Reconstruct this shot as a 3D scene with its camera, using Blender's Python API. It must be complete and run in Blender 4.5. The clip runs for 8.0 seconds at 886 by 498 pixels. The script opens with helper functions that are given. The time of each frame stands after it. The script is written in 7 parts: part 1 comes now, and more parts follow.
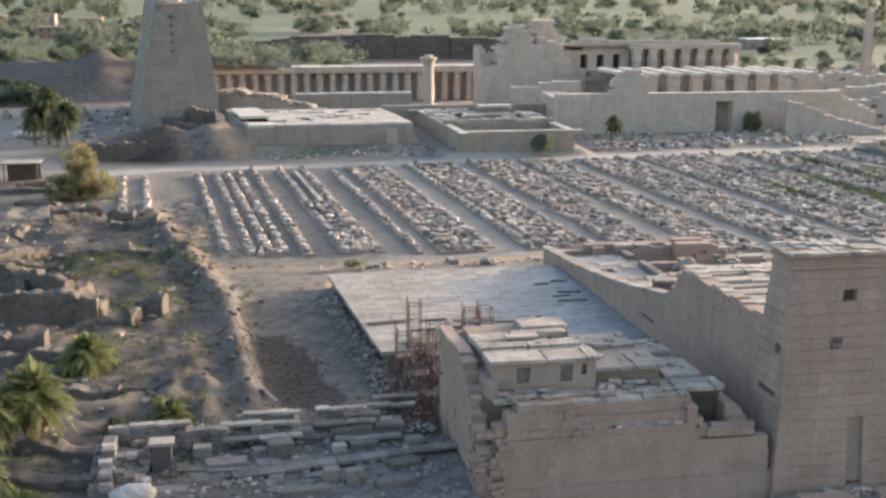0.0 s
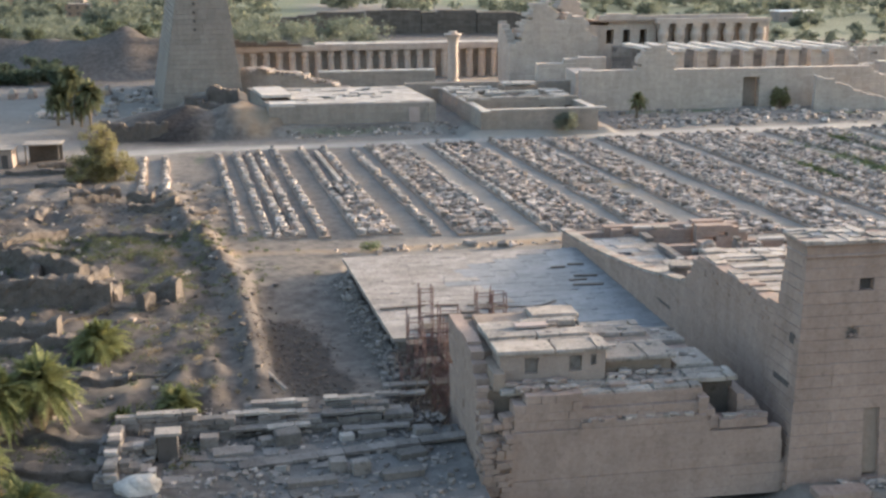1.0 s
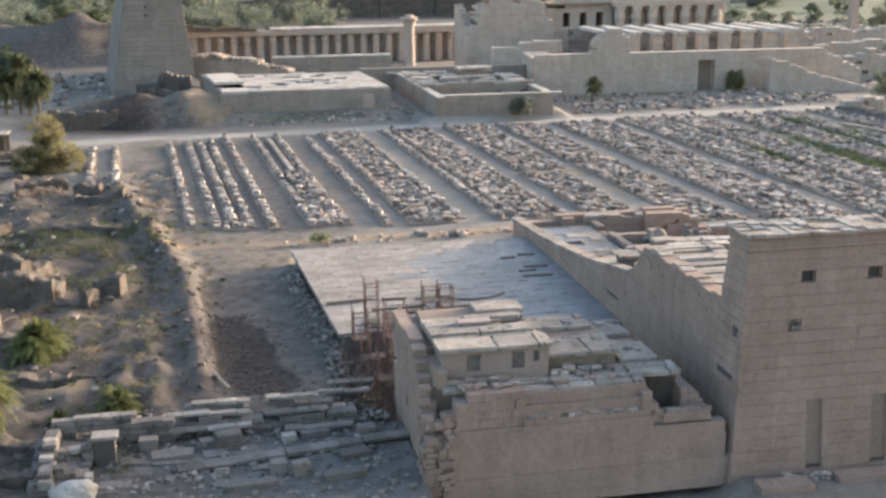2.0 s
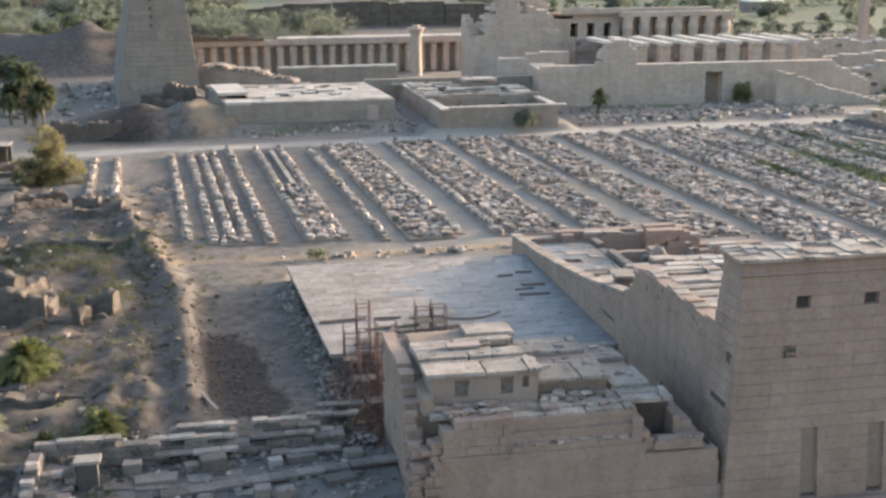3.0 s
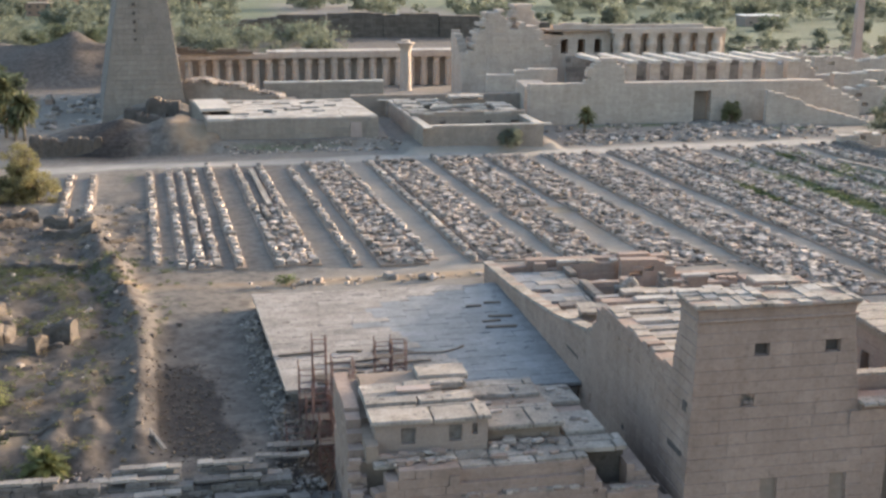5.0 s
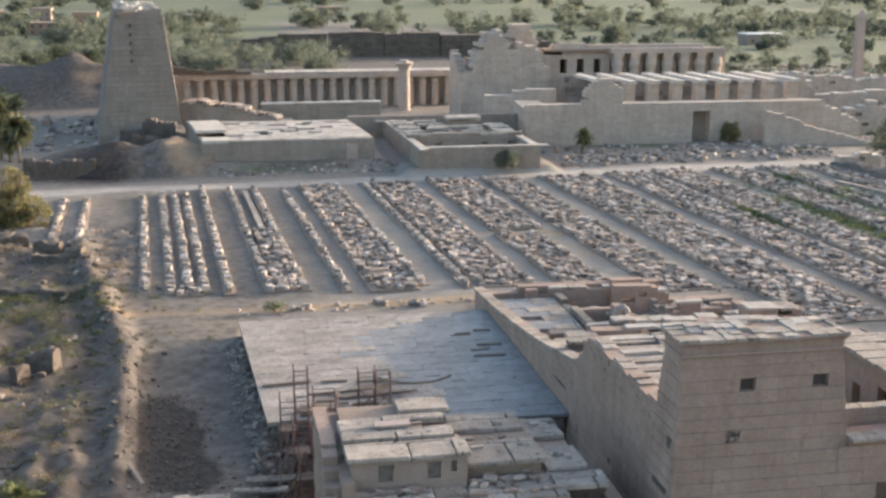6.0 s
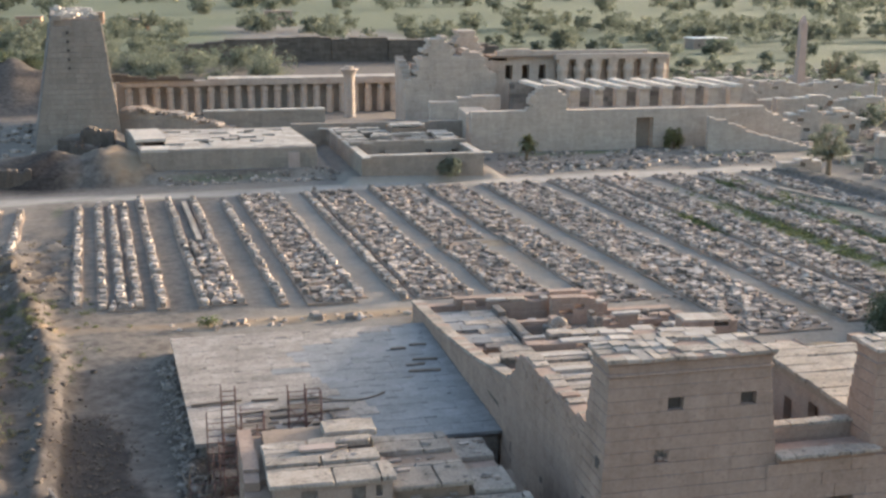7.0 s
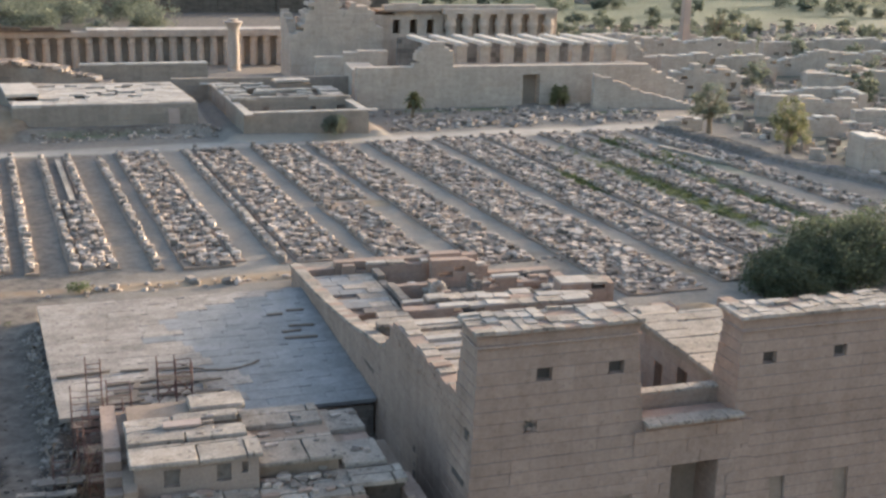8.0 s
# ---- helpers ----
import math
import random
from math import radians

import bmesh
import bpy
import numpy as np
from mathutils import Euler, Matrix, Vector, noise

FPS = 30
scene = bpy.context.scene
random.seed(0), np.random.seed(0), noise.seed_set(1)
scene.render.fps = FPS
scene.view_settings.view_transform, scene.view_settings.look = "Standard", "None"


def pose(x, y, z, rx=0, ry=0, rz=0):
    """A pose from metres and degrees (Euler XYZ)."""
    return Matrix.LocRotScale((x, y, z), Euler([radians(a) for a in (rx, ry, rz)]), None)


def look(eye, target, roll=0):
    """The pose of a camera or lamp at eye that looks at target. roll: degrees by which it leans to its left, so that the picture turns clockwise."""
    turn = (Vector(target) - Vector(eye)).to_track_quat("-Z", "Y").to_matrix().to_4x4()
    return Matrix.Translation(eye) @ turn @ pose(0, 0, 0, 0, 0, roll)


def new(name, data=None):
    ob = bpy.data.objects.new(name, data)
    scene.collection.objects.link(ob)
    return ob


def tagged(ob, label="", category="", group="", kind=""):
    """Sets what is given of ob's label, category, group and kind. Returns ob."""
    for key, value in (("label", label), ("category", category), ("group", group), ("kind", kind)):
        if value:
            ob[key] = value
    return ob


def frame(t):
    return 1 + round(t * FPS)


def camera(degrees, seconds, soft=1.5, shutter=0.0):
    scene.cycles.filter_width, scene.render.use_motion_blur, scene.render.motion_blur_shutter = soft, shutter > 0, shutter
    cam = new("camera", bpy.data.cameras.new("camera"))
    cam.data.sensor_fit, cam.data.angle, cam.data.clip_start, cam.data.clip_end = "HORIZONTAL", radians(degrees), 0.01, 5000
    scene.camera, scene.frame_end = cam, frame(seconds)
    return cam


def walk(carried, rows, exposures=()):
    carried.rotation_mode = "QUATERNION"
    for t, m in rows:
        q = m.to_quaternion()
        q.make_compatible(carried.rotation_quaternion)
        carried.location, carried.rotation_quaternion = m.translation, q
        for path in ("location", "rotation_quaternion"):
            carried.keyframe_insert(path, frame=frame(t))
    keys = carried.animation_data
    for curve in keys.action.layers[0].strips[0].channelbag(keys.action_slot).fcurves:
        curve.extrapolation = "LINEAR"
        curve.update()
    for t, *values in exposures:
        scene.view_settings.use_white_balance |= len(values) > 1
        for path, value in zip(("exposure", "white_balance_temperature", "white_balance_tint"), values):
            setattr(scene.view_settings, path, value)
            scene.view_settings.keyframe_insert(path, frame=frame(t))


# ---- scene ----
# ------------------------------------------------------------ camera and its flight
cam = camera(41.3, 8.0, soft=2.75)
PATH = [
    (0, (-50.676, -66.898, 30.918), (-50.303, -64.985, 30.469), 0.3),
    (0.5, (-49.763, -66.346, 31.241), (-49.426, -64.429, 30.78), 0.0),
    (1, (-48.924, -65.909, 31.563), (-48.605, -63.997, 31.071), -0.2),
    (1.5, (-48.109, -65.377, 31.811), (-47.817, -63.464, 31.304), -0.8),
    (2, (-47.2, -65.0, 32.25), (-46.824, -63.107, 31.727), -0.4),
    (2.2, (-46.887, -64.789, 32.337), (-46.495, -62.899, 31.811), -0.3),
    (3.3, (-44.946, -63.653, 33.155), (-44.598, -61.751, 32.646), -0.3),
    (3.5, (-44.613, -63.455, 33.255), (-44.265, -61.553, 32.744), -0.3),
    (4, (-43.69, -62.955, 33.589), (-43.39, -61.042, 33.086), -0.8),
    (4.5, (-42.833, -62.582, 34.006), (-42.516, -60.671, 33.51), -0.7),
    (4.7, (-42.457, -62.35, 34.177), (-42.122, -60.443, 33.676), -0.2),
    (5.8, (-40.449, -60.956, 34.887), (-40.071, -59.053, 34.399), 0.2),
    (6, (-40.064, -60.717, 35.004), (-39.716, -58.805, 34.532), 0.1),
    (6.5, (-39.103, -60.131, 35.345), (-38.773, -58.214, 34.882), -0.2),
    (7, (-38.081, -59.636, 35.666), (-37.656, -57.739, 35.199), 0.2),
    (7.5, (-37.195, -59.129, 36.098), (-36.709, -57.258, 35.585), 0.6),
    (8, (-36.209, -58.626, 36.451), (-35.616, -56.795, 35.907), 1.3),
]
walk(cam, [(t, look(eye, target, roll)) for t, eye, target, roll in PATH], [(0.0, 2.36, 5990, 11.5), (4.6, 2.32, 6010, 11.5), (6.8, 2.2, 6030, 11.5), (8.0, 2.17, 6050, 11.5)])

# ------------------------------------------------------------ world, sun
SUN_SIDE = 20.0        # degrees from +x towards +y
SUN_HEIGHT = 8.0
world = bpy.data.worlds.new("morning_sky")
scene.world = world
world.use_nodes = True
wn = world.node_tree.nodes
wl = world.node_tree.links
sky = wn.new("ShaderNodeTexSky")
sky.sky_type = "NISHITA"
sky.sun_disc = False
sky.sun_elevation = radians(SUN_HEIGHT)
sky.sun_rotation = radians(90.0 - SUN_SIDE)
sky.air_density = 1.0
sky.dust_density = 4.0
sky.ozone_density = 1.0
wn["Background"].inputs["Strength"].default_value = 0.15
wl.new(sky.outputs["Color"], wn["Background"].inputs["Color"])
sun_data = bpy.data.lights.new("sun", "SUN")
sun_data.energy = 2.4
sun_data.angle = radians(1.5)
sun_data.color = (1.0, 0.86, 0.69)
sun = new("sun", sun_data)
sx, sy, sz = (math.cos(radians(SUN_HEIGHT)) * math.cos(radians(SUN_SIDE)),
              math.cos(radians(SUN_HEIGHT)) * math.sin(radians(SUN_SIDE)), math.sin(radians(SUN_HEIGHT)))
sun.matrix_world = look((sx * 300, sy * 300, sz * 300), (0, 0, 0))


# ------------------------------------------------------------ materials
def surface(name, dark, light, scale=1.0, rough=0.9, bump=0.3, per_piece=0.0, piece="object", grain=18.0, bands=0.0, stains=0.35, pits=0.0):
    """A dusty mineral or wooden surface: two tints mixed at two scales, with fine relief."""
    m = bpy.data.materials.new(name)
    m.use_nodes = True
    nt = m.node_tree
    b = nt.nodes["Principled BSDF"]
    b.inputs["Roughness"].default_value = rough
    b.inputs["Specular IOR Level"].default_value = 0.2
    geo = nt.nodes.new("ShaderNodeNewGeometry")
    big = nt.nodes.new("ShaderNodeTexNoise")
    big.inputs["Scale"].default_value = 0.22 * scale
    big.inputs["Detail"].default_value = 6.0
    big.inputs["Roughness"].default_value = 0.62
    fine = nt.nodes.new("ShaderNodeTexNoise")
    fine.inputs["Scale"].default_value = grain * 0.16 * scale
    fine.inputs["Detail"].default_value = 5.0
    fine.inputs["Roughness"].default_value = 0.7
    for tex in (big, fine):
        nt.links.new(geo.outputs["Position"], tex.inputs["Vector"])
    mixf = nt.nodes.new("ShaderNodeMath")
    mixf.operation = "MULTIPLY_ADD"
    mixf.inputs[1].default_value = 0.55
    nt.links.new(fine.outputs["Fac"], mixf.inputs[0])
    half = nt.nodes.new("ShaderNodeMath")
    half.operation = "MULTIPLY"
    half.inputs[1].default_value = 0.45
    nt.links.new(big.outputs["Fac"], half.inputs[0])
    nt.links.new(half.outputs[0], mixf.inputs[2])
    fac = mixf.outputs[0]
    streak = nt.nodes.new("ShaderNodeTexNoise")
    streak.inputs["Scale"].default_value = 1.0
    streak.inputs["Detail"].default_value = 4.0
    stretch = nt.nodes.new("ShaderNodeMapping")
    stretch.inputs["Scale"].default_value = (0.9, 0.9, 0.16)
    nt.links.new(geo.outputs["Position"], stretch.inputs["Vector"])
    nt.links.new(stretch.outputs["Vector"], streak.inputs["Vector"])
    lower = nt.nodes.new("ShaderNodeMath")
    lower.operation = "MULTIPLY_ADD"
    lower.inputs[1].default_value = stains
    nt.links.new(streak.outputs["Fac"], lower.inputs[0])
    nt.links.new(fac, lower.inputs[2])
    shift = nt.nodes.new("ShaderNodeMath")
    shift.operation = "SUBTRACT"
    shift.inputs[1].default_value = stains * 0.5
    nt.links.new(lower.outputs[0], shift.inputs[0])
    fac = shift.outputs[0]
    if bands:
        wave = nt.nodes.new("ShaderNodeTexWave")
        wave.bands_direction = "Z"
        wave.inputs["Scale"].default_value = bands
        wave.inputs["Distortion"].default_value = 1.5
        nt.links.new(geo.outputs["Position"], wave.inputs["Vector"])
        add = nt.nodes.new("ShaderNodeMath")
        add.operation = "MULTIPLY_ADD"
        add.inputs[1].default_value = 0.12
        nt.links.new(wave.outputs["Fac"], add.inputs[0])
        nt.links.new(fac, add.inputs[2])
        fac = add.outputs[0]
    ramp = nt.nodes.new("ShaderNodeValToRGB")
    ramp.color_ramp.elements[0].position = 0.32
    ramp.color_ramp.elements[1].position = 0.68
    ramp.color_ramp.elements[0].color = (*dark, 1)
    ramp.color_ramp.elements[1].color = (*light, 1)
    nt.links.new(fac, ramp.inputs["Fac"])
    colour = ramp.outputs["Color"]
    if per_piece:
        if piece == "object":
            info = nt.nodes.new("ShaderNodeObjectInfo")
            rnd = info.outputs["Random"]
        else:
            rnd = geo.outputs["Random Per Island"]
        span = nt.nodes.new("ShaderNodeMapRange")
        span.inputs["To Min"].default_value = 1.0 - per_piece
        span.inputs["To Max"].default_value = 1.0 + per_piece
        nt.links.new(rnd, span.inputs["Value"])
        hsv = nt.nodes.new("ShaderNodeHueSaturation")
        nt.links.new(colour, hsv.inputs["Color"])
        nt.links.new(span.outputs["Result"], hsv.inputs["Value"])
        colour = hsv.outputs["Color"]
    if pits:
        holes = nt.nodes.new("ShaderNodeTexNoise")
        holes.inputs["Scale"].default_value = 2.6
        holes.inputs["Detail"].default_value = 3.0
        nt.links.new(stretch.inputs["Vector"].links[0].from_socket, holes.inputs["Vector"])
        cut = nt.nodes.new("ShaderNodeMapRange")
        cut.inputs["From Min"].default_value, cut.inputs["From Max"].default_value = 0.60, 0.70
        cut.inputs["To Min"].default_value, cut.inputs["To Max"].default_value = 1.0, 1.0 - pits
        nt.links.new(holes.outputs["Fac"], cut.inputs["Value"])
        worn = nt.nodes.new("ShaderNodeHueSaturation")
        nt.links.new(colour, worn.inputs["Color"])
        nt.links.new(cut.outputs["Result"], worn.inputs["Value"])
        colour = worn.outputs["Color"]
    nt.links.new(colour, b.inputs["Base Color"])
    bm_ = nt.nodes.new("ShaderNodeBump")
    bm_.inputs["Strength"].default_value = bump
    bm_.inputs["Distance"].default_value = 0.08
    nt.links.new(mixf.outputs[0], bm_.inputs["Height"])
    nt.links.new(bm_.outputs["Normal"], b.inputs["Normal"])
    return m


def leaf_surface(name, dark, light, per_piece=0.35):
    m = surface(name, dark, light, scale=2.0, rough=0.65, bump=0.0, per_piece=per_piece, piece="island")
    b = m.node_tree.nodes["Principled BSDF"]
    nt = m.node_tree
    thin = nt.nodes.new("ShaderNodeBsdfTranslucent")          # light shining through the leaf
    nt.links.new(b.inputs["Base Color"].links[0].from_socket, thin.inputs["Color"])
    both = nt.nodes.new("ShaderNodeMixShader")
    both.inputs["Fac"].default_value = 0.48
    nt.links.new(b.outputs[0], both.inputs[1])
    nt.links.new(thin.outputs[0], both.inputs[2])
    nt.links.new(both.outputs[0], nt.nodes["Material Output"].inputs["Surface"])
    return m


SANDSTONE = surface("sandstone", (0.222, 0.156, 0.121), (0.347, 0.254, 0.203), per_piece=0.06, pits=0.16)
SANDSTONE_ISLE = surface("sandstone_masonry", (0.222, 0.156, 0.121), (0.347, 0.254, 0.203), per_piece=0.08, piece="island", pits=0.2)
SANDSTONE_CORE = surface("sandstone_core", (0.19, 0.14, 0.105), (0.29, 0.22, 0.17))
# paler than the near sandstone, with haze put into the colour
FAR_STONE = surface("haze_paled_sandstone", (0.32, 0.26, 0.212), (0.475, 0.395, 0.328), scale=0.6, per_piece=0.06, piece="island")
SLAB = surface("roof_slab_stone", (0.165, 0.136, 0.112), (0.40, 0.34, 0.285), per_piece=0.16, scale=1.9, pits=0.55, bump=1.0)
ROOF_STONE = surface("weathered_roof_stone", (0.165, 0.139, 0.12), (0.365, 0.316, 0.274), per_piece=0.12, scale=1.2, pits=0.5, bump=0.6)
# bluer slab tone, put where the roof lies in shade
SHADED_SLAB = surface("shade_blue_slab", (0.132, 0.127, 0.126), (0.256, 0.247, 0.243), per_piece=0.09, scale=0.9, rough=0.6, pits=0.2)
# darker stone for court walls, low temple walls and fills
DARK_STONE = surface("dark_reused_stone", (0.12, 0.10, 0.086), (0.235, 0.20, 0.173), per_piece=0.25, scale=1.5, pits=0.4)
DARK_STONE_ISLE = surface("dark_stone_rubble", (0.13, 0.11, 0.095), (0.26, 0.222, 0.192), per_piece=0.35, piece="island", scale=1.5)
SLAB_ISLE = surface("roof_slab_masonry", (0.34, 0.30, 0.26), (0.54, 0.49, 0.43), per_piece=0.15, piece="island", scale=1.3)
LINTEL = surface("lintel_stone", (0.255, 0.218, 0.186), (0.44, 0.388, 0.34), per_piece=0.2, scale=1.3, pits=0.3)
SLAB_PALE = surface("pale_roof_slab", (0.27, 0.233, 0.198), (0.485, 0.425, 0.366), per_piece=0.15, scale=1.3)
FRAGMENT = surface("stone_fragment", (0.16, 0.126, 0.104), (0.435, 0.362, 0.304), per_piece=0.55, piece="island", scale=2.0)
FRAGMENT_ONE = surface("stone_fragment_block", (0.16, 0.126, 0.104), (0.435, 0.362, 0.304), per_piece=0.55, scale=2.0)
PALE_FRAGMENT = surface("pale_stone_fragment", (0.17, 0.141, 0.119), (0.42, 0.362, 0.315), per_piece=0.4, piece="island", scale=2.0)
PALE_FRAGMENT_ONE = surface("pale_stone_block", (0.17, 0.141, 0.119), (0.42, 0.362, 0.315), per_piece=0.4, scale=2.0)
GRANITE = surface("pink_granite", (0.30, 0.225, 0.19), (0.40, 0.315, 0.27), scale=2.0, rough=0.6)
MUDBRICK = surface("mudbrick", (0.068, 0.055, 0.046), (0.138, 0.112, 0.092), scale=2.2, bump=1.0, pits=0.4)
MUDBRICK_ISLE = surface("mudbrick_masonry", (0.075, 0.06, 0.049), (0.148, 0.118, 0.094), per_piece=0.2, piece="island", scale=1.5)
PLASTER = surface("mud_plaster", (0.225, 0.17, 0.138), (0.335, 0.262, 0.215), scale=2.0, bump=0.2)
TIMBER = surface("old_timber", (0.10, 0.078, 0.062), (0.22, 0.178, 0.145), scale=4.0)
RUST = surface("red_painted_steel", (0.10, 0.058, 0.05), (0.175, 0.10, 0.085), scale=5.0, rough=0.6)
# flat dark tone painted in for shade inside windows, doors and holes
DARK = surface("painted_recess_shade", (0.07, 0.058, 0.05), (0.11, 0.092, 0.08))
COURT_EARTH = surface("trodden_court_earth", (0.092, 0.082, 0.074), (0.175, 0.158, 0.144), scale=1.6, bump=0.6, stains=0.6)
SHRINE_STONE = surface("brown_sandstone", (0.205, 0.165, 0.135), (0.30, 0.25, 0.205), scale=0.6, per_piece=0.08, piece="island")
PALM_LEAF = leaf_surface("palm_leaf", (0.12, 0.13, 0.046), (0.24, 0.242, 0.098))
DRY_LEAF = leaf_surface("dry_palm_leaf", (0.16, 0.123, 0.072), (0.28, 0.222, 0.135))
TREE_LEAF = leaf_surface("tree_leaf", (0.066, 0.08, 0.05), (0.125, 0.142, 0.09))
# leaf tone lifted in colour to stand in for haze
HAZE_LEAF = leaf_surface("haze_paled_leaf", (0.11, 0.122, 0.09), (0.19, 0.203, 0.152), 0.25)
OLIVE_LEAF = leaf_surface("tamarisk_leaf", (0.17, 0.15, 0.07), (0.30, 0.26, 0.13))
# far palm fronds paled likewise, haze put into their colour
HAZE_PALM = leaf_surface("haze_paled_palm_leaf", (0.12, 0.125, 0.06), (0.215, 0.21, 0.11))
SCRUB = leaf_surface("dull_scrub", (0.075, 0.083, 0.04), (0.15, 0.152, 0.075))
GRASS = leaf_surface("green_weeds", (0.085, 0.102, 0.045), (0.165, 0.185, 0.085))
BARK = surface("bark", (0.10, 0.075, 0.05), (0.2, 0.155, 0.11), scale=4.0, bump=0.8, bands=2.0)
WHITE_PAINT = surface("whitewash", (0.55, 0.53, 0.5), (0.75, 0.73, 0.7), scale=1.5)
RED_BRICK = surface("red_brick_house", (0.24, 0.15, 0.10), (0.36, 0.24, 0.17), scale=1.0)


def ground_surface():
    """Sand and dust; masks mix in growth, trodden track, rubble, heap and ochre, some standing in for shade or sun."""
    m = surface("ground_sand", (0.142, 0.119, 0.098), (0.262, 0.224, 0.188), scale=0.5, bump=0.5, grain=30.0)
    nt = m.node_tree
    b = nt.nodes["Principled BSDF"]
    base = b.inputs["Base Color"].links[0].from_socket
    last = base
    for attr, dark, light, size in (("growth", (0.08, 0.09, 0.05), (0.165, 0.172, 0.105), 0.5), ("track", (0.265, 0.233, 0.198), (0.36, 0.32, 0.278), 0.3),
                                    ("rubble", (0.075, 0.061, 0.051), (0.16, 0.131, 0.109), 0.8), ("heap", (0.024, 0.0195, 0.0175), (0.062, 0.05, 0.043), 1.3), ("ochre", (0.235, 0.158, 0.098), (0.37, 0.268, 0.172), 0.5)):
        at = nt.nodes.new("ShaderNodeAttribute")
        at.attribute_name = attr
        tex = nt.nodes.new("ShaderNodeTexNoise")
        tex.inputs["Scale"].default_value = size
        tex.inputs["Detail"].default_value = 7.0
        tex.inputs["Roughness"].default_value = 0.65
        geo = nt.nodes.new("ShaderNodeNewGeometry")
        nt.links.new(geo.outputs["Position"], tex.inputs["Vector"])
        ramp = nt.nodes.new("ShaderNodeValToRGB")
        ramp.color_ramp.elements[0].position, ramp.color_ramp.elements[1].position = 0.35, 0.65
        ramp.color_ramp.elements[0].color, ramp.color_ramp.elements[1].color = (*dark, 1), (*light, 1)
        nt.links.new(tex.outputs["Fac"], ramp.inputs["Fac"])
        gate = nt.nodes.new("ShaderNodeMath")
        gate.operation = "MULTIPLY_ADD"
        gate.inputs[1].default_value = 2.2
        nt.links.new(at.outputs["Fac"], gate.inputs[0])
        off = nt.nodes.new("ShaderNodeMath")
        off.operation = "MULTIPLY"
        off.inputs[1].default_value = -1.3
        nt.links.new(tex.outputs["Fac"], off.inputs[0])
        nt.links.new(off.outputs[0], gate.inputs[2])
        gate.use_clamp = True
        mix = nt.nodes.new("ShaderNodeMix")
        mix.data_type = "RGBA"
        nt.links.new(gate.outputs[0], mix.inputs["Factor"])
        nt.links.new(last, mix.inputs["A"])
        nt.links.new(ramp.outputs["Color"], mix.inputs["B"])
        last = mix.outputs["Result"]
    nt.links.new(last, b.inputs["Base Color"])
    return m


GROUND = ground_surface()


# ------------------------------------------------------------ building kit
def thing(name, base=(0, 0, 0), label="", category="", group="", kind=""):
    """An Empty at the base of a thing; its parts are given in world metres."""
    ob = new(name)
    ob.empty_display_size = 0.5
    ob.location = base
    return tagged(ob, label, category, group, kind)


def hang(ob, parent):
    if parent is not None:
        ob.parent = parent
        ob.matrix_parent_inverse = Matrix.Translation(-parent.location) if parent.type == "EMPTY" else Matrix.Identity(4)
    return ob


def mesh_of(name, bm, material):
    me = bpy.data.meshes.new(name)
    bm.normal_update()
    bm.to_mesh(me)
    bm.free()
    me.materials.append(material)
    return me


def part(name, bm, material, parent=None, label="", kind=""):
    ob = hang(new(name, mesh_of(name, bm, material)), parent)
    return tagged(ob, label, kind=kind)


def solid(bm, pts, z0, z1, top=None):
    """An upright prism on the footprint pts (counterclockwise); top: another footprint for the upper face."""
    up = top or pts
    low = [bm.verts.new((x, y, z0)) for x, y in pts]
    high = [bm.verts.new((x, y, z1 if not callable(z1) else z1(x, y))) for x, y in up]
    n = len(pts)
    bm.faces.new(low[::-1])
    bm.faces.new(high)
    for i in range(n):
        bm.faces.new((low[i], low[(i + 1) % n], high[(i + 1) % n], high[i]))
    return bm


def rect(x0, x1, y0, y1):
    return [(x0, y0), (x1, y0), (x1, y1), (x0, y1)]


def box(bm, x0, x1, y0, y1, z0, z1):
    return solid(bm, rect(x0, x1, y0, y1), z0, z1)


def worn_box_data(seed, worn=0.06, wobble=0.03):
    """Points and faces of a unit block with chamfered, slightly uneven edges."""
    rng = random.Random(seed)
    bm = bmesh.new()
    bmesh.ops.create_cube(bm, size=1.0)
    bmesh.ops.bevel(bm, geom=bm.edges[:], offset=worn, segments=1, affect="EDGES", profile=0.5)
    for v in bm.verts:
        v.co += Vector((rng.uniform(-1, 1), rng.uniform(-1, 1), rng.uniform(-1, 1))) * wobble
    bm.verts.ensure_lookup_table()
    pts = np.array([v.co[:] for v in bm.verts])
    faces = [[v.index for v in f.verts] for f in bm.faces]
    bm.free()
    return pts, faces


def rock_data(seed, rough=0.3):
    rng = random.Random(seed)
    bm = bmesh.new()
    bmesh.ops.create_icosphere(bm, subdivisions=1, radius=0.5)
    for v in bm.verts:
        v.co *= 1 + rng.uniform(-rough, rough)
    bm.verts.ensure_lookup_table()
    pts = np.array([v.co[:] for v in bm.verts])
    faces = [[v.index for v in f.verts] for f in bm.faces]
    bm.free()
    return pts, faces


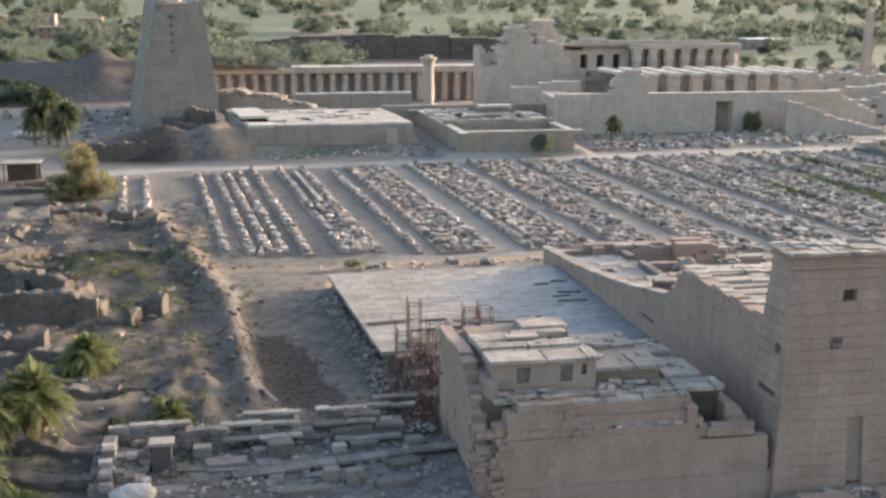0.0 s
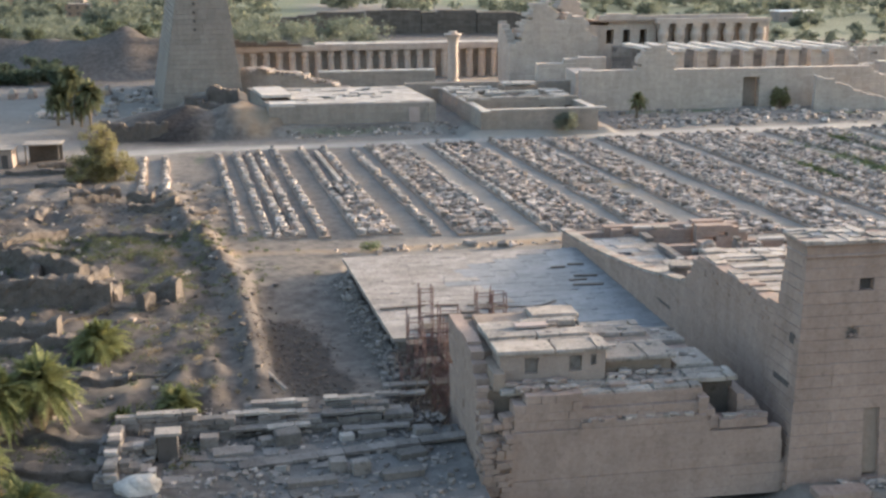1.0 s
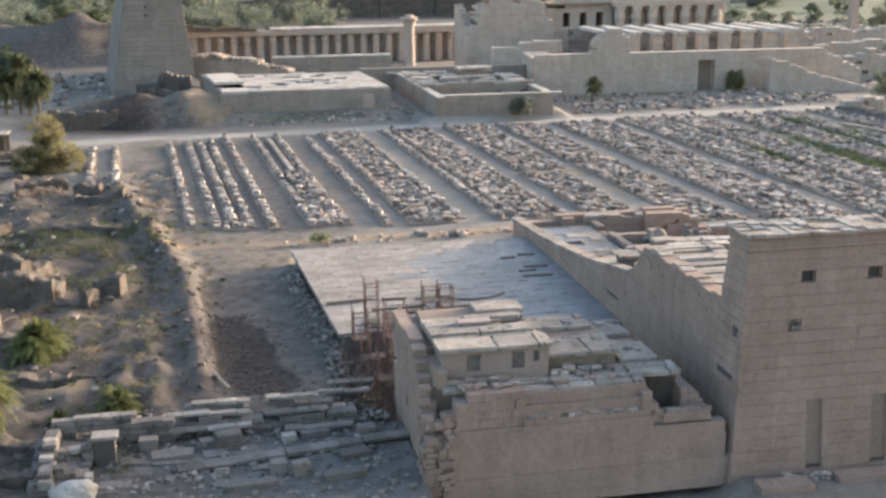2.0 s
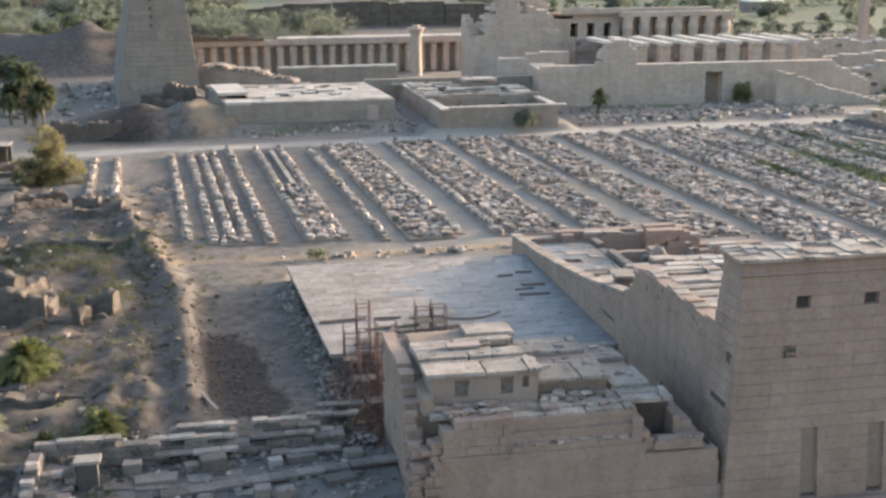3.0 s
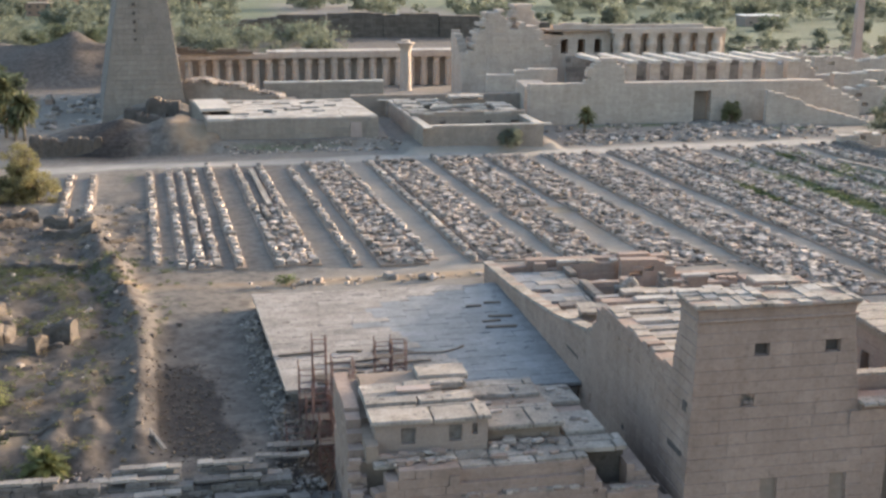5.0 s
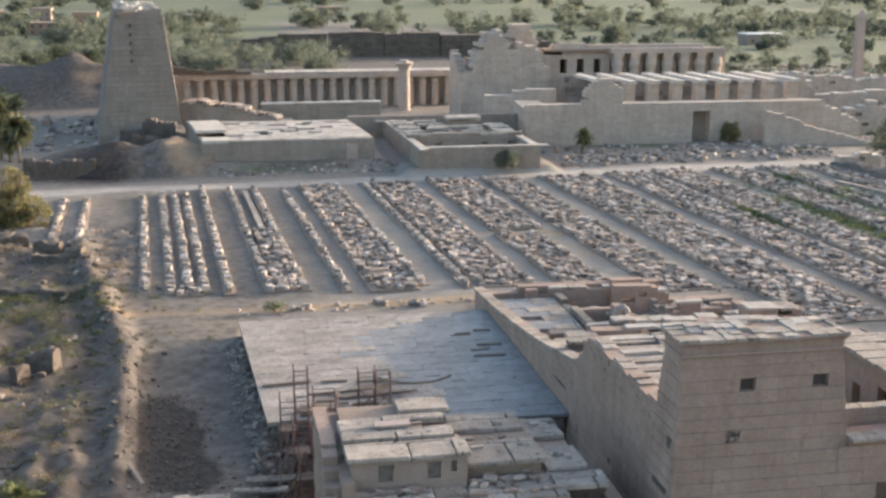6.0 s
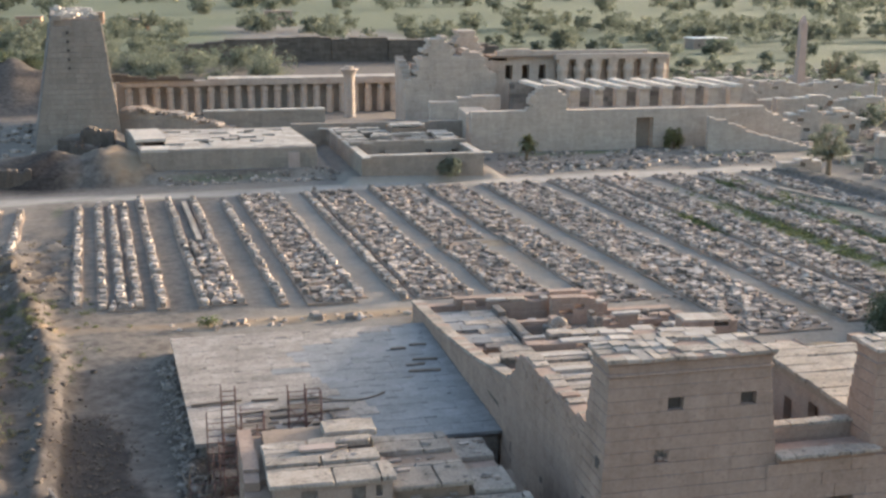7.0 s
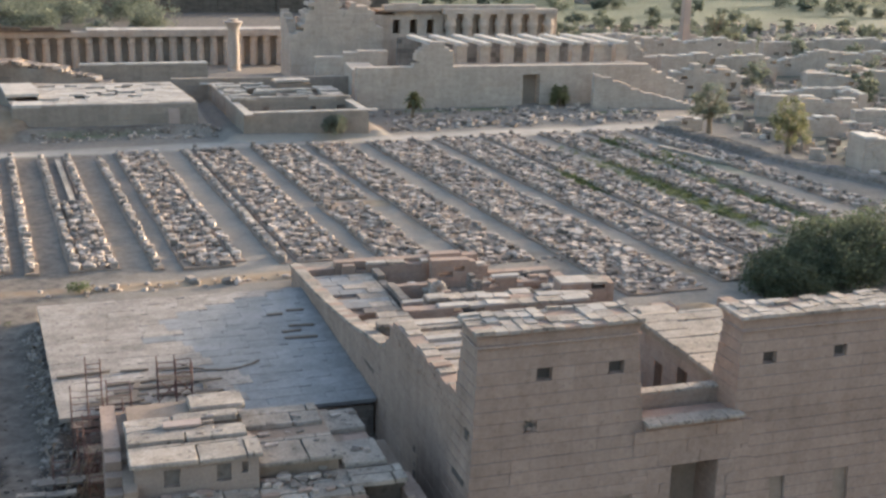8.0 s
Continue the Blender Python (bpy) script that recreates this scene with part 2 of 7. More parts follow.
def chipped_slab_data(seed):
    """Points and faces of a unit slab with a ragged outline, broken corners and a hollowed top."""
    rng = random.Random(seed)
    rim = []
    for k in range(4):
        a, b = ((-0.5, -0.5), (0.5, -0.5), (0.5, 0.5), (-0.5, 0.5))[k], ((0.5, -0.5), (0.5, 0.5), (-0.5, 0.5), (-0.5, -0.5))[k]
        cut = 0.02 if rng.random() < 0.75 else rng.uniform(0.08, 0.18)
        for f in (cut, 0.5 + rng.uniform(-0.15, 0.15), 1 - rng.uniform(0.02, 0.06)):
            k_ = 1 - rng.uniform(0.0, 0.03)
            rim.append(((a[0] + (b[0] - a[0]) * f) * k_, (a[1] + (b[1] - a[1]) * f) * k_))
    n = len(rim)
    pts = [(x, y, -0.5) for x, y in rim] + [(x, y, 0.2 + rng.uniform(-0.1, 0.1)) for x, y in rim]
    pts += [(x * 0.97, y * 0.96, 0.5 + rng.uniform(-0.12, 0.04)) for x, y in rim] + [(rng.uniform(-0.1, 0.1), rng.uniform(-0.1, 0.1), 0.44)]
    faces = [[r * n + i, r * n + (i + 1) % n, (r + 1) * n + (i + 1) % n, (r + 1) * n + i] for r in (0, 1) for i in range(n)]
    return np.array(pts), faces + [[2 * n + i, 2 * n + (i + 1) % n, 3 * n] for i in range(n)] + [list(range(n))[::-1]]


WORN = [worn_box_data(s, 0.009, 0.005) for s in range(6)]
RUBBLE = [worn_box_data(20 + s, 0.09, 0.07) for s in range(5)] + [rock_data(40 + s) for s in range(3)]


def shared_meshes(stem, data, material):
    out = []
    for pts, faces in data:
        me = bpy.data.meshes.new(stem)
        me.from_pydata(pts.tolist(), [], faces)
        me.materials.append(material)
        me.update()
        out.append(me)
    return out


class Heap:
    """Many small solids gathered into one mesh."""

    def __init__(self):
        self.points, self.faces, self.count = [], [], 0

    def add(self, data, m):
        pts, faces = data
        a = np.array(m)
        self.points.append(pts @ a[:3, :3].T + a[:3, 3])
        self.faces += [[i + self.count for i in f] for f in faces]
        self.count += len(pts)

    def block(self, centre, size, turn=0.0, tilt=(0, 0), seed=0, data=None):
        m = (Matrix.Translation(centre) @ Euler((tilt[0], tilt[1], turn)).to_matrix().to_4x4() @ Matrix.Diagonal((*size, 1)))
        self.add(data or WORN[seed % len(WORN)], m)

    def done(self, name, material, parent=None, label="", kind=""):
        me = bpy.data.meshes.new(name)
        if self.points:
            me.from_pydata(np.concatenate(self.points).tolist(), [], self.faces)
        me.materials.append(material)
        me.update()
        ob = hang(new(name, me), parent)
        return tagged(ob, label, kind=kind)


def piece(name, meshes, parent, centre, size, turn=0.0, tilt=(0, 0), seed=0):
    """One stone, slab or brick as an object of its own on a shared mesh."""
    ob = hang(new(name, meshes[seed % len(meshes)]), parent)
    ob.matrix_basis = (Matrix.Translation(centre) @ Euler((tilt[0], tilt[1], turn)).to_matrix().to_4x4() @ Matrix.Diagonal((*size, 1)))
    return ob


def height_at(profile, s):
    """Height of a broken wall top at the distance s, from (distance, height) pairs."""
    for (s0, h0), (s1, h1) in zip(profile, profile[1:]):
        if s <= s1:
            return h0 + (h1 - h0) * (s - s0) / max(s1 - s0, 1e-6)
    return profile[-1][1]


def courses(a, b, profile, base, course=0.6, width=1.4, thick=1.0, seed=0, batter=0.0, gap=0.012, openings=(), jit=0.02, lost=0.0):
    """Blocks of a masonry wall from a to b: rows of (centre, size, turn). thick is laid to the left of a->b; openings: (s0, s1, z0, z1)."""
    rng = random.Random(seed)
    a, b = Vector(a), Vector(b)
    length = (b - a).length
    way = (b - a) / length
    side = Vector((-way.y, way.x))
    turn = math.atan2(way.y, way.x)
    out = []
    top = max(h for _, h in profile)
    z, k = base, 0
    while z < top - 0.1:
        h = min(course * rng.uniform(0.92, 1.08), top - z)
        s = -rng.uniform(0, width * 0.6)
        while s < length:
            w = width * rng.uniform(0.7, 1.35)
            s0, s1 = max(s, 0), min(s + w, length)
            s += w
            if s1 - s0 < 0.12:
                continue
            mid = (s0 + s1) / 2
            if height_at(profile, mid) < z + h * 0.5 or rng.random() < lost:
                continue
            spans = [(s0, s1)]
            for o0, o1, oz0, oz1 in openings:
                if z + h * 0.5 > oz0 and z + h * 0.5 < oz1:
                    spans = [q for p in spans for q in ((p[0], min(p[1], o0)), (max(p[0], o1), p[1])) if q[1] - q[0] > 0.1]
            for p0, p1 in spans:
                lean = batter * (z + h / 2 - base)
                c = a + way * ((p0 + p1) / 2) + side * (thick / 2 + lean + rng.uniform(-jit, jit))
                out.append(((c.x, c.y, z + h / 2), (p1 - p0 - gap, thick, h - gap), turn))
        z += h
        k += 1
    return out


def masonry(name, blocks, material, parent=None, label="", kind="stuff"):
    """Masonry seen from far off, joined into one part."""
    heap = Heap()
    for i, (c, size, turn) in enumerate(blocks):
        heap.block(c, size, turn, seed=i * 7 + len(blocks))
    return heap.done(name, material, parent, label, kind)


def stones(name, blocks, meshes, parent):
    for i, (c, size, turn) in enumerate(blocks):
        piece(name, meshes, parent, c, size, turn, seed=i * 5 + 1)


def tube(bm, a, b, r0, r1=None, sides=6):
    """A round bar from a to b."""
    r1 = r0 if r1 is None else r1
    a, b = Vector(a), Vector(b)
    z = (b - a).normalized()
    x = z.orthogonal().normalized()
    y = z.cross(x)
    rings = []
    for p, r in ((a, r0), (b, r1)):
        rings.append([bm.verts.new(p + (x * math.cos(t) + y * math.sin(t)) * r) for t in (2 * math.pi * i / sides for i in range(sides))])
    for i in range(sides):
        j = (i + 1) % sides
        bm.faces.new((rings[0][i], rings[0][j], rings[1][j], rings[1][i]))
    bm.faces.new(rings[0][::-1])
    bm.faces.new(rings[1])
    return bm


STONE_MESH = shared_meshes("stone", WORN, SANDSTONE)
SLAB_MESH = shared_meshes("slab", [worn_box_data(60 + s, 0.035, 0.02) for s in range(7)], SLAB)
CHIPPED_MESH = shared_meshes("broken_slab", [chipped_slab_data(110 + s) for s in range(8)], SLAB)
ROOF_MESH = shared_meshes("roof_stone", [worn_box_data(65 + s, 0.012, 0.004) for s in range(5)], ROOF_STONE)
FRAG_MESH = shared_meshes("fragment", RUBBLE, FRAGMENT_ONE)
SHADED_SLAB_MESH = shared_meshes("shaded_roof_slab", [worn_box_data(60 + s, 0.02, 0.008) for s in range(5)], SHADED_SLAB)
DARK_MESH = shared_meshes("dark_stone_block", [worn_box_data(70 + s, 0.06, 0.045) for s in range(7)], DARK_STONE)
DARK_RUBBLE_MESH = shared_meshes("dark_rubble_stone", RUBBLE, DARK_STONE)
LINTEL_MESH = shared_meshes("lintel", [worn_box_data(90 + s, 0.03, 0.02) for s in range(5)], LINTEL)
PALE_FRAG_MESH = shared_meshes("pale_block", RUBBLE, PALE_FRAGMENT_ONE)
PLASTER_MESH = shared_meshes("wall_block", WORN, PLASTER)


def eroded_wall(name, a, b, h, thick, material, parent, seed, z=None, square=False):
    """A weathered wall stump with slumped sides and an uneven rounded crest."""
    rng = random.Random(seed)
    a, b = Vector(a), Vector(b)
    length = (b - a).length
    way = (b - a) / length
    side = Vector((-way.y, way.x))
    n = max(4, int(length / 0.32))
    bm, prev = bmesh.new(), None
    shape = ((-1.1, 0.0), (-0.8, 0.4), (-0.72, 0.88), (-0.5, 1.0), (0.0, 1.02), (0.5, 0.98), (0.7, 0.86), (0.8, 0.4), (1.15, 0.0))
    if square:
        shape = ((-1.1, 0.0), (-1.0, 0.15), (-0.96, 0.32), (-0.94, 0.5), (-0.92, 0.68), (-0.88, 0.86), (-0.78, 0.98), (-0.3, 1.0), (0.3, 1.0), (0.78, 0.98), (0.88, 0.82), (0.94, 0.55), (0.98, 0.25), (1.1, 0.0))
    for i in range(n + 1):
        f = i / n
        p = a + way * length * f
        crest = h * (0.84 + 0.13 * round(2.2 * noise.noise((f * length * 0.28 + seed * 5.1, seed * 1.3, 0))) + 0.09 * noise.noise((f * length * 1.3, seed * 3.1, 4))) if square else h * (0.8 + 0.3 * noise.noise((f * length * 0.3 + seed * 7.3, seed * 1.7, 0)) + 0.16 * noise.noise((f * length * 1.1, seed * 3.1, 4))) * min(1.0, 0.5 + 5 * f, 0.5 + 5 * (1 - f))
        crest = max(0.15, crest)
        ring = []
        for u, v in shape:
            q = p + side * thick * 0.6 * u * (1 + (0.0 if square else 0.25) * noise.noise((p.x * 0.9, p.y * 0.9, u * 3 + seed)))
            if square:
                q = q + side * 0.16 * noise.noise((p.x * 1.5 + seed, p.y * 1.5, v * crest * 1.8 + (5 if u > 0 else 0)))
            base = (gz(q.x, q.y) if z is None else z) - 0.15
            ring.append(bm.verts.new((q.x + rng.uniform(-0.07, 0.07) * (0.3 if square else 1), q.y + rng.uniform(-0.07, 0.07) * (0.3 if square else 1), base + crest * v * (1 + (0.05 if square else 0.22) * noise.noise((p.x * 1.7, p.y * 1.7, u * 2))) + rng.uniform(-0.1, 0.1) * (0.2 if square else 1))))
        if prev:
            for j in range(len(shape) - 1):
                bm.faces.new((prev[j], ring[j], ring[j + 1], prev[j + 1]))
        else:
            bm.faces.new(ring)
        prev = ring
    bm.faces.new(prev[::-1])
    bmesh.ops.recalc_face_normals(bm, faces=bm.faces[:])
    return part(name, bm, material, parent)


# ------------------------------------------------------------ ground
def swell(x, y, size, seed):
    """A soft irregular relief between about -1 and 1."""
    rng = np.random.RandomState(seed)
    waves = [(*(rng.normal(0, 1, 2) / size), rng.uniform(0, 6.28)) for _ in range(9)]
    return sum(np.sin(x * a * 2 + y * b * 2 + c) for a, b, c in waves) / 4.0


def ramp01(v, a, b):
    t = np.clip((v - a) / (b - a), 0, 1)
    return t * t * (3 - 2 * t)


def patch(x, y, cx, cy, rx, ry, turn=0.0):
    c, s = math.cos(turn), math.sin(turn)
    u, v = ((x - cx) * c + (y - cy) * s) / rx, (-(x - cx) * s + (y - cy) * c) / ry
    return np.clip(1.25 - np.sqrt(u * u + v * v), 0, 1)


def ridge_line(y):
    """Crest of the earth ridge beside the old ruins: x at y."""
    return np.interp(y, (10, 22, 47, 59, 75, 95), (-48.6, -48.9, -50.4, -53.2, -57.0, -60.5))


def ground_height(x, y):
    x, y = np.asarray(x, float), np.asarray(y, float)
    near = 1 - ramp01(np.hypot(x, y - 60), 260, 420)
    z = 0.10 * swell(x, y, 9, 3) * near + 0.05 * swell(x, y, 2.2, 4) * near
    z -= (0.15 + 1.05 * ramp01(x, -37, -35.6)) * (1 - ramp01(y, 10, 24)) * ramp01(x, -56, -50)       # low ground before the temples
    z -= 1.6 * ramp01(x + 0.07 * (y - 23), -37.5, -36.9) * (1 - ramp01(x, 13, 15)) * (1 - ramp01(y, 50, 53)) * (1 - (1 - ramp01(x, -36.5, -35.5)) * (1 - ramp01(y, 22, 24))) * (1 - 0.8 * (1 - ramp01(y, -1, 1.5)) * ramp01(x, -17, -15.5))
    z -= 0.8 * ramp01(x, -51, -47) * (1 - ramp01(x, -37, -36)) * ramp01(y, 14, 22) * (1 - ramp01(y, 38, 50))
    crest = ridge_line(y)
    z += 0.95 * np.exp(-((x - crest) / 1.2) ** 2) * ramp01(y, 11, 20) * (1 - ramp01(y, 76, 96)) * (1 + 0.3 * swell(x, y, 3, 8) + 0.15 * swell(x, y, 1.1, 38))
    for off, lo_, hi_ in ((-52.7, 10, 34), (-55.1, 12, 36)):
        z += 0.6 * np.exp(-((x - off + 0.09 * (y - 25) + 0.5 * np.sin(y * 0.7 + off)) / 0.9) ** 2) * ramp01(y, lo_, lo_ + 5) * (1 - ramp01(y, hi_ - 6, hi_)) * (1 + 0.5 * swell(x, y, 1.6, 41))
    ruins = (1 - ramp01(x, -54, -51)) * (1 - ramp01(y, 92, 112)) * ramp01(x, -140, -100)
    ruins = ruins * (1 - ramp01(x, -62, -60) * (1 - ramp01(y, 9, 12)))
    z += ruins * (0.25 + 0.5 * swell(x, y, 5, 11) + 0.28 * swell(x, y, 1.6, 12) + 0.16 * swell(x, y, 0.8, 13) + 0.07 * swell(x, y, 0.45, 14))
    z += 5.9 * np.clip(1 - np.hypot((x + 50.2) / 9.0, (y - 149.0) / 10.0), 0, 1) ** 0.62 * (1 + 0.10 * swell(x, y, 3.0, 15) + 0.03 * swell(x, y, 1.2, 35))
    hump = 4.6 * np.clip(1 - np.hypot((x + 60.0) / 15.0, (y - 148.5) / 8.5), 0, 1) ** 0.42 * (1 + 0.1 * swell(x, y, 2, 16))
    z = np.where(hump > 0, np.maximum(z, hump), z)
    z += 5.6 * np.clip(1 - np.hypot((x + 54.5) / 9.0, (y - 175.0) / 6.0), 0, 1) ** 0.6 * (1 + 0.14 * swell(x, y, 1.8, 36))
    z += 1.6 * ramp01(y, 139.0, 142.0) * (1 - ramp01(y, 180, 190)) * ramp01(x, -47, -43) * (1 - ramp01(x, -14, -11))
    z += 1.1 * ramp01(y - 0.05 * x, 133.0, 134.6) * (1 - ramp01(y, 180, 190)) * ramp01(x, -12.5, -10.5) * (1 - ramp01(x, 14, 17))
    z += 0.5 * ramp01(y, 138, 143) * (1 - ramp01(y, 165, 180)) * ramp01(x, 14, 20) * (1 - ramp01(x, 80, 100))
    z += 11.0 * np.clip(1 - np.hypot((x + 80) / 36.0, (y - 272) / 26.0), 0, 1) ** 0.75 * (1 + 0.12 * swell(x, y, 7, 17))
    z += 8.5 * np.clip(1 - np.hypot((x + 113) / 27.0, (y - 292) / 20.0), 0, 1) ** 0.75 * (1 + 0.14 * swell(x, y, 5, 18))
    z += 0.5 * np.clip(1 - np.hypot((x + 46.4 + 0.06 * (y - 28)) / 4.0, (y - 27.0) / 11.0), 0, 1) ** 0.8 * (1 + 0.2 * swell(x, y, 1.5, 31))
    z += 1.15 * np.exp(-((x + 38.3 + 0.07 * (y - 23)) / 1.0) ** 2) * ramp01(y, 18, 24) * (1 - ramp01(y, 44, 50)) * (1 + 0.3 * swell(x, y, 1.4, 51))      # rubble banked on the low wall
    z += 1.5 * np.clip(1 - np.hypot((x - 20.5) / 4.5, (y - 35.5) / 4.0), 0, 1) ** 0.9      # sand pile behind the gate
    far = ramp01(y, 600, 2500)
    z += far * 6.0 * swell(x, y, 500, 21)
    return z


def spread(lo, fine_lo, fine_hi, hi, step):
    inner = np.arange(fine_lo, fine_hi + step / 2, step)
    right, left, d = [fine_hi], [fine_lo], step
    while right[-1] < hi:
        d *= 1.09
        right.append(right[-1] + d)
    d = step
    while left[-1] > lo:
        d *= 1.09
        left.append(left[-1] - d)
    return np.concatenate([left[:0:-1], inner, right[1:]])


GRID_X, GRID_Y = spread(-5200, -95, 95, 5200, 0.7), spread(-2600, -20, 185, 5600, 0.7)
GRID = (GRID_X, GRID_Y, ground_height(*np.meshgrid(GRID_X, GRID_Y)))


def build_ground():
    xs, ys, gz = GRID
    gx, gy = np.meshgrid(xs, ys)
    nx, ny = len(xs), len(ys)
    verts = np.stack([gx.ravel(), gy.ravel(), gz.ravel()], 1)
    i = np.arange(nx * (ny - 1)).reshape(ny - 1, nx)[:, :-1].ravel()
    quads = np.stack([i, i + 1, i + 1 + nx, i + nx], 1)
    me = bpy.data.meshes.new("ground")
    me.from_pydata(verts.tolist(), [], quads.tolist())
    me.materials.append(GROUND)
    x, y = gx.ravel(), gy.ravel()
    growth = np.zeros_like(x)
    for cx, cy, rx, ry, turn in ((43.9, 84, 4.4, 28, 0.068), (53.0, 82, 4.0, 28, 0.068), (60.5, 104, 3.2, 20, 0.068), (52, 118, 5, 4, 0), (-68, 52, 13, 5, 0.05), (-58, 46, 6, 3, 0.2),
                                 (-72, 60, 9, 3, 0), (-57, 36, 4, 6, 0.3), (-62, 56.5, 9, 2.6, -0.72), (-66, 60, 9, 3, -0.3), (-57, 47, 4, 5, 0), (-66, 30, 9, 4, 0), (-60, 40, 6, 5, 0.3), (-75, 40, 8, 8, 0), (-62, 66, 8, 3, 0.1), (-60, 12, 4, 3, 0), (-56.5, 119, 1.2, 6, 0), (66, 148, 10, 3, 0), (36, 156, 16, 3, 0), (-32, 140.6, 12, 1.2, 0), (33.5, 94, 2.5, 6, 0.068), (54.5, 107, 4.5, 6, 0.1)):
        growth = np.maximum(growth, 0.9 * patch(x, y, cx, cy, rx, ry, turn))
    growth = np.maximum(growth, 0.55 * ramp01(x, 76, 84) * ramp01(y, 60, 90))
    fields = ramp01(y, 400, 440) * ramp01(x, 20, 90) + 0.9 * ramp01(y, 600, 640)
    fields *= 0.75 + 0.25 * np.sign(np.sin(x / 60.0 + 1.3) * np.sin(y / 55.0 + 0.4))
    growth = np.maximum(growth, np.clip(fields, 0, 1) * 0.9)
    growth = np.maximum(growth, 0.8 * ramp01(y, 300, 340) * (1 - ramp01(x, -30, 20)))
    growth = np.maximum(growth, 0.7 * ramp01(y, 640, 760))
    growth = np.maximum(growth, 0.75 * ramp01(y, 240, 290) * ramp01(x, 60, 90))
    road = np.exp(-((y - (131.5 + 0.05 * x)) / 3.4) ** 2) * ramp01(x, -78, -70) * (1 - ramp01(x, 62, 75))
    track = 0.95 * road
    lanes = ramp01(x, -64, -58) * (1 - ramp01(x, 64, 74)) * ramp01(y, 56, 62) * (1 - ramp01(y, 126, 130))
    track = np.maximum(track, 0.42 * lanes * ramp01(x, -45, -20))
    track = np.maximum(track, 0.9 * patch(x, y, 60, 520, 60, 40))
    rubble = np.clip(2.4 * patch(x, y, -46.4, 27.0, 4.6, 12.5, 0.06), 0, 1)
    rubble = np.maximum(rubble, 0.85 * (1 - ramp01(x, -52, -48)) * ramp01(y, -40, -20) * (1 - ramp01(y, 85, 105)) * ramp01(x, -140, -100))
    rubble = np.maximum(rubble, 0.9 * np.clip(1.6 * patch(x, y, -60, 148, 22, 15), 0, 1))
    # left lanes mixed with the darker ground tone
    rubble = np.maximum(rubble, 0.55 * lanes * (1 - ramp01(x, -40, -15)))
    rubble = np.maximum(rubble, 1.0 * np.clip(2 * patch(x, y, -95, 275, 62, 48), 0, 1))
    rubble = np.maximum(rubble, 0.7 * ramp01(y, 240, 262) * (1 - ramp01(y, 420, 470)) * (1 - 0.6 * ramp01(x, 60, 90)))
    rubble = np.maximum(rubble, 0.45 * ramp01(x, 74, 80) * (1 - ramp01(y, 330, 400)))
    rubble = np.maximum(rubble, 0.6 * ramp01(x, -40, -39) * (1 - ramp01(x, 13, 15)) * (1 - ramp01(y, 50, 52)) * ramp01(y, -5, 0))
    rubble = np.maximum(rubble, 0.9 * ramp01(x, -60, -58) * (1 - ramp01(x, -40, -38)) * (1 - ramp01(y, 12, 16)))
    # ochre earth; on the mound flank and by the ruins it paints sunlight
    ochre = 0.8 * patch(x, y, -22, 58, 34, 2.2) + 0.8 * patch(x, y, 20.5, 35.5, 4, 3.6) + 0.6 * patch(x, y, 27.4, 49.5, 2.2, 3.5) + 0.35 * patch(x, y, -51, 62, 4, 8) + 0.62 * patch(x, y, -47.4, 144.5, 6.5, 9) + 0.85 * patch(x, y, 0.8, 87.4, 3.4, 3.0) + 0.5 * patch(x, y, 3.4, 76, 1.6, 12, 0.068) + 0.45 * patch(x, y, -60, 84, 5, 12) + 0.35 * patch(x, y, -58, 60, 3, 8) + 0.8 * patch(x, y, -59, 19.5, 3.5, 3) +  0.5 * patch(x, y, -60, 37, 4, 2) + 0.4 * patch(x, y, -66, 38, 3, 3)
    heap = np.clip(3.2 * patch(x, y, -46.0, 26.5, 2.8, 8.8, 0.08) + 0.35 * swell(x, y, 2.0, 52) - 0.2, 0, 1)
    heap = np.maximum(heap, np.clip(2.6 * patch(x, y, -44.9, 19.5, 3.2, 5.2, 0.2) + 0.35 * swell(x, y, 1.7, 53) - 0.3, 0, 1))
    # darker ground about the scaffold feet
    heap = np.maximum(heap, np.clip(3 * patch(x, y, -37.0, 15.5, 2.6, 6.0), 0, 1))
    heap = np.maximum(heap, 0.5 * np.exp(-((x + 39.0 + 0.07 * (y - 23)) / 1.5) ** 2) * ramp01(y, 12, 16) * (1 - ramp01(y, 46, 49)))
    # mound's side away from the sun is darkened in colour
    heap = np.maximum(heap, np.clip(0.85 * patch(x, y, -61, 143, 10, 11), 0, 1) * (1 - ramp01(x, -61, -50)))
    # ridge and ground left of it darkened to paint in missing shade
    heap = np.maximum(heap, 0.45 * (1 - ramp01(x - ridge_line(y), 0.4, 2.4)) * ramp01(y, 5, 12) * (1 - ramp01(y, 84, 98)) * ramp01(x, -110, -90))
    rubble = np.maximum(rubble, 0.95 * (1 - ramp01(x, -72, -66)) * ramp01(x, -130, -110) * ramp01(y, 90, 98) * (1 - ramp01(y, 122, 127)))
    rubble = np.maximum(rubble, 0.7 * patch(x, y, -29, 141.5, 17, 2.4))
    # lane by the low temple darkened to stand in for its shadow
    rubble = np.maximum(rubble, 0.95 * ramp01(x, -56, -52) * (1 - ramp01(x, -38, -37)) * ramp01(y, 8, 14) * (1 - 0.35 * ramp01(y, 40, 46)) * (1 - ramp01(y, 62, 68)))
    heap = np.maximum(heap, 0.5 * np.clip(2 * patch(x, y, -95, 278, 50, 36), 0, 1))
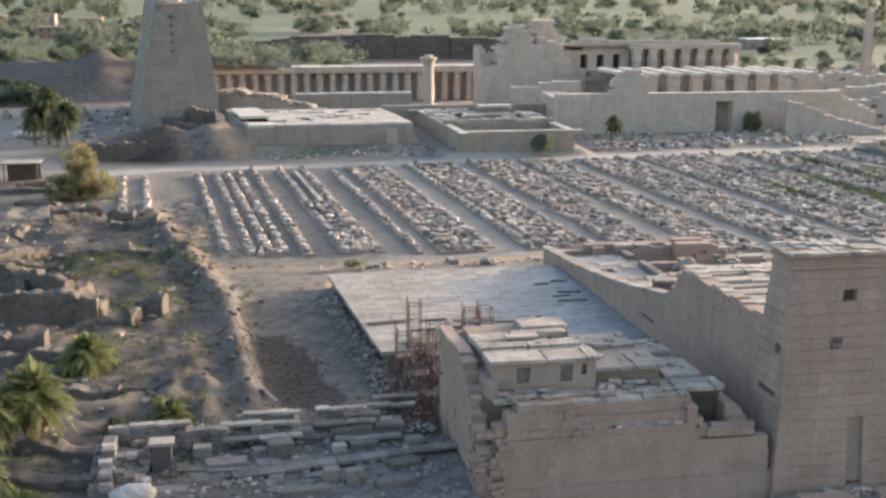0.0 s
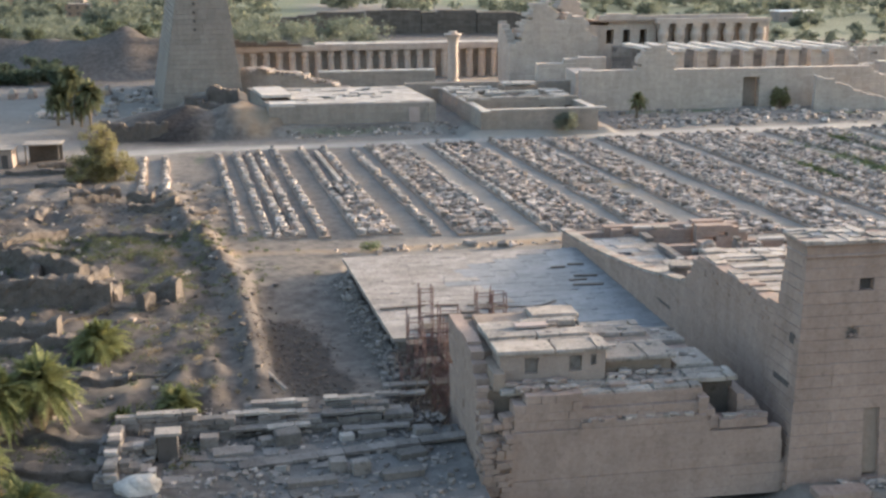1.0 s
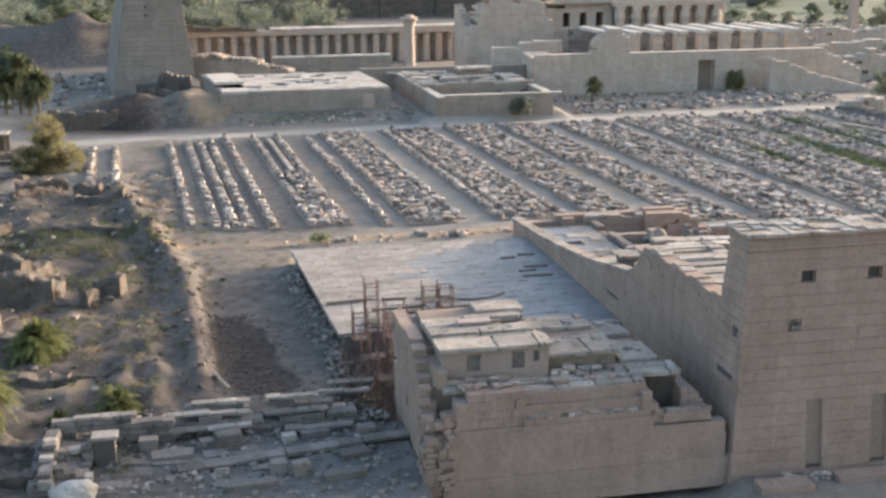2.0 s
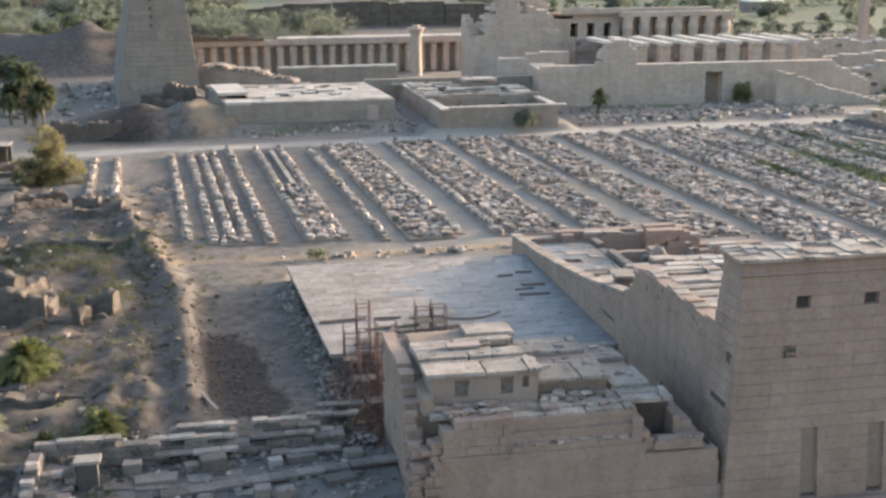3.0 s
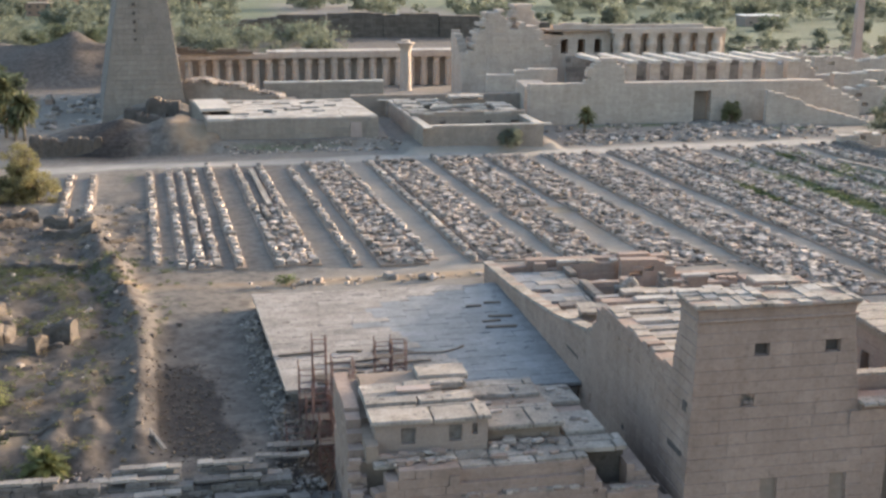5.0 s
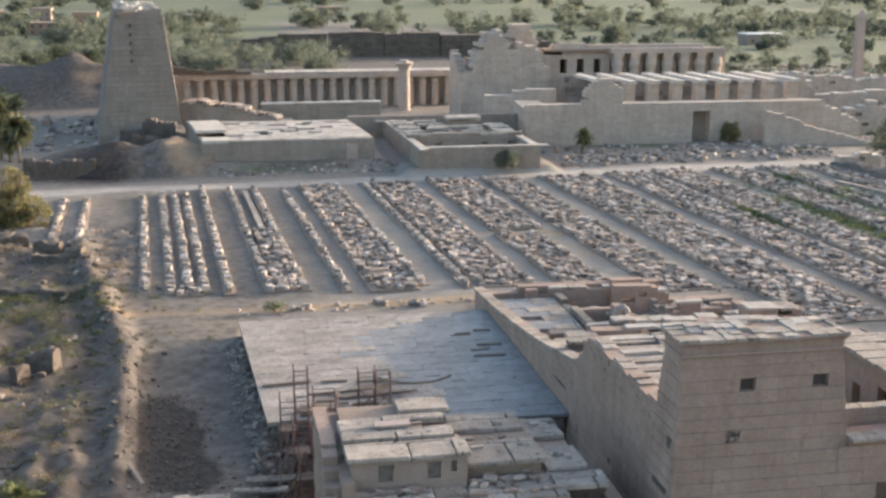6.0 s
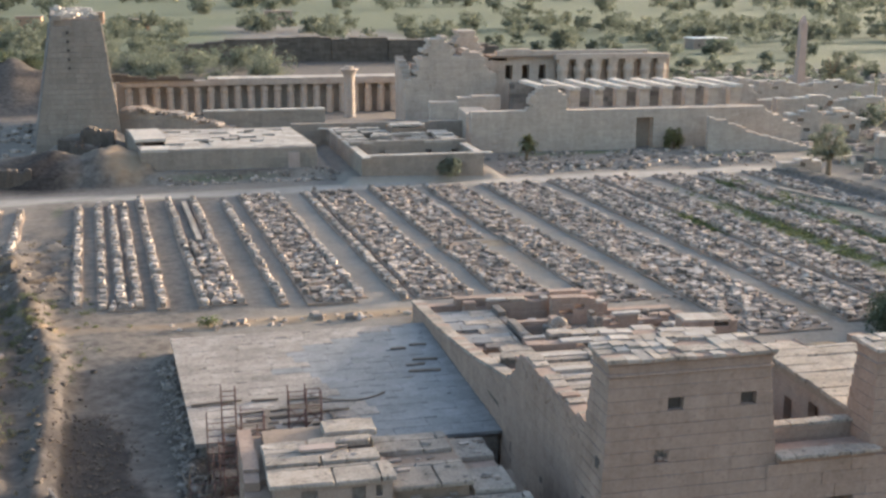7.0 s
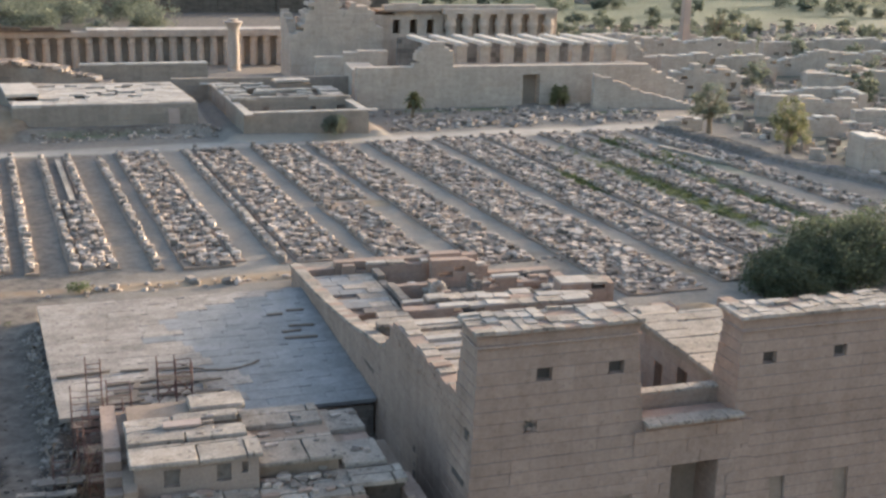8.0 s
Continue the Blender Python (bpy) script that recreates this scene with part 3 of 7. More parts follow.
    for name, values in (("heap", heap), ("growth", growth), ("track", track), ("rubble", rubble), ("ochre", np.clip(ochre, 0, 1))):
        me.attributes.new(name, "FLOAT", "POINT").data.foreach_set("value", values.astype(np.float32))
    me.update()
    for p in me.polygons:
        p.use_smooth = True
    return tagged(new("ground", me), "dusty sand ground with trodden lanes, mounds and green patches", "ground", kind="structure")


build_ground()


def gz(x, y):
    """Height of the ground sheet, read between its grid lines."""
    xs, ys, zs = GRID
    i = min(max(int(np.searchsorted(xs, x)) - 1, 0), len(xs) - 2)
    j = min(max(int(np.searchsorted(ys, y)) - 1, 0), len(ys) - 2)
    u, v = (x - xs[i]) / (xs[i + 1] - xs[i]), (y - ys[j]) / (ys[j + 1] - ys[j])
    return float((zs[j, i] * (1 - u) + zs[j, i + 1] * u) * (1 - v) + (zs[j + 1, i] * (1 - u) + zs[j + 1, i + 1] * u) * v)


# ------------------------------------------------------------ temple with the twin-towered gateway
def pylon_tower(xa, xb, label, seed, z1, back):
    """A battered gateway tower. xa, xb: its edges at the top."""
    z0, out, front = -2.2, 0.075, 0.0
    d = z1 - z0
    t = thing("pylon_tower", ((xa + xb) / 2, 1.4, z0), label, "pylon", "gateway towers")
    core = bmesh.new()
    e = 0.62
    lowp = [(xa - d * out + e, front - d * 0.105 + e), (xb + d * out - e, front - d * 0.105 + e), (xb + d * out - e, back + d * 0.08 - e), (xa - d * out + e, back + d * 0.08 - e)]
    topp = [(xa + e, front + e), (xb - e, front + e), (xb - e, back - e), (xa + e, back - e)]
    solid(core, lowp, z0, z1, top=topp)
    part("core", core, SANDSTONE_CORE, t)
    rng = random.Random(seed)
    wins = ((-10.95, 11.14), (-6.4, 11.14)) if seed == 1 else ((4.05, 10.75), (9.15, 10.75))
    grooves = ((-10.35, 2.9), (-5.8, 2.9)) if seed == 1 else ((4.9, 2.9), (9.6, 2.9))
    heap, z, row = Heap(), z0, 0
    niche = (-11.85, 8.09)
    while z < z1 - 0.05:
        h = (z1 - z0) / 20
        u = (z + h / 2 - z0)
        left, right, yf, yb = xa - (d - u) * out, xb + (d - u) * out, front - (d - u) * 0.105, back + (d - u) * 0.08
        x = left
        while x < right - 0.01:
            w = 1.45 * rng.uniform(0.75, 1.3)
            if right - (x + w) < 0.7:
                w = right - x
            spans = [(x, x + w)]
            for wx, wz in wins:
                if abs(z + h / 2 - wz) < 0.3:
                    spans = [q for p in spans for q in ((p[0], min(p[1], wx - 0.48)), (max(p[0], wx + 0.48), p[1])) if q[1] - q[0] > 0.08]
            if abs(z + h / 2 - niche[1]) < 0.3 and seed == 1:
                spans = [q for p in spans for q in ((p[0], min(p[1], niche[0] - 0.45)), (max(p[0], niche[0] + 0.45), p[1])) if q[1] - q[0] > 0.08]
            for gx, gtop in grooves:                 # flagstaff grooves
                if -1.1 < z + h / 2 < gtop:
                    spans = [q for p in spans for q in ((p[0], min(p[1], gx - 0.55)), (max(p[0], gx + 0.55), p[1])) if q[1] - q[0] > 0.08]
            for p0, p1 in spans:
                c = ((p0 + p1) / 2, yf + 0.3, z + h / 2)
                size = (p1 - p0 - rng.choice((0.003, 0.003, 0.003, 0.014)), 0.6 + rng.uniform(-0.018, 0.018), h - rng.choice((0.003, 0.003, 0.003, 0.016)))
                piece("stone", STONE_MESH, t, c, size, 0.0, (-0.105 * 0.0, 0), rng.randrange(6))
            x += w
        for side, xs in (("l", left), ("r", right)):
            y = yf + 0.6
            while y < yb - 0.01:
                w = min(1.5 * rng.uniform(0.8, 1.25), yb - y)
                cx = xs + 0.3 if side == "l" else xs - 0.3
                heap.block((cx, y + w / 2, z + h / 2), (0.6, w - 0.02, h - 0.015), seed=row)
                y += w
                row += 1
        z += h
    heap.done("side_masonry", SANDSTONE_ISLE, t, kind="stuff")
    # torus moulding and flaring cornice
    cav = bmesh.new()
    prof = ((0.0, 0.0), (0.03, 0.35), (0.1, 0.6), (0.24, 0.74), (0.24, 0.9))
    rings = []
    for o, hz in prof:
        rings.append([cav.verts.new((px, py, z1 + hz)) for px, py in ((xa - o, front - o), (xb + o, front - o), (xb + o, back + o), (xa - o, back + o))])
    for r0, r1 in zip(rings, rings[1:]):
        for i in range(4):
            cav.faces.new((r0[i], r0[(i + 1) % 4], r1[(i + 1) % 4], r1[i]))
    cav.faces.new(rings[-1])
    part("cornice", cav, SANDSTONE, t, "flared cornice")
    roll = bmesh.new()
    for a, b in (((xa - 0.1, -0.1, z1), (xb + 0.1, -0.1, z1)), ((xa - 0.1, -0.1, z1), (xa - 0.1, back, z1)), ((xb + 0.1, -0.1, z1), (xb + 0.1, back, z1))):
        tube(roll, a, b, 0.1, sides=8)
    part("roll_moulding", roll, SANDSTONE, t)
    # broken paving of the flat top
    x = xa - 0.3
    while x < xb + 0.25:
        w = min(rng.uniform(0.5, 1.3), xb + 0.3 - x)
        y = front - 0.3
        while y < back + 0.2:
            dd = min(rng.uniform(0.5, 1.2), back + 0.3 - y)
            if rng.random() > 0.16:
                piece("slab", LINTEL_MESH if rng.random() < 0.35 else SLAB_MESH, t, (x + w / 2, y + dd / 2, z1 + 0.88 + rng.uniform(-0.03, 0.05) + (rng.uniform(0, 0.14) if y > 1.2 else 0)), (w - 0.05, dd - 0.06, 0.22), rng.uniform(-0.05, 0.05),
                      (rng.uniform(-0.04, 0.04), rng.uniform(-0.04, 0.04)), rng.randrange(5))
            y += dd
        x += w
    for wx, wz in wins:
        u = wz - z0
        yf = front - (d - u) * 0.105
        bm = bmesh.new()
        box(bm, wx - 0.5, wx + 0.5, yf + 0.46, yf + 0.56, wz - 0.4, wz + 0.4)
        part("window_recess", bm, DARK, t, "dark square flagstaff window")
    for gx, gtop in grooves:
        bm = bmesh.new()
        lo, up = front - (d - (-1.2 - z0)) * 0.105 + 0.24, front - (d - (gtop + 0.4 - z0)) * 0.105 + 0.24
        q = [bm.verts.new(p) for p in ((gx - 0.56, lo, -1.2), (gx + 0.56, lo, -1.2), (gx + 0.56, up, gtop + 0.4), (gx - 0.56, up, gtop + 0.4), (gx - 0.56, lo + 0.5, -1.2), (gx + 0.56, lo + 0.5, -1.2), (gx + 0.56, up + 0.5, gtop + 0.4), (gx - 0.56, up + 0.5, gtop + 0.4))]
        for f in ((0, 1, 2, 3), (4, 7, 6, 5), (0, 4, 5, 1), (1, 5, 6, 2), (2, 6, 7, 3), (3, 7, 4, 0)):
            bm.faces.new([q[i] for i in f])
        part("flagstaff_groove", bm, SANDSTONE_CORE, t, "shallow upright groove")
    if seed == 1:
        bm = bmesh.new()
        yf = front - (d - (niche[1] - z0)) * 0.105
        box(bm, niche[0] - 0.44, niche[0] + 0.44, yf + 0.3, yf + 0.4, niche[1] - 0.45, niche[1] + 0.45)
        part("niche_recess", bm, DARK_STONE, t, "weathered hole in the masonry")
        chips = shared_meshes("chipped_stone", RUBBLE, SANDSTONE)
        for k, (dx, dz, q) in enumerate(((-0.36, 0.24, 0.34), (0.34, 0.26, 0.3), (0.02, -0.22, 0.4), (-0.4, -0.25, 0.3), (0.38, -0.24, 0.34), (0.0, 0.36, 0.22))):
            piece("stone", chips, t, (niche[0] + dx, yf + 0.2, niche[1] + dz), (q, 0.3, q), 0.0, (0, 0.4 * k), 5 + k % 3)
        # dark blocks flush with the side, painting a window's and a slot's shade
        bm = bmesh.new()
        box(bm, xa - 0.43, xa - 0.02, 0.1, 0.75, 7.3, 7.95)
        part("side_window", bm, DARK, t, "flush dark block for the shade of a small side window")
        bm = bmesh.new()
        solid(bm, [(xa - 0.66, 0.0), (xa - 0.3, 0.0), (xa - 0.3, 2.2), (xa - 0.66, 2.2)], 4.45, 4.8)
        part("side_slot", bm, DARK, t, "flush dark block for the shade of a side slot")
    return t


pylon_tower(-15.0, -5.0, "tall sandstone gateway tower with cornice and square windows", 1, 13.05, 2.75)
pylon_tower(2.05, 13.2, "sandstone gateway tower with cornice and square windows", 2, 12.6, 2.25)


def gateway():
    t = thing("gateway", (-0.8, 0, -2.2), "stone portal with lintel between the two towers", "gate")
    stones("stone", courses((-5.3, -0.95), (-2.6, -0.95), [(0, 4.6), (9, 4.6)], -2.2, 0.72, 1.3, 3.6, 3)
           + courses((0.6, -0.95), (2.9, -0.95), [(0, 4.6), (9, 4.6)], -2.2, 0.72, 1.3, 3.6, 4)
           + courses((-5.2, -0.8), (2.8, -0.8), [(0, 7.1), (9, 7.1)], 4.6, 0.83, 2.2, 3.4, 5), STONE_MESH, t)
    bm = bmesh.new()
    solid(bm, rect(-4.5, 1.6, -0.85, 1.2), 7.1, 7.5, top=rect(-4.6, 1.8, -1.25, 1.2))
    part("cornice", bm, SANDSTONE, t)
    rng = random.Random(9)
    x = -4.6
    while x < 1.4:
        w = rng.uniform(0.7, 1.3)
        piece("slab", SLAB_MESH, t, (x + w / 2, -0.75 + rng.uniform(-0.06, 0.06), 7.6), (w - 0.04, 1.1, 0.2), rng.uniform(-0.03, 0.03), (rng.uniform(-0.05, 0.05), 0), rng.randrange(5))
        x += w
    stones("stone", courses((-5.0, 1.7), (2.0, 1.7), [(0, 8.3), (9, 8.3)], 7.0, 0.43, 1.3, 0.7, 6), STONE_MESH, t)
    x = -4.9
    while x < 1.9:
        w = rng.uniform(0.8, 1.3)
        piece("slab", SLAB_MESH, t, (x + w / 2, 2.05, 8.38), (w - 0.05, 0.8, 0.17), 0, (0, rng.uniform(-0.02, 0.02)), rng.randrange(5))
        x += w
    bm = bmesh.new()
    box(bm, -2.7, 0.7, 1.6, 1.75, -2.2, 4.6)
    part("passage", bm, SANDSTONE_CORE, t, "shaded passage")


gateway()



def foot_blocks():
    """Low stubs and fallen stones before the left tower."""
    t = thing("low_wall_stub", (-13.4, -3, -1.6), "low stub of plain sandstone blocks before the gateway tower", "wall")
    stones("stone", courses((-15.2, -4.2), (-11.7, -4.3), [(0, -0.95), (4, -1.0)], -1.9, 0.45, 1.3, 1.3, 171, jit=0.04) + courses((-9.6, -3.6), (-5.6, -3.7), [(0, -1.2), (5, -1.25)], -1.9, 0.4, 1.2, 1.2, 172, jit=0.04), STONE_MESH, t)
    rng = random.Random(173)
    for k in range(26):
        q = rng.uniform(0.15, 0.5)
        piece("stone", FRAG_MESH, t, (rng.uniform(-13.5, -9.0), rng.uniform(-3.0, -1.9), -1.5 + q * 0.25), (q * 1.3, q, q * 0.7), rng.uniform(0, 3), (rng.uniform(-0.2, 0.2), 0), k)


foot_blocks()

# long side wall with a broken crest
WALL_PROFILE = [(0, 8.9), (1.6, 9.1), (3.4, 8.8), (5.4, 9.0), (7.0, 8.8), (9.0, 9.0), (10.4, 8.8), (12.6, 9.0), (14.4, 8.9), (15.4, 8.2), (16.4, 7.0), (17.0, 6.2), (18, 5.9), (23, 5.1), (27, 4.4), (36, 3.3), (42, 2.7), (52.5, 2.0)]


def side_walls():
    t = thing("wall_west", (-15.6, 28, -2.2), "long weathered sandstone temple side wall with broken top", "wall", kind="structure")
    blocks = courses((-15.1, 2.4), (-15.7, 54.6), [(s, min(h, 7.3)) for s, h in WALL_PROFILE], -2.2, 0.72, 1.7, 1.2, 31, gap=0.006)
    blocks += courses((-15.1, 2.4), (-15.29, 19.0), [(s, h) for s, h in WALL_PROFILE if s < 17], 7.3, 0.26, 0.7, 1.2, 37, gap=0.01, jit=0.05)
    blocks = [((c[0] + 1.2, c[1], c[2]), s, a) for c, s, a in blocks if c[1] < 19.5]
    crest = courses((-15.3, 19.0), (-15.7, 54.6), [(s - 16.6, h) for s, h in WALL_PROFILE if s > 16], -2.2, 0.34, 1.5, 1.2, 36, gap=0.004)
    blocks += [((c[0] + 1.2, c[1], c[2]), s, a) for c, s, a in crest]
    near = [b for b in blocks if b[0][1] < 19]
    stones("stone", near[:300], STONE_MESH, t)
    masonry("masonry", near[300:] + [b for b in blocks if b[0][1] >= 19], SANDSTONE_ISLE, t)
    rng = random.Random(5)
    y = 3.0
    while y < 54:
        w = rng.uniform(0.8, 1.6)
        if y < 17.5:
            piece("slab", SLAB_MESH, t, (-14.5, y + w / 2, height_at(WALL_PROFILE, y - 2.4 + w / 2) - rng.uniform(0.05, 0.2)), (1.1, w - 0.04, 0.24), 0.0, (rng.uniform(-0.03, 0.03), 0), rng.randrange(5))
        if y > 19:
            piece("slab", SLAB_MESH, t, (-14.55 - 0.0115 * y, y + w / 2, height_at(WALL_PROFILE, y - 2.4 + w / 2) + 0.0), (1.12, w - 0.04, 0.26), 0.0,
                  (math.atan((height_at(WALL_PROFILE, y - 2.4 + w) - height_at(WALL_PROFILE, y - 2.4)) / w) + rng.uniform(-0.02, 0.02), 0), rng.randrange(5))
        y += w
    # dark blocks on the wall face paint the openings' shade
    for nm, x0, y0, y1, z0, z1, lab in (("slit_window", -15.15, 11.4, 11.9, -0.9, 1.75, "tall dark block for the shade of a slit"), ("wall_slot", -15.3, 22.2, 26.0, 2.9, 3.12, "long dark strip for the shade of a slot")):
        bm = bmesh.new()
        solid(bm, [(x0 - 0.06, y0), (x0 + 0.3, y0), (x0 + 0.3, y1), (x0 - 0.06, y1)], z0, z1)
        part(nm, bm, DARK, t, lab)
    e = thing("wall_east", (13.0, 28, -2.2), "far sandstone temple side wall, partly broken", "wall", kind="structure")
    masonry("masonry", courses((12.6, 3), (12.0, 54), [(0, 8.6), (14, 8.4), (16, 4.6), (25, 4.0), (27, 1.4), (51, 0.2)], -2.2, 0.75, 1.8, 1.2, 33), SANDSTONE_ISLE, e)
    n = thing("wall_north", (-2, 53, -2.2), "broken rear wall of the temple", "wall", kind="structure")
    masonry("masonry", courses((-14.6, 52.6), (12.4, 52.0), [(0, 1.6), (3, 2.4), (12, 2.8), (17, 3.0), (18.5, 0.8), (27, 0.2)], -2.2, 0.7, 1.6, 1.1, 34), SANDSTONE_ISLE, n)


side_walls()


def slab_field(parent, name, x0, x1, y0, y1, z, w, d, seed, thick=0.3, skew=0.0, drop=0.0, lift=0.05, gap=0.05, other=None, other_mesh=None, level=False, right=None, mesh=None):
    """Roofing slabs in rows; each one is a piece. skew: x shift per metre of y; right: a line up to which the rows run."""
    rng = random.Random(seed)
    y = y0
    while y < y1 - 0.05:
        dd = min(d * rng.uniform(0.8, 1.25), y1 - y)
        x, cy = x0, y + dd / 2
        stop = x1 if right is None else right(cy) - skew * (cy - y0)
        while x < stop - 0.05:
            ww = min(w * rng.uniform(0.65, 1.4), stop - x)
            if rng.random() >= drop:
                shade_toned = other is not None and other(x + ww / 2 + skew * (cy - y0) + rng.gauss(0, 0.7), cy)
                piece(name, (other_mesh or SHADED_SLAB_MESH) if shade_toned else mesh or SLAB_MESH, parent, (x + ww / 2 + skew * (cy - y0), cy, z - thick / 2 + rng.uniform(-lift, lift)), (ww - gap, dd - gap, thick),
                      rng.uniform(-0.012, 0.012) * (not level) - skew, (rng.uniform(-0.012, 0.012) * (not level), rng.uniform(-0.012, 0.012) * (not level)), rng.randrange(8))
            x += ww
        y += dd


def temple_interior():
    w = thing("colonnade_roof", (-12, 10, -2.2), "stone slab roof over the court's colonnade", "roof", "court colonnades")
    bm = bmesh.new()
    box(bm, -14.0, -9.4, 3.2, 17.4, 8.0, 8.45)
    part("beam_layer", bm, SANDSTONE_CORE, w)
    # every other row is paler stone, painting in sunlit slab edges
    slab_field(w, "slab", -14.1, -9.2, 3.2, 17.6, 8.8, 3.6, 0.8, 51, 0.3, drop=0.08, lift=0.14, gap=0.09, other=lambda x, y: int(y * 1.27 + 0.06 * x) % 2 == 0, other_mesh=LINTEL_MESH)
    for k in range(6):
        bm = bmesh.new()
        tube(bm, (-9.9, 4.6 + k * 2.3, -2), (-9.9, 4.6 + k * 2.3, 8.0), 0.62, 0.5, 14)
        part("column", bm, SANDSTONE, w)
    e = thing("colonnade_roof", (8, 10, -2.2), "stone slab roof over the court's colonnade, door openings below", "roof", "court colonnades")
    bm = bmesh.new()
    box(bm, 2.3, 12.5, 3.2, 14.7, 8.0, 8.45)
    part("beam_layer", bm, SANDSTONE_CORE, e)
    slab_field(e, "slab", 2.1, 12.6, 2.9, 14.6, 8.75, 3.2, 1.5, 52, 0.3)
    stones("stone", courses((2.6, 3.0), (2.6, 17.2), [(0, 8.0), (15, 8.0)], -2.0, 0.7, 1.6, -0.6, 53, openings=((4.0, 5.3, 2.0, 7.2), (7.4, 8.5, 2.0, 6.6))), STONE_MESH, e)
    h = thing("hall_roof", (-1, 27, -2.2), "flat stone roof of the temple hall with gaps", "roof")
    for x0, y0, y1, z in ((-14.0, 17.8, 22.0, 5.2), (-9.0, 22.0, 26.5, 4.2)):
        bm = bmesh.new()
        box(bm, x0, 11.6, y0, y1, z, z + 0.5)
        part("beam_layer", bm, SANDSTONE_CORE, h)
    slab_field(h, "slab", -14.0, 11.6, 17.8, 22.0, 6.0, 3.4, 1.3, 54, 0.3, drop=0.12)
    slab_field(h, "slab", -9.0, 11.6, 22.0, 26.5, 5.0, 3.0, 1.4, 55, 0.3, drop=0.2)
    rooms = thing("sanctuary_rooms", (-2, 40, -2.2), "ruined temple rooms with broken cross walls", "ruin")
    # walls: from, to, height of the top, thickness, whether slabs still lie along it
    for k, (a, b, top, th, capped) in enumerate((((-14.3, 27.4), (-7.4, 27.0), 4.6, 1.0, True), ((-11.0, 51.6), (-2.4, 51.0), 2.6, 0.8, True), ((-2.4, 49.4), (3.0, 48.9), 3.2, 1.2, True), ((-8.3, 50.8), (-7.9, 40.2), 2.5, 0.8, False), ((-7.9, 44.6), (-4.2, 44.4), 2.5, 0.7, False),
                                                   ((-4.4, 44.4), (-4.2, 40.2), 3.0, 0.9, False), ((-7.2, 34.8), (2.5, 34.6), 4.0, 1.5, True), ((-3.2, 33.2), (7.0, 31.9), 4.4, 1.1, True), ((0.2, 43.4), (4.4, 43.1), 3.0, 0.6, True), ((0.2, 46.0), (0.2, 43.2), 2.8, 0.6, False),
                                                   ((6.2, 36.6), (11.4, 36.2), 4.0, 2.4, True), ((-8.2, 39.4), (-1.5, 39.2), 2.3, 0.9, True), ((4.0, 40.0), (7.5, 39.8), 2.6, 0.8, True), ((-10.5, 30.8), (6.0, 30.0), 4.7, 1.2, True), ((11.0, 28.3), (13.8, 28.2), 4.0, 1.8, False), ((-14.4, 24.9), (-8.8, 24.1), 5.8, 0.9, True), ((5.0, 46.2), (8.8, 45.8), 1.8, 0.8, False))):
        L_ = math.dist(a, b)
        rng = random.Random(k)
        notch, deep = rng.uniform(0.15, 0.85) * L_, rng.uniform(0.2, 0.7)
        prof = [(q * 0.5, top - rng.uniform(0, 0.16) - (deep if abs(q * 0.5 - notch) < 0.8 else 0)) for q in range(int(L_ / 0.5) + 2)]
        stones("stone", courses(a, b, prof, 0.4, 0.5, 1.3, th, 60 + k, jit=0.07, lost=0.02), STONE_MESH if k % 3 else DARK_MESH, rooms)
        lower = bmesh.new()
        way = (Vector(b) - Vector(a)).normalized()
        n_ = Vector((-way.y, way.x)) * (th - 0.06)
        solid(lower, [tuple(a), tuple(b), tuple(Vector(b) + n_), tuple(Vector(a) + n_)], -2.2, 0.42)
        part("cross_wall", lower, SANDSTONE_CORE, rooms)
        s = 0.0
        while capped and s < L_ - 0.4:
            ww = min(rng.uniform(1.2, 3.4), L_ - s + 0.2)
            if rng.random() < 0.86:
                c = Vector(a) + way * (s + ww / 2) + Vector((-way.y, way.x)) * th / 2
                piece("capping_stone", LINTEL_MESH if rng.random() < 0.75 else SLAB_MESH, rooms, (c.x, c.y, height_at(prof, s + ww / 2) + 0.1), (ww - 0.06, th + rng.uniform(-0.2, 0.25), 0.26), math.atan2(way.y, way.x) + rng.uniform(-0.03, 0.03), (rng.uniform(-0.04, 0.04), rng.uniform(-0.03, 0.03)), rng.randrange(5))
            s += ww
    for x0, x1, y0, y1, z in ((-14.2, 12.0, 28.0, 38.0, 1.3), (-8.2, 11.8, 39.6, 52.0, 0.3)):
        fill = bmesh.new()
        box(fill, x0, x1, y0, y1, -2.2, z)
        part("rubble_fill", fill, DARK_STONE, rooms)
    stub = bmesh.new()                               # rounded jamb that still stands by the pit
    for i in range(9):
        ang = math.pi * i / 9
        tube(stub, (-4.0 + 0.55 * math.cos(ang), 42.2, 2.2 + 0.9 * math.sin(ang)), (-4.0 + 0.55 * math.cos(ang + 0.35), 42.2, 2.2 + 0.9 * math.sin(ang + 0.35)), 0.42, 0.42, 8)
    tube(stub, (-3.45, 42.2, 0.2), (-3.45, 42.2, 2.3), 0.45, 0.42, 8)
    part("rounded_jamb", stub, LINTEL, rooms)
    rng = random.Random(87)
    for k in range(14):                              # short stubs of inner walls
        x, y = rng.uniform(-6.0, 10.0), rng.choice((rng.uniform(28.4, 34), rng.uniform(36.2, 38), rng.uniform(40.2, 49)))
        base, L_ = (0.3 if y > 39 else 1.3), rng.uniform(1.0, 2.8)
        top = base + rng.uniform(0.7, 1.9)
        across = rng.random() < 0.6
        b_ = (x + L_, y - 0.02 * L_) if across else (x, min(y + L_, 51.2))
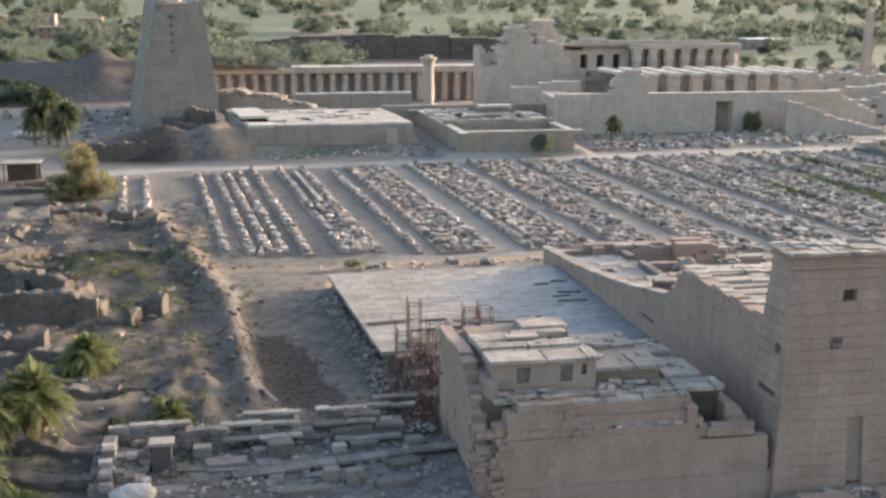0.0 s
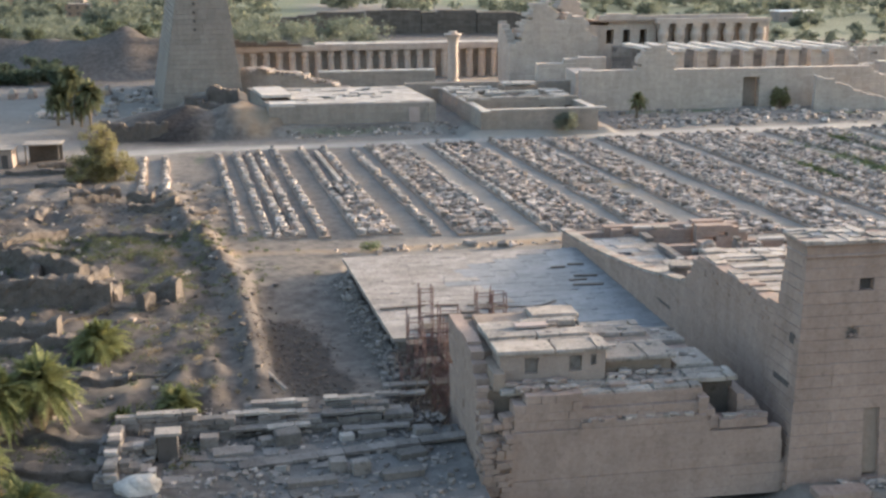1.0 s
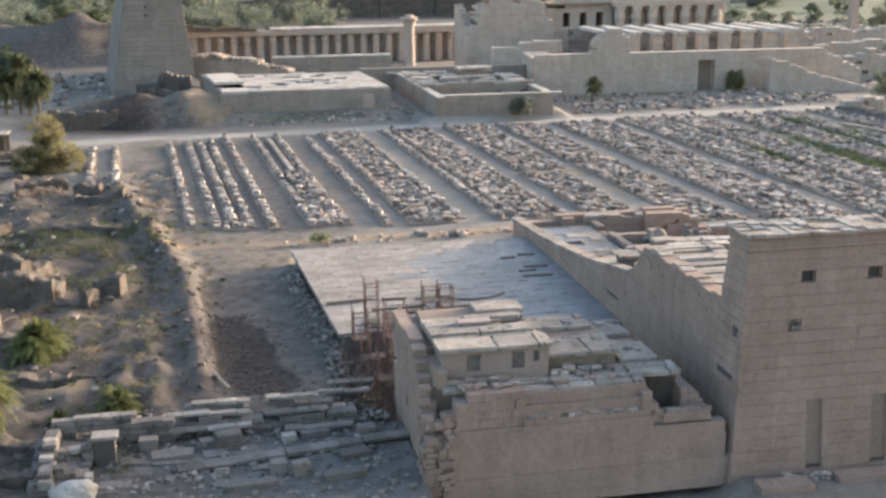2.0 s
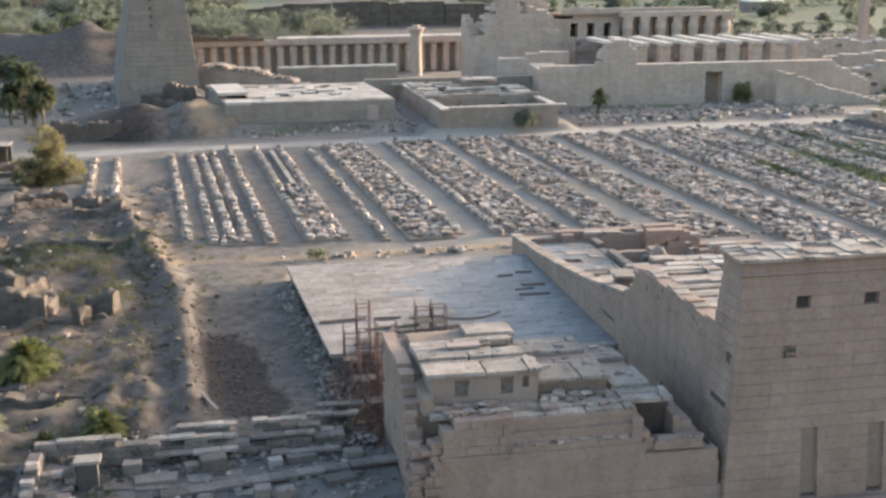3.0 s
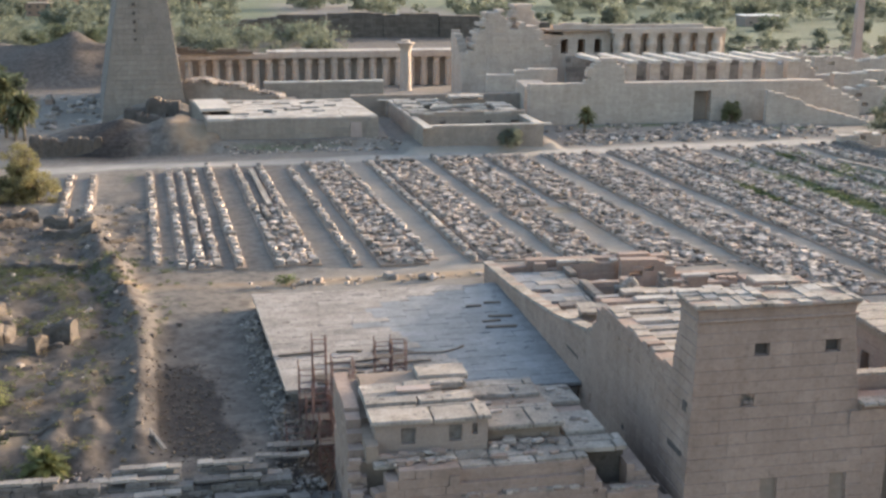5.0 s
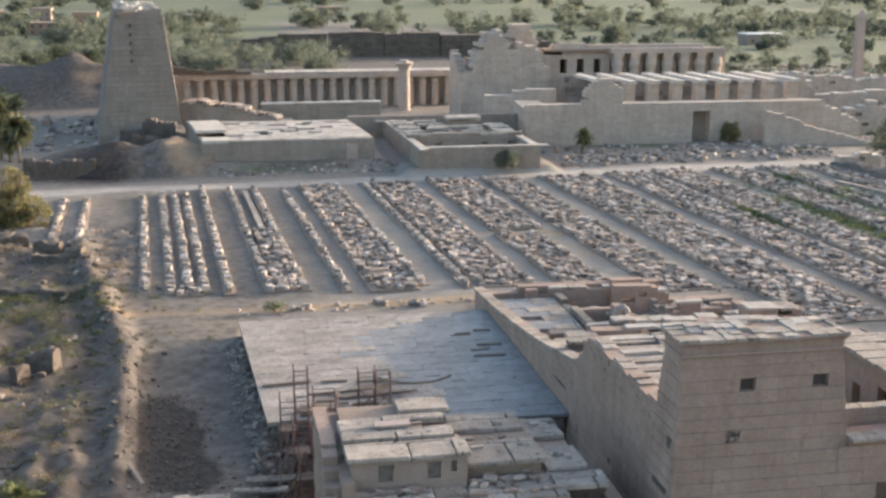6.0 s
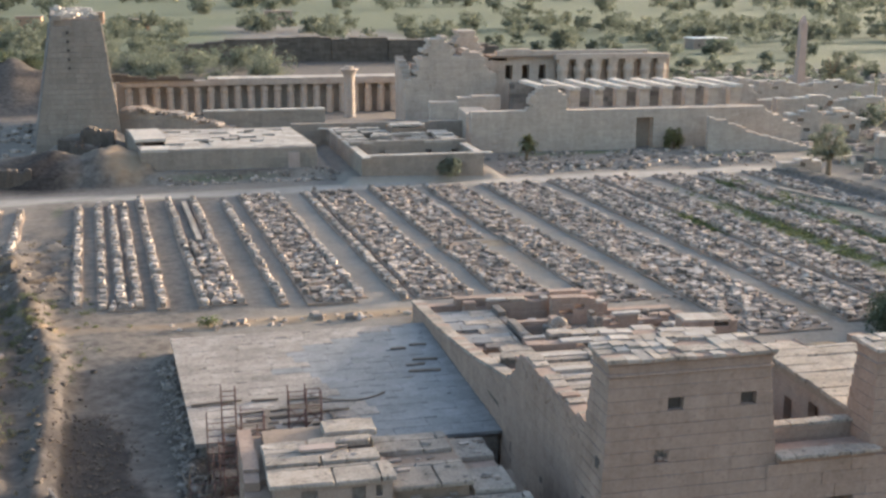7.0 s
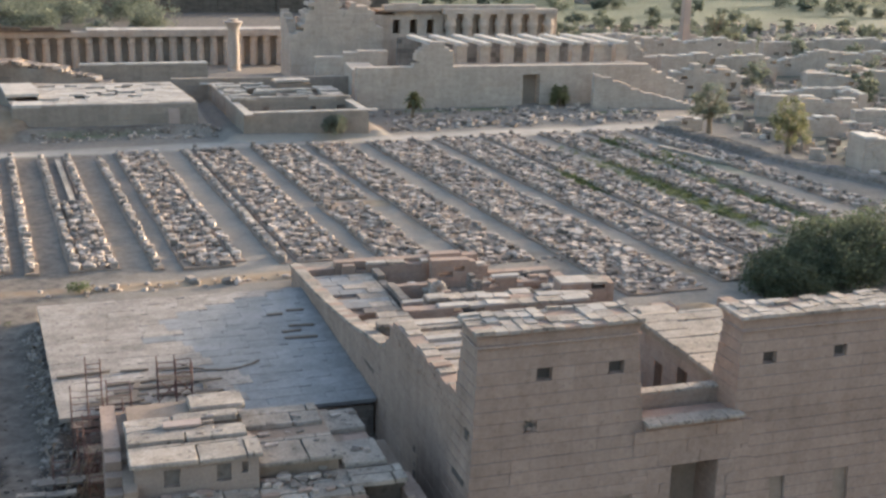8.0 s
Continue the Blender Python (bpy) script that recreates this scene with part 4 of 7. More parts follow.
        stones("stone", courses((x, y), b_, [(0, top), (L_ * 0.5, top - rng.uniform(0, 0.6)), (L_, top - rng.uniform(0, 0.9))], base, 0.5, 1.1, 0.7, 160 + k, jit=0.08), DARK_MESH if k % 2 else STONE_MESH, rooms)
        piece("capping_stone", LINTEL_MESH, rooms, (x + (L_ * 0.45 if across else -0.3), y + (0.3 if across else L_ * 0.45), top + 0.06), (L_ * 0.9, 0.8, 0.24), 0.0 if across else 1.57, (0, rng.uniform(-0.05, 0.05)), k)
    rng = random.Random(88)
    for k in range(110):
        x, y = rng.uniform(-6.5, 11.0), rng.uniform(28.5, 51.5)
        z = 0.3 if y > 39 else 1.3
        if 37.4 < y < 40:
            continue
        w, d, h = rng.uniform(0.5, 2.4), rng.uniform(0.4, 1.0), rng.uniform(0.25, 0.7)
        piece("loose_block", (STONE_MESH, SLAB_MESH, DARK_MESH)[k % 3], rooms, (x, y, z + h * 0.45), (w, d, h), rng.choice((0, 0, 1.57)) + rng.uniform(-0.3, 0.3), (rng.uniform(-0.1, 0.1), rng.uniform(-0.1, 0.1)), k)
    bm = bmesh.new()
    box(bm, -14.3, -8.5, 39.0, 50.6, 1.2, 1.72)
    part("side_roof", bm, SANDSTONE_CORE, rooms)
    # west strip uses the bluer slabs, painted as roof in shade
    slab_field(rooms, "slab", -14.3, -8.4, 38.9, 50.6, 2.0, 2.2, 1.4, 71, 0.26, drop=0.04, lift=0.04, other=lambda x, y: x < -10.5)
    slab_field(rooms, "slab", -14.2, -10.2, 28.6, 33.0, 4.6, 2.0, 1.5, 72, 0.3, drop=0.3)


temple_interior()


# ------------------------------------------------------------ low temple with the broad slab roof
def slab_temple():
    t = thing("slab_temple", (-28, 36, -2.2), "low temple with a broad flat roof of grey stone slabs", "temple")
    foot = [(-37.6, 23.6), (-26.0, 23.2), (-26.0, 21.6), (-15.5, 21.6), (-15.7, 48.4), (-39.3, 49.2)]
    bm = bmesh.new()
    solid(bm, foot, -2.2, 1.0)
    part("body", bm, MUDBRICK, t)
    blocks = courses((-37.75, 23.3), (-39.6, 49.4), [(0, 1.1), (27, 1.1)], -2.2, 0.5, 1.1, -0.5, 81, jit=0.14, lost=0.14, gap=0.05)
    blocks = [(c, (s[0], 0.5, s[2]), a) for c, s, a in blocks]
    stones("stone", blocks, DARK_MESH, t)
    # darker stone below the roof's front edge stands in for its shade
    blocks = courses((-38.0, 23.2), (-26.0, 22.9), [(0, 1.1), (27, 1.1)], -2.2, 0.55, 1.2, 0.5, 82, jit=0.1, lost=0.1)
    blocks += courses((-26.0, 21.5), (-15.5, 21.5), [(0, 0.9), (27, 0.9)], -2.2, 0.6, 1.4, 0.5, 84, jit=0.05)
    stones("stone", blocks, DARK_MESH, t)
    # the part towards the tall temple gets bluer slabs that paint in its shade
    shaded_side = lambda x, y: x > -24.0 - 0.37 * (min(y, 41.0) - 24.0) and y < 48.4 + 0.47 * (x + 19.0)
    slab_field(t, "slab", -38.2, -15.8, 23.0, 49.2, 1.5, 2.4, 1.5, 83, 0.34, skew=-0.07, lift=0.012, gap=0.006, other=shaded_side, level=True, mesh=ROOF_MESH, right=lambda y: -15.12 - 0.0115 * y)
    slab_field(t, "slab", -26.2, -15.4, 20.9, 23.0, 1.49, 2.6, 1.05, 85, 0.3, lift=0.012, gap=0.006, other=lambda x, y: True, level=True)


slab_temple()


def front_mass():
    """Stepped masonry front with a small rooftop room."""
    t = thing("stepped_gatehouse", (-25, 5, -2.2), "ruined stepped sandstone gatehouse with a crumbling edge", "ruin")
    for x0, x1, y0, z0, z1 in ((-35.0, -16.6, -0.6, -2.2, 0.6), (-34.6, -17.2, -0.55, 0.6, 2.35), (-33.4, -20.9, -0.5, 2.35, 3.3), (-32.9, -22.2, 0.1, 3.3, 4.95), (-34.9, -21.2, 1.6, -2.0, 5.0)):
        core = bmesh.new()
        box(core, x0, x1, y0, 12.0, z0, z1)
        part("core", core, SANDSTONE_CORE, t)
    rng = random.Random(12)
    # proud plinth, then the smooth dressed face with a ragged edge
    face = courses((-35.9, -1.04), (-16.0, -1.04), [(0, -0.15), (30, -0.15)], -2.2, 0.68, 2.2, 0.8, 90, gap=0.006)
    face += courses((-35.2, -0.95), (-16.25, -0.95), [(0, 0.4), (0.4, 1.3), (0.9, 2.1), (1.5, 3.03), (14.4, 3.03), (14.6, 2.4), (18.0, 2.4), (18.3, 1.9), (18.6, 1.2), (19, 1.2)], -0.15, 0.795, 2.6, 0.7, 91, gap=0.003, jit=0.006)
    # upper ledges, each set back a little
    rough = courses((-29.5, -0.92), (-21.4, -0.92), [(0, 3.45), (30, 3.45)], 3.03, 0.42, 2.3, 1.0, 131, jit=0.03, gap=0.01)
    rough += courses((-29.5, -0.62), (-21.8, -0.62), [(0, 4.2), (30, 4.2)], 3.45, 0.38, 1.6, 1.0, 132, jit=0.04, gap=0.012)
    rough += courses((-29.5, -0.3), (-21.5, -0.3), [(0, 5.0), (30, 5.0)], 4.2, 0.4, 1.9, 1.0, 133, jit=0.03, gap=0.01)
    rough += courses((-33.7, -0.75), (-29.4, -0.75), [(0, 4.2), (0.5, 4.8), (1.0, 5.3), (5, 5.35)], 3.03, 0.58, 1.2, 1.4, 134, jit=0.07, gap=0.015)
    # flank of the descending side: blocks stepping down beside the stair shaft
    rough += courses((-20.5, -0.9), (-17.3, -0.9), [(0, 3.0), (3.3, 3.0)], 2.4, 0.3, 1.6, 1.1, 135, jit=0.03)
    rough += courses((-18.9, 0.3), (-17.1, 0.3), [(0, 4.3), (0.7, 3.9), (1.3, 3.3), (1.8, 2.9)], 2.4, 0.45, 0.8, 4.0, 136, jit=0.06)
    rough += courses((-21.9, -0.7), (-20.2, -0.7), [(0, 4.9), (0.5, 4.4), (0.9, 3.7), (1.4, 3.0)], 2.4, 0.42, 0.7, 1.2, 137, jit=0.06)
    rough += courses((-16.3, -0.9), (-16.3, 11), [(0, 1.2), (1.0, 1.7), (3.0, 1.7), (4.0, 0.6), (12, 0.0)], -2.2, 0.62, 1.6, 0.6, 138)
    # crumbling corner: courses that break back towards the top
    rough += courses((-35.5, 12.0), (-35.5, -1.0), [(0, 6.4), (4, 7.0), (8, 6.8), (9.4, 5.6), (10.6, 4.2), (11.8, 3.2), (13, 2.4)], -2.2, 0.6, 1.5, 0.9, 150, jit=0.04, lost=0.01, gap=0.008)
    rough += courses((-35.7, 1.2), (-35.7, -1.3), [(0, 5.6), (1.0, 4.4), (2.0, 3.0), (2.6, 2.0)], -2.2, 0.38, 0.6, 0.7, 153, jit=0.16, lost=0.12, gap=0.05)
    rough += courses((-36.1, -1.3), (-33.8, -1.3), [(0, -0.5), (0.7, 0.9), (1.3, 2.0), (1.8, 2.7), (2.4, 3.0)], -2.2, 0.4, 0.6, 0.7, 151, jit=0.2, lost=0.1, gap=0.05)
    rough += courses((-35.0, -0.9), (-33.5, -0.6), [(0, 3.0), (0.6, 4.0), (1.5, 4.6)], 2.0, 0.4, 0.6, 0.9, 152, jit=0.16, lost=0.1, gap=0.05)
    stones("stone", face + rough[:330], STONE_MESH, t)
    masonry("masonry", rough[330:], SANDSTONE_ISLE, t)
    slab_field(t, "slab", -29.3, -21.5, -0.2, 3.0, 5.12, 2.6, 1.1, 91, 0.2, drop=0.08, lift=0.04, mesh=CHIPPED_MESH)
    slab_field(t, "slab", -34.3, -29.3, 0.3, 2.0, 5.3, 1.6, 0.9, 96, 0.26, drop=0.15, lift=0.07, mesh=CHIPPED_MESH)
    for k in range(120):                             # loose stones lying on the ledges
        z, y, x0, x1 = rng.choice(((3.45, -0.72, -29.4, -21.8), (3.45, -0.72, -29.4, -24.0), (5.14, 0.6, -29.0, -22.0), (5.38, 0.0, -33.4, -29.6), (5.38, 0.3, -33.6, -29.6), (5.4, 1.1, -34.0, -30.0), (5.14, 2.1, -27.0, -23.0), (3.0, -0.5, -20.2, -17.5)))
        q = rng.uniform(0.16, 0.42)
        piece("stone", FRAG_MESH if k % 3 else STONE_MESH, t, (rng.uniform(x0, x1), y + rng.uniform(-0.1, 0.25), z + q * 0.2), (q * rng.uniform(0.9, 2.4), q, q * 0.6), rng.uniform(-0.4, 0.4), (rng.uniform(-0.1, 0.1), 0), k)
    # stair shaft, its shade painted by a dark panel, and its slab roofs
    shaft = bmesh.new()
    box(shaft, -21.0, -18.7, 1.7, 1.9, 2.3, 4.9)
    part("stair_shaft", shaft, MUDBRICK, t, "dark panel standing in for the shaded stair shaft")
    stones("stone", courses((-21.9, 2.0), (-19.5, 2.0), [(0, 4.95), (7, 4.95)], 2.3, 0.6, 1.1, 9.0, 93), STONE_MESH, t)
    slab_field(t, "slab", -22.1, -18.8, 0.55, 2.5, 5.3, 3.4, 1.0, 94, 0.3, lift=0.03, mesh=CHIPPED_MESH)
    slab_field(t, "slab", -22.1, -19.4, 3.0, 6.3, 5.36, 2.8, 3.3, 95, 0.34, lift=0.03, gap=0.02, mesh=CHIPPED_MESH)
    slab_field(t, "slab", -22.3, -19.5, 8.0, 11.1, 5.3, 3.0, 3.1, 97, 0.34, lift=0.03, gap=0.02, mesh=CHIPPED_MESH)
    # rooftop room
    room = part("rooftop_room", bmesh.new(), PLASTER, t, "small plastered rooftop room with three openings")
    stones("wall_block", courses((-34.0, 1.9), (-27.2, 1.9), [(0, 7.15), (9, 7.15)], 5.1, 0.342, 1.5, 0.35, 98, openings=((1.55, 2.4, 5.78, 6.8), (2.5, 4.3, 6.75, 6.95), (4.45, 5.25, 5.78, 6.8), (5.85, 6.2, 6.1, 6.75)), gap=0.004), PLASTER_MESH, room)
    stones("wall_block", courses((-27.2, 1.9), (-27.2, 5.0), [(0, 7.15), (9, 7.15)], 5.1, 0.342, 1.5, 0.35, 99, gap=0.004), PLASTER_MESH, room)
    stones("wall_block", courses((-34.0, 5.0), (-34.0, 1.9), [(0, 7.15), (9, 7.15)], 5.1, 0.342, 1.5, 0.35, 104, gap=0.004), PLASTER_MESH, room)
    bm = bmesh.new()
    box(bm, -33.6, -27.6, 2.2, 2.3, 5.1, 7.1)
    part("room_interior", bm, DARK_STONE, room)
    slab_field(t, "slab", -34.3, -27.0, 1.6, 4.0, 7.4, 3.8, 2.4, 100, 0.26, lift=0.015, gap=0.005, mesh=CHIPPED_MESH)
    slab_field(t, "slab", -34.3, -27.4, 4.5, 8.2, 7.36, 4.2, 0.95, 101, 0.4, drop=0.12, lift=0.1, gap=0.05, mesh=CHIPPED_MESH)
    slab_field(t, "slab", -30.3, -26.9, 9.0, 11.2, 7.3, 3.4, 2.2, 106, 0.4, lift=0.02, gap=0.01, mesh=CHIPPED_MESH)
    piece("slab", shared_meshes("reddish_slab", WORN[:1], GRANITE), t, (-31.0, 6.4, 7.5), (2.2, 0.8, 0.16))
    for x0, x1, y0, y1, z in ((-34.62, -33.9, 1.0, 4.6, 6.2), (-34.62, -33.95, 4.6, 11.4, 6.5), (-34.0, -27.6, 4.4, 11.2, 6.9), (-27.0, -22.4, 3.0, 6.0, 5.95), (-27.6, -22.0, 6.0, 11.3, 5.6)):
        bm = bmesh.new()
        box(bm, x0, x1, y0, y1, 5.1, z)
        part("roof_fill", bm, SANDSTONE_CORE, t)
    slab_field(t, "slab", -27.1, -22.2, 2.5, 5.8, 6.25, 2.6, 3.3, 102, 0.28, lift=0.03, gap=0.01, mesh=CHIPPED_MESH)
    slab_field(t, "slab", -27.2, -22.2, 8.4, 11.2, 5.9, 3.2, 1.4, 103, 0.32, drop=0.05, lift=0.06, gap=0.03, mesh=CHIPPED_MESH)
    for k in range(34):                              # broken stone lying about on the roofs
        x, y, z = rng.choice(((-24.6, 4.0, 6.25), (-24.6, 9.8, 5.9), (-24.6, 7.2, 5.6), (-20.8, 4.6, 5.36), (-30.8, 6.2, 7.36), (-20.9, 9.4, 5.3), (-24.8, 2.4, 5.3)))
        q = rng.uniform(0.12, 0.42)
        piece("stone", FRAG_MESH if k % 4 else PALE_FRAG_MESH, t, (x + rng.uniform(-2.0, 2.0) * (0.6 if x > -22 else 1), y + rng.uniform(-1.3, 1.3), z + q * 0.15), (q * rng.uniform(1, 2.6), q * rng.uniform(0.7, 1.4), q * 0.5), rng.uniform(-0.6, 0.6), (rng.uniform(-0.1, 0.1), 0), k)
    for k in range(14):                              # fallen plaster and stones below the annex
        q = rng.uniform(0.15, 0.4)
        piece("stone", FRAG_MESH, t, (rng.uniform(-27.0, -24.0), rng.uniform(1.2, 2.5), 5.14 + q * 0.25), (q * 1.5, q, q * 0.6), rng.uniform(0, 3), (rng.uniform(-0.3, 0.3), 0), k)


front_mass()


def west_court():
    t = thing("forecourt_wall", (-48, 9, -0.2), "low ruined forecourt walls of reused stone blocks", "ruin")
    rng = random.Random(4)
    prof = [(0, 1.9), (5.5, 1.9), (6.0, 1.3), (7.6, 1.4), (8.0, 0.6), (9, 0.5)]
    stones("stone", courses((-58.3, 8.2), (-50.6, 8.3), prof, -0.6, 0.42, 1.1, 0.9, 110, jit=0.06, lost=0.04, gap=0.03)
           + courses((-51.2, 8.9), (-38.6, 8.5), [(0, 0.9), (2, 1.3), (5, 1.0), (6.2, 1.2), (6.6, 0.2), (7.2, 0.3), (7.6, 1.1), (12, 0.9), (14, 0.5)], -0.6, 0.4, 1.2, 0.9, 114, jit=0.1, lost=0.08, gap=0.03)
           + courses((-50.0, 10.0), (-38.6, 9.8), [(0, 1.5), (4.4, 1.6), (4.8, 0.6), (5.2, 0.7), (5.6, 1.6), (9.2, 1.5), (10, 0.9), (12, 0.6)], -0.6, 0.45, 1.3, 0.8, 115, jit=0.08, lost=0.06, gap=0.03), DARK_MESH, t)
    # long thin coping stones, still lying in place on the wall tops
    for x0, x1, y0, z, pale in ((-58.3, -53.0, 8.6, 2.0, 0.8), (-53.0, -51.3, 8.6, 1.5, 0.3), (-49.5, -45.6, 10.3, 1.72, 0.85), (-44.6, -41.0, 10.2, 1.75, 0.9), (-48.4, -45.7, 9.2, 1.38, 0.8), (-51.1, -48.3, 9.3, 1.42, 0.6), (-44.8, -40.5, 9.1, 1.15, 0.4),
                                (-51.0, -45.6, 8.3, 0.75, 0.25), (-40.8, -37.2, 12.5, 0.9, 0.5), (-40.0, -36.6, 14.6, 0.7, 0.4), (-39.6, -36.8, 13.4, 1.2, 0.3), (-43.5, -39.0, 7.7, 0.5, 0.2)):
        x = x0
        while x < x1 - 0.3:
            w = min(rng.uniform(1.0, 2.4), x1 - x)
            piece("capping_stone", SLAB_MESH if rng.random() < pale else DARK_MESH, t, (x + w / 2, y0 + rng.uniform(-0.1, 0.1), z + rng.uniform(-0.05, 0.05)), (w - 0.03, rng.uniform(0.5, 0.85), rng.uniform(0.14, 0.22)),
                  rng.uniform(-0.04, 0.04), (rng.uniform(-0.05, 0.05), rng.uniform(-0.04, 0.04)), rng.randrange(5))
            x += w
    # corner pier with flaking pale plaster, a dark block painting the shaded doorway, and a rounded mound
    left = courses((-58.5, 2.0), (-58.5, 8.0), [(0, 1.2), (2, 1.3), (3, 1.8), (7, 1.95)], -0.5, 0.34, 0.6, -0.8, 111, jit=0.1, lost=0.08, gap=0.04)
    left += courses((-57.6, 3.0), (-55.4, 3.2), [(0, 1.2), (1, 0.7), (2.2, 0.5)], -0.5, 0.34, 0.6, 0.7, 113, jit=0.12, lost=0.12, gap=0.04)
    left += courses((-57.9, 5.6), (-55.5, 5.6), [(0, 1.4), (1.4, 1.1), (2.4, 1.6)], -0.5, 0.34, 0.6, 0.7, 116, jit=0.1, lost=0.1, gap=0.04)
    for k, (c, size, turn) in enumerate(left):
        piece("stone", (PALE_FRAG_MESH, DARK_RUBBLE_MESH, SLAB_MESH, DARK_RUBBLE_MESH, DARK_MESH)[k % 5], t, c, (size[0] * 1.08, size[1], size[2] * 1.08), turn, seed=k % 5)
    bm = bmesh.new()
    solid(bm, [(-59.1, 2.0), (-55.8, 2.0), (-55.8, 7.9), (-59.1, 7.9)], -0.5, lambda x, y: 0.5 + 0.12 * (y - 2.0) - 0.2 * (x + 59))
    part("wall_core", bm, DARK_STONE, t, "dark rubble core")
    for k in range(80):
        y, q, x = rng.uniform(2.0, 7.6), rng.uniform(0.15, 0.45), rng.uniform(-59.0, -55.6)
        piece("stone", PALE_FRAG_MESH if k % 3 == 0 else SLAB_MESH if k % 3 == 1 else DARK_MESH, t, (x, y, 0.5 + 0.12 * (y - 2.0) - 0.2 * (x + 59) + q * 0.2), (q * 1.5, q, q * 0.6), rng.uniform(0, 3), (rng.uniform(-0.2, 0.2), rng.uniform(-0.2, 0.2)), k)
    bm = bmesh.new()
    box(bm, -55.45, -54.2, 5.4, 6.3, -0.4, 1.75)
    part("doorway_block", bm, DARK, t, "dark block standing in for a shaded doorway")
    bm = bmesh.new()
    box(bm, -55.6, -54.0, 5.25, 6.45, 1.77, 1.98)
    part("pillar_cap", bm, SLAB, t)
    bm = bmesh.new()
    bmesh.ops.create_uvsphere(bm, u_segments=18, v_segments=10, radius=1.0)
    for v in bm.verts:
        lump = 1 + 0.22 * noise.noise(v.co * 1.6) + 0.1 * noise.noise(v.co * 4.5)
        v.co = Vector((v.co.x * 1.5 * lump - 56.3, v.co.y * 1.1 * lump + 1.6, max(v.co.z, -0.3) * lump * 0.9 + 0.1))
    part("domed_heap", bm, SLAB_PALE, t, "pale rounded plastered mound")
    f = thing("court_floor", (-47, 4, -0.2), "broken stone paving of the forecourt", "paving", kind="structure")
    bm = bmesh.new()                                 # trodden earth over the old paving
    nx, ny = 44, 28
    grid = [[bm.verts.new((-57.0 + 21.4 * i / nx, -4.5 + 13.0 * j / ny, -0.02 + 0.1 * noise.noise((i * 0.4, j * 0.4, 3)) + 0.05 * noise.noise((i * 1.3, j * 1.3, 9)))) for i in range(nx + 1)] for j in range(ny + 1)]
    for j in range(ny):
        for i in range(nx):
            bm.faces.new((grid[j][i], grid[j][i + 1], grid[j + 1][i + 1], grid[j + 1][i]))
    part("earth", bm, COURT_EARTH, f)
    for k in range(34):
        x, y = rng.uniform(-56, -36.5), rng.uniform(-3.5, 8.0)
        piece("slab", DARK_MESH, f, (x, y, 0.02 + rng.uniform(-0.03, 0.05)), (rng.uniform(0.7, 2.2), rng.uniform(0.5, 1.1), 0.12), rng.uniform(-0.15, 0.15), (rng.uniform(-0.03, 0.03), rng.uniform(-0.03, 0.03)), k)
    for k, (x, y, w, d, h, a, mesh) in enumerate(((-50.8, 5.9, 2.6, 1.2, 0.35, 0.05, DARK_MESH), (-47.2, 6.9, 1.6, 1.1, 1.0, 0.1, DARK_MESH), (-48.6, 7.2, 0.9, 0.8, 0.5, 0.3, DARK_MESH), (-42.9, 1.7, 1.1, 0.8, 0.9, 0.2, DARK_MESH), (-44.3, 2.2, 1.0, 0.8, 0.9, 0.1, DARK_MESH), (-41.6, 7.2, 1.8, 0.8, 0.5, 0.1, DARK_MESH), (-43.3, 6.9, 0.9, 0.7, 0.5, 0.2, LINTEL_MESH), (-52.3, 7.3, 1.2, 0.9, 0.9, 0.0, DARK_MESH),
                                                      (-39.4, 3.6, 1.8, 1.0, 0.5, 0.2, DARK_MESH), (-38.2, 6.8, 1.2, 0.9, 0.7, 0.1, DARK_MESH), (-46.0, 0.6, 3.0, 0.8, 0.4, 0.1, DARK_MESH), (-40.4, 0.8, 2.6, 0.8, 0.5, 0.12, DARK_MESH))):
        block = thing("fallen_block", (x, y, 0.0), "squared stone block lying in the forecourt", "stone block", "fallen blocks")
        piece("block", mesh, block, (x, y, h / 2 - 0.04), (w, d, h), a, (0, 0), k)
    heap = Heap()
    for i in range(420):
        x, y = rng.uniform(-57, -36), rng.uniform(-5, 14) if i % 3 else rng.uniform(6, 13)
        q = rng.uniform(0.1, 0.36) * (1.7 if rng.random() < 0.08 else 1)
        size, turn, tilt = (q * rng.uniform(0.8, 1.6), q, q * 0.7), rng.uniform(0, 6), (rng.uniform(-0.3, 0.3), rng.uniform(-0.3, 0.3))
        z = (0.0 if y < 8.4 else gz(x, y)) + q * 0.2
        if i < 290:
            piece("stone", DARK_RUBBLE_MESH if i % 4 else FRAG_MESH, f, (x, y, z), size, turn, tilt, i)
        else:
            heap.block((x, y, z), size, turn, tilt, data=RUBBLE[i % len(RUBBLE)])
    for i in range(900):                             # earth clods and small stones drifted against the walls
        x, y = rng.uniform(-57, -36.5), rng.choice((rng.gauss(8.2, 0.8), rng.gauss(9.5, 0.6), rng.uniform(-3, 8), rng.gauss(11.6, 1.2)))
        q = rng.uniform(0.06, 0.26)
        heap.block((x, y, (0.0 if y < 8.0 else max(gz(x, y), 0.3 if 8.2 < y < 10.6 else -1)) + q * 0.2), (q * rng.uniform(1, 2), q, q * 0.7), rng.uniform(0, 6), (rng.uniform(-0.3, 0.3), rng.uniform(-0.3, 0.3)), data=RUBBLE[i % len(RUBBLE)])
    tagged(heap.done("fallen_stones", DARK_STONE_ISLE), "loose fallen stone blocks scattered in the forecourt", "rubble", kind="stuff")
    beam = thing("raised_paving_edge", (-43, 4, 0.0), "long low kerb of worn paving slabs across the court", "kerb")
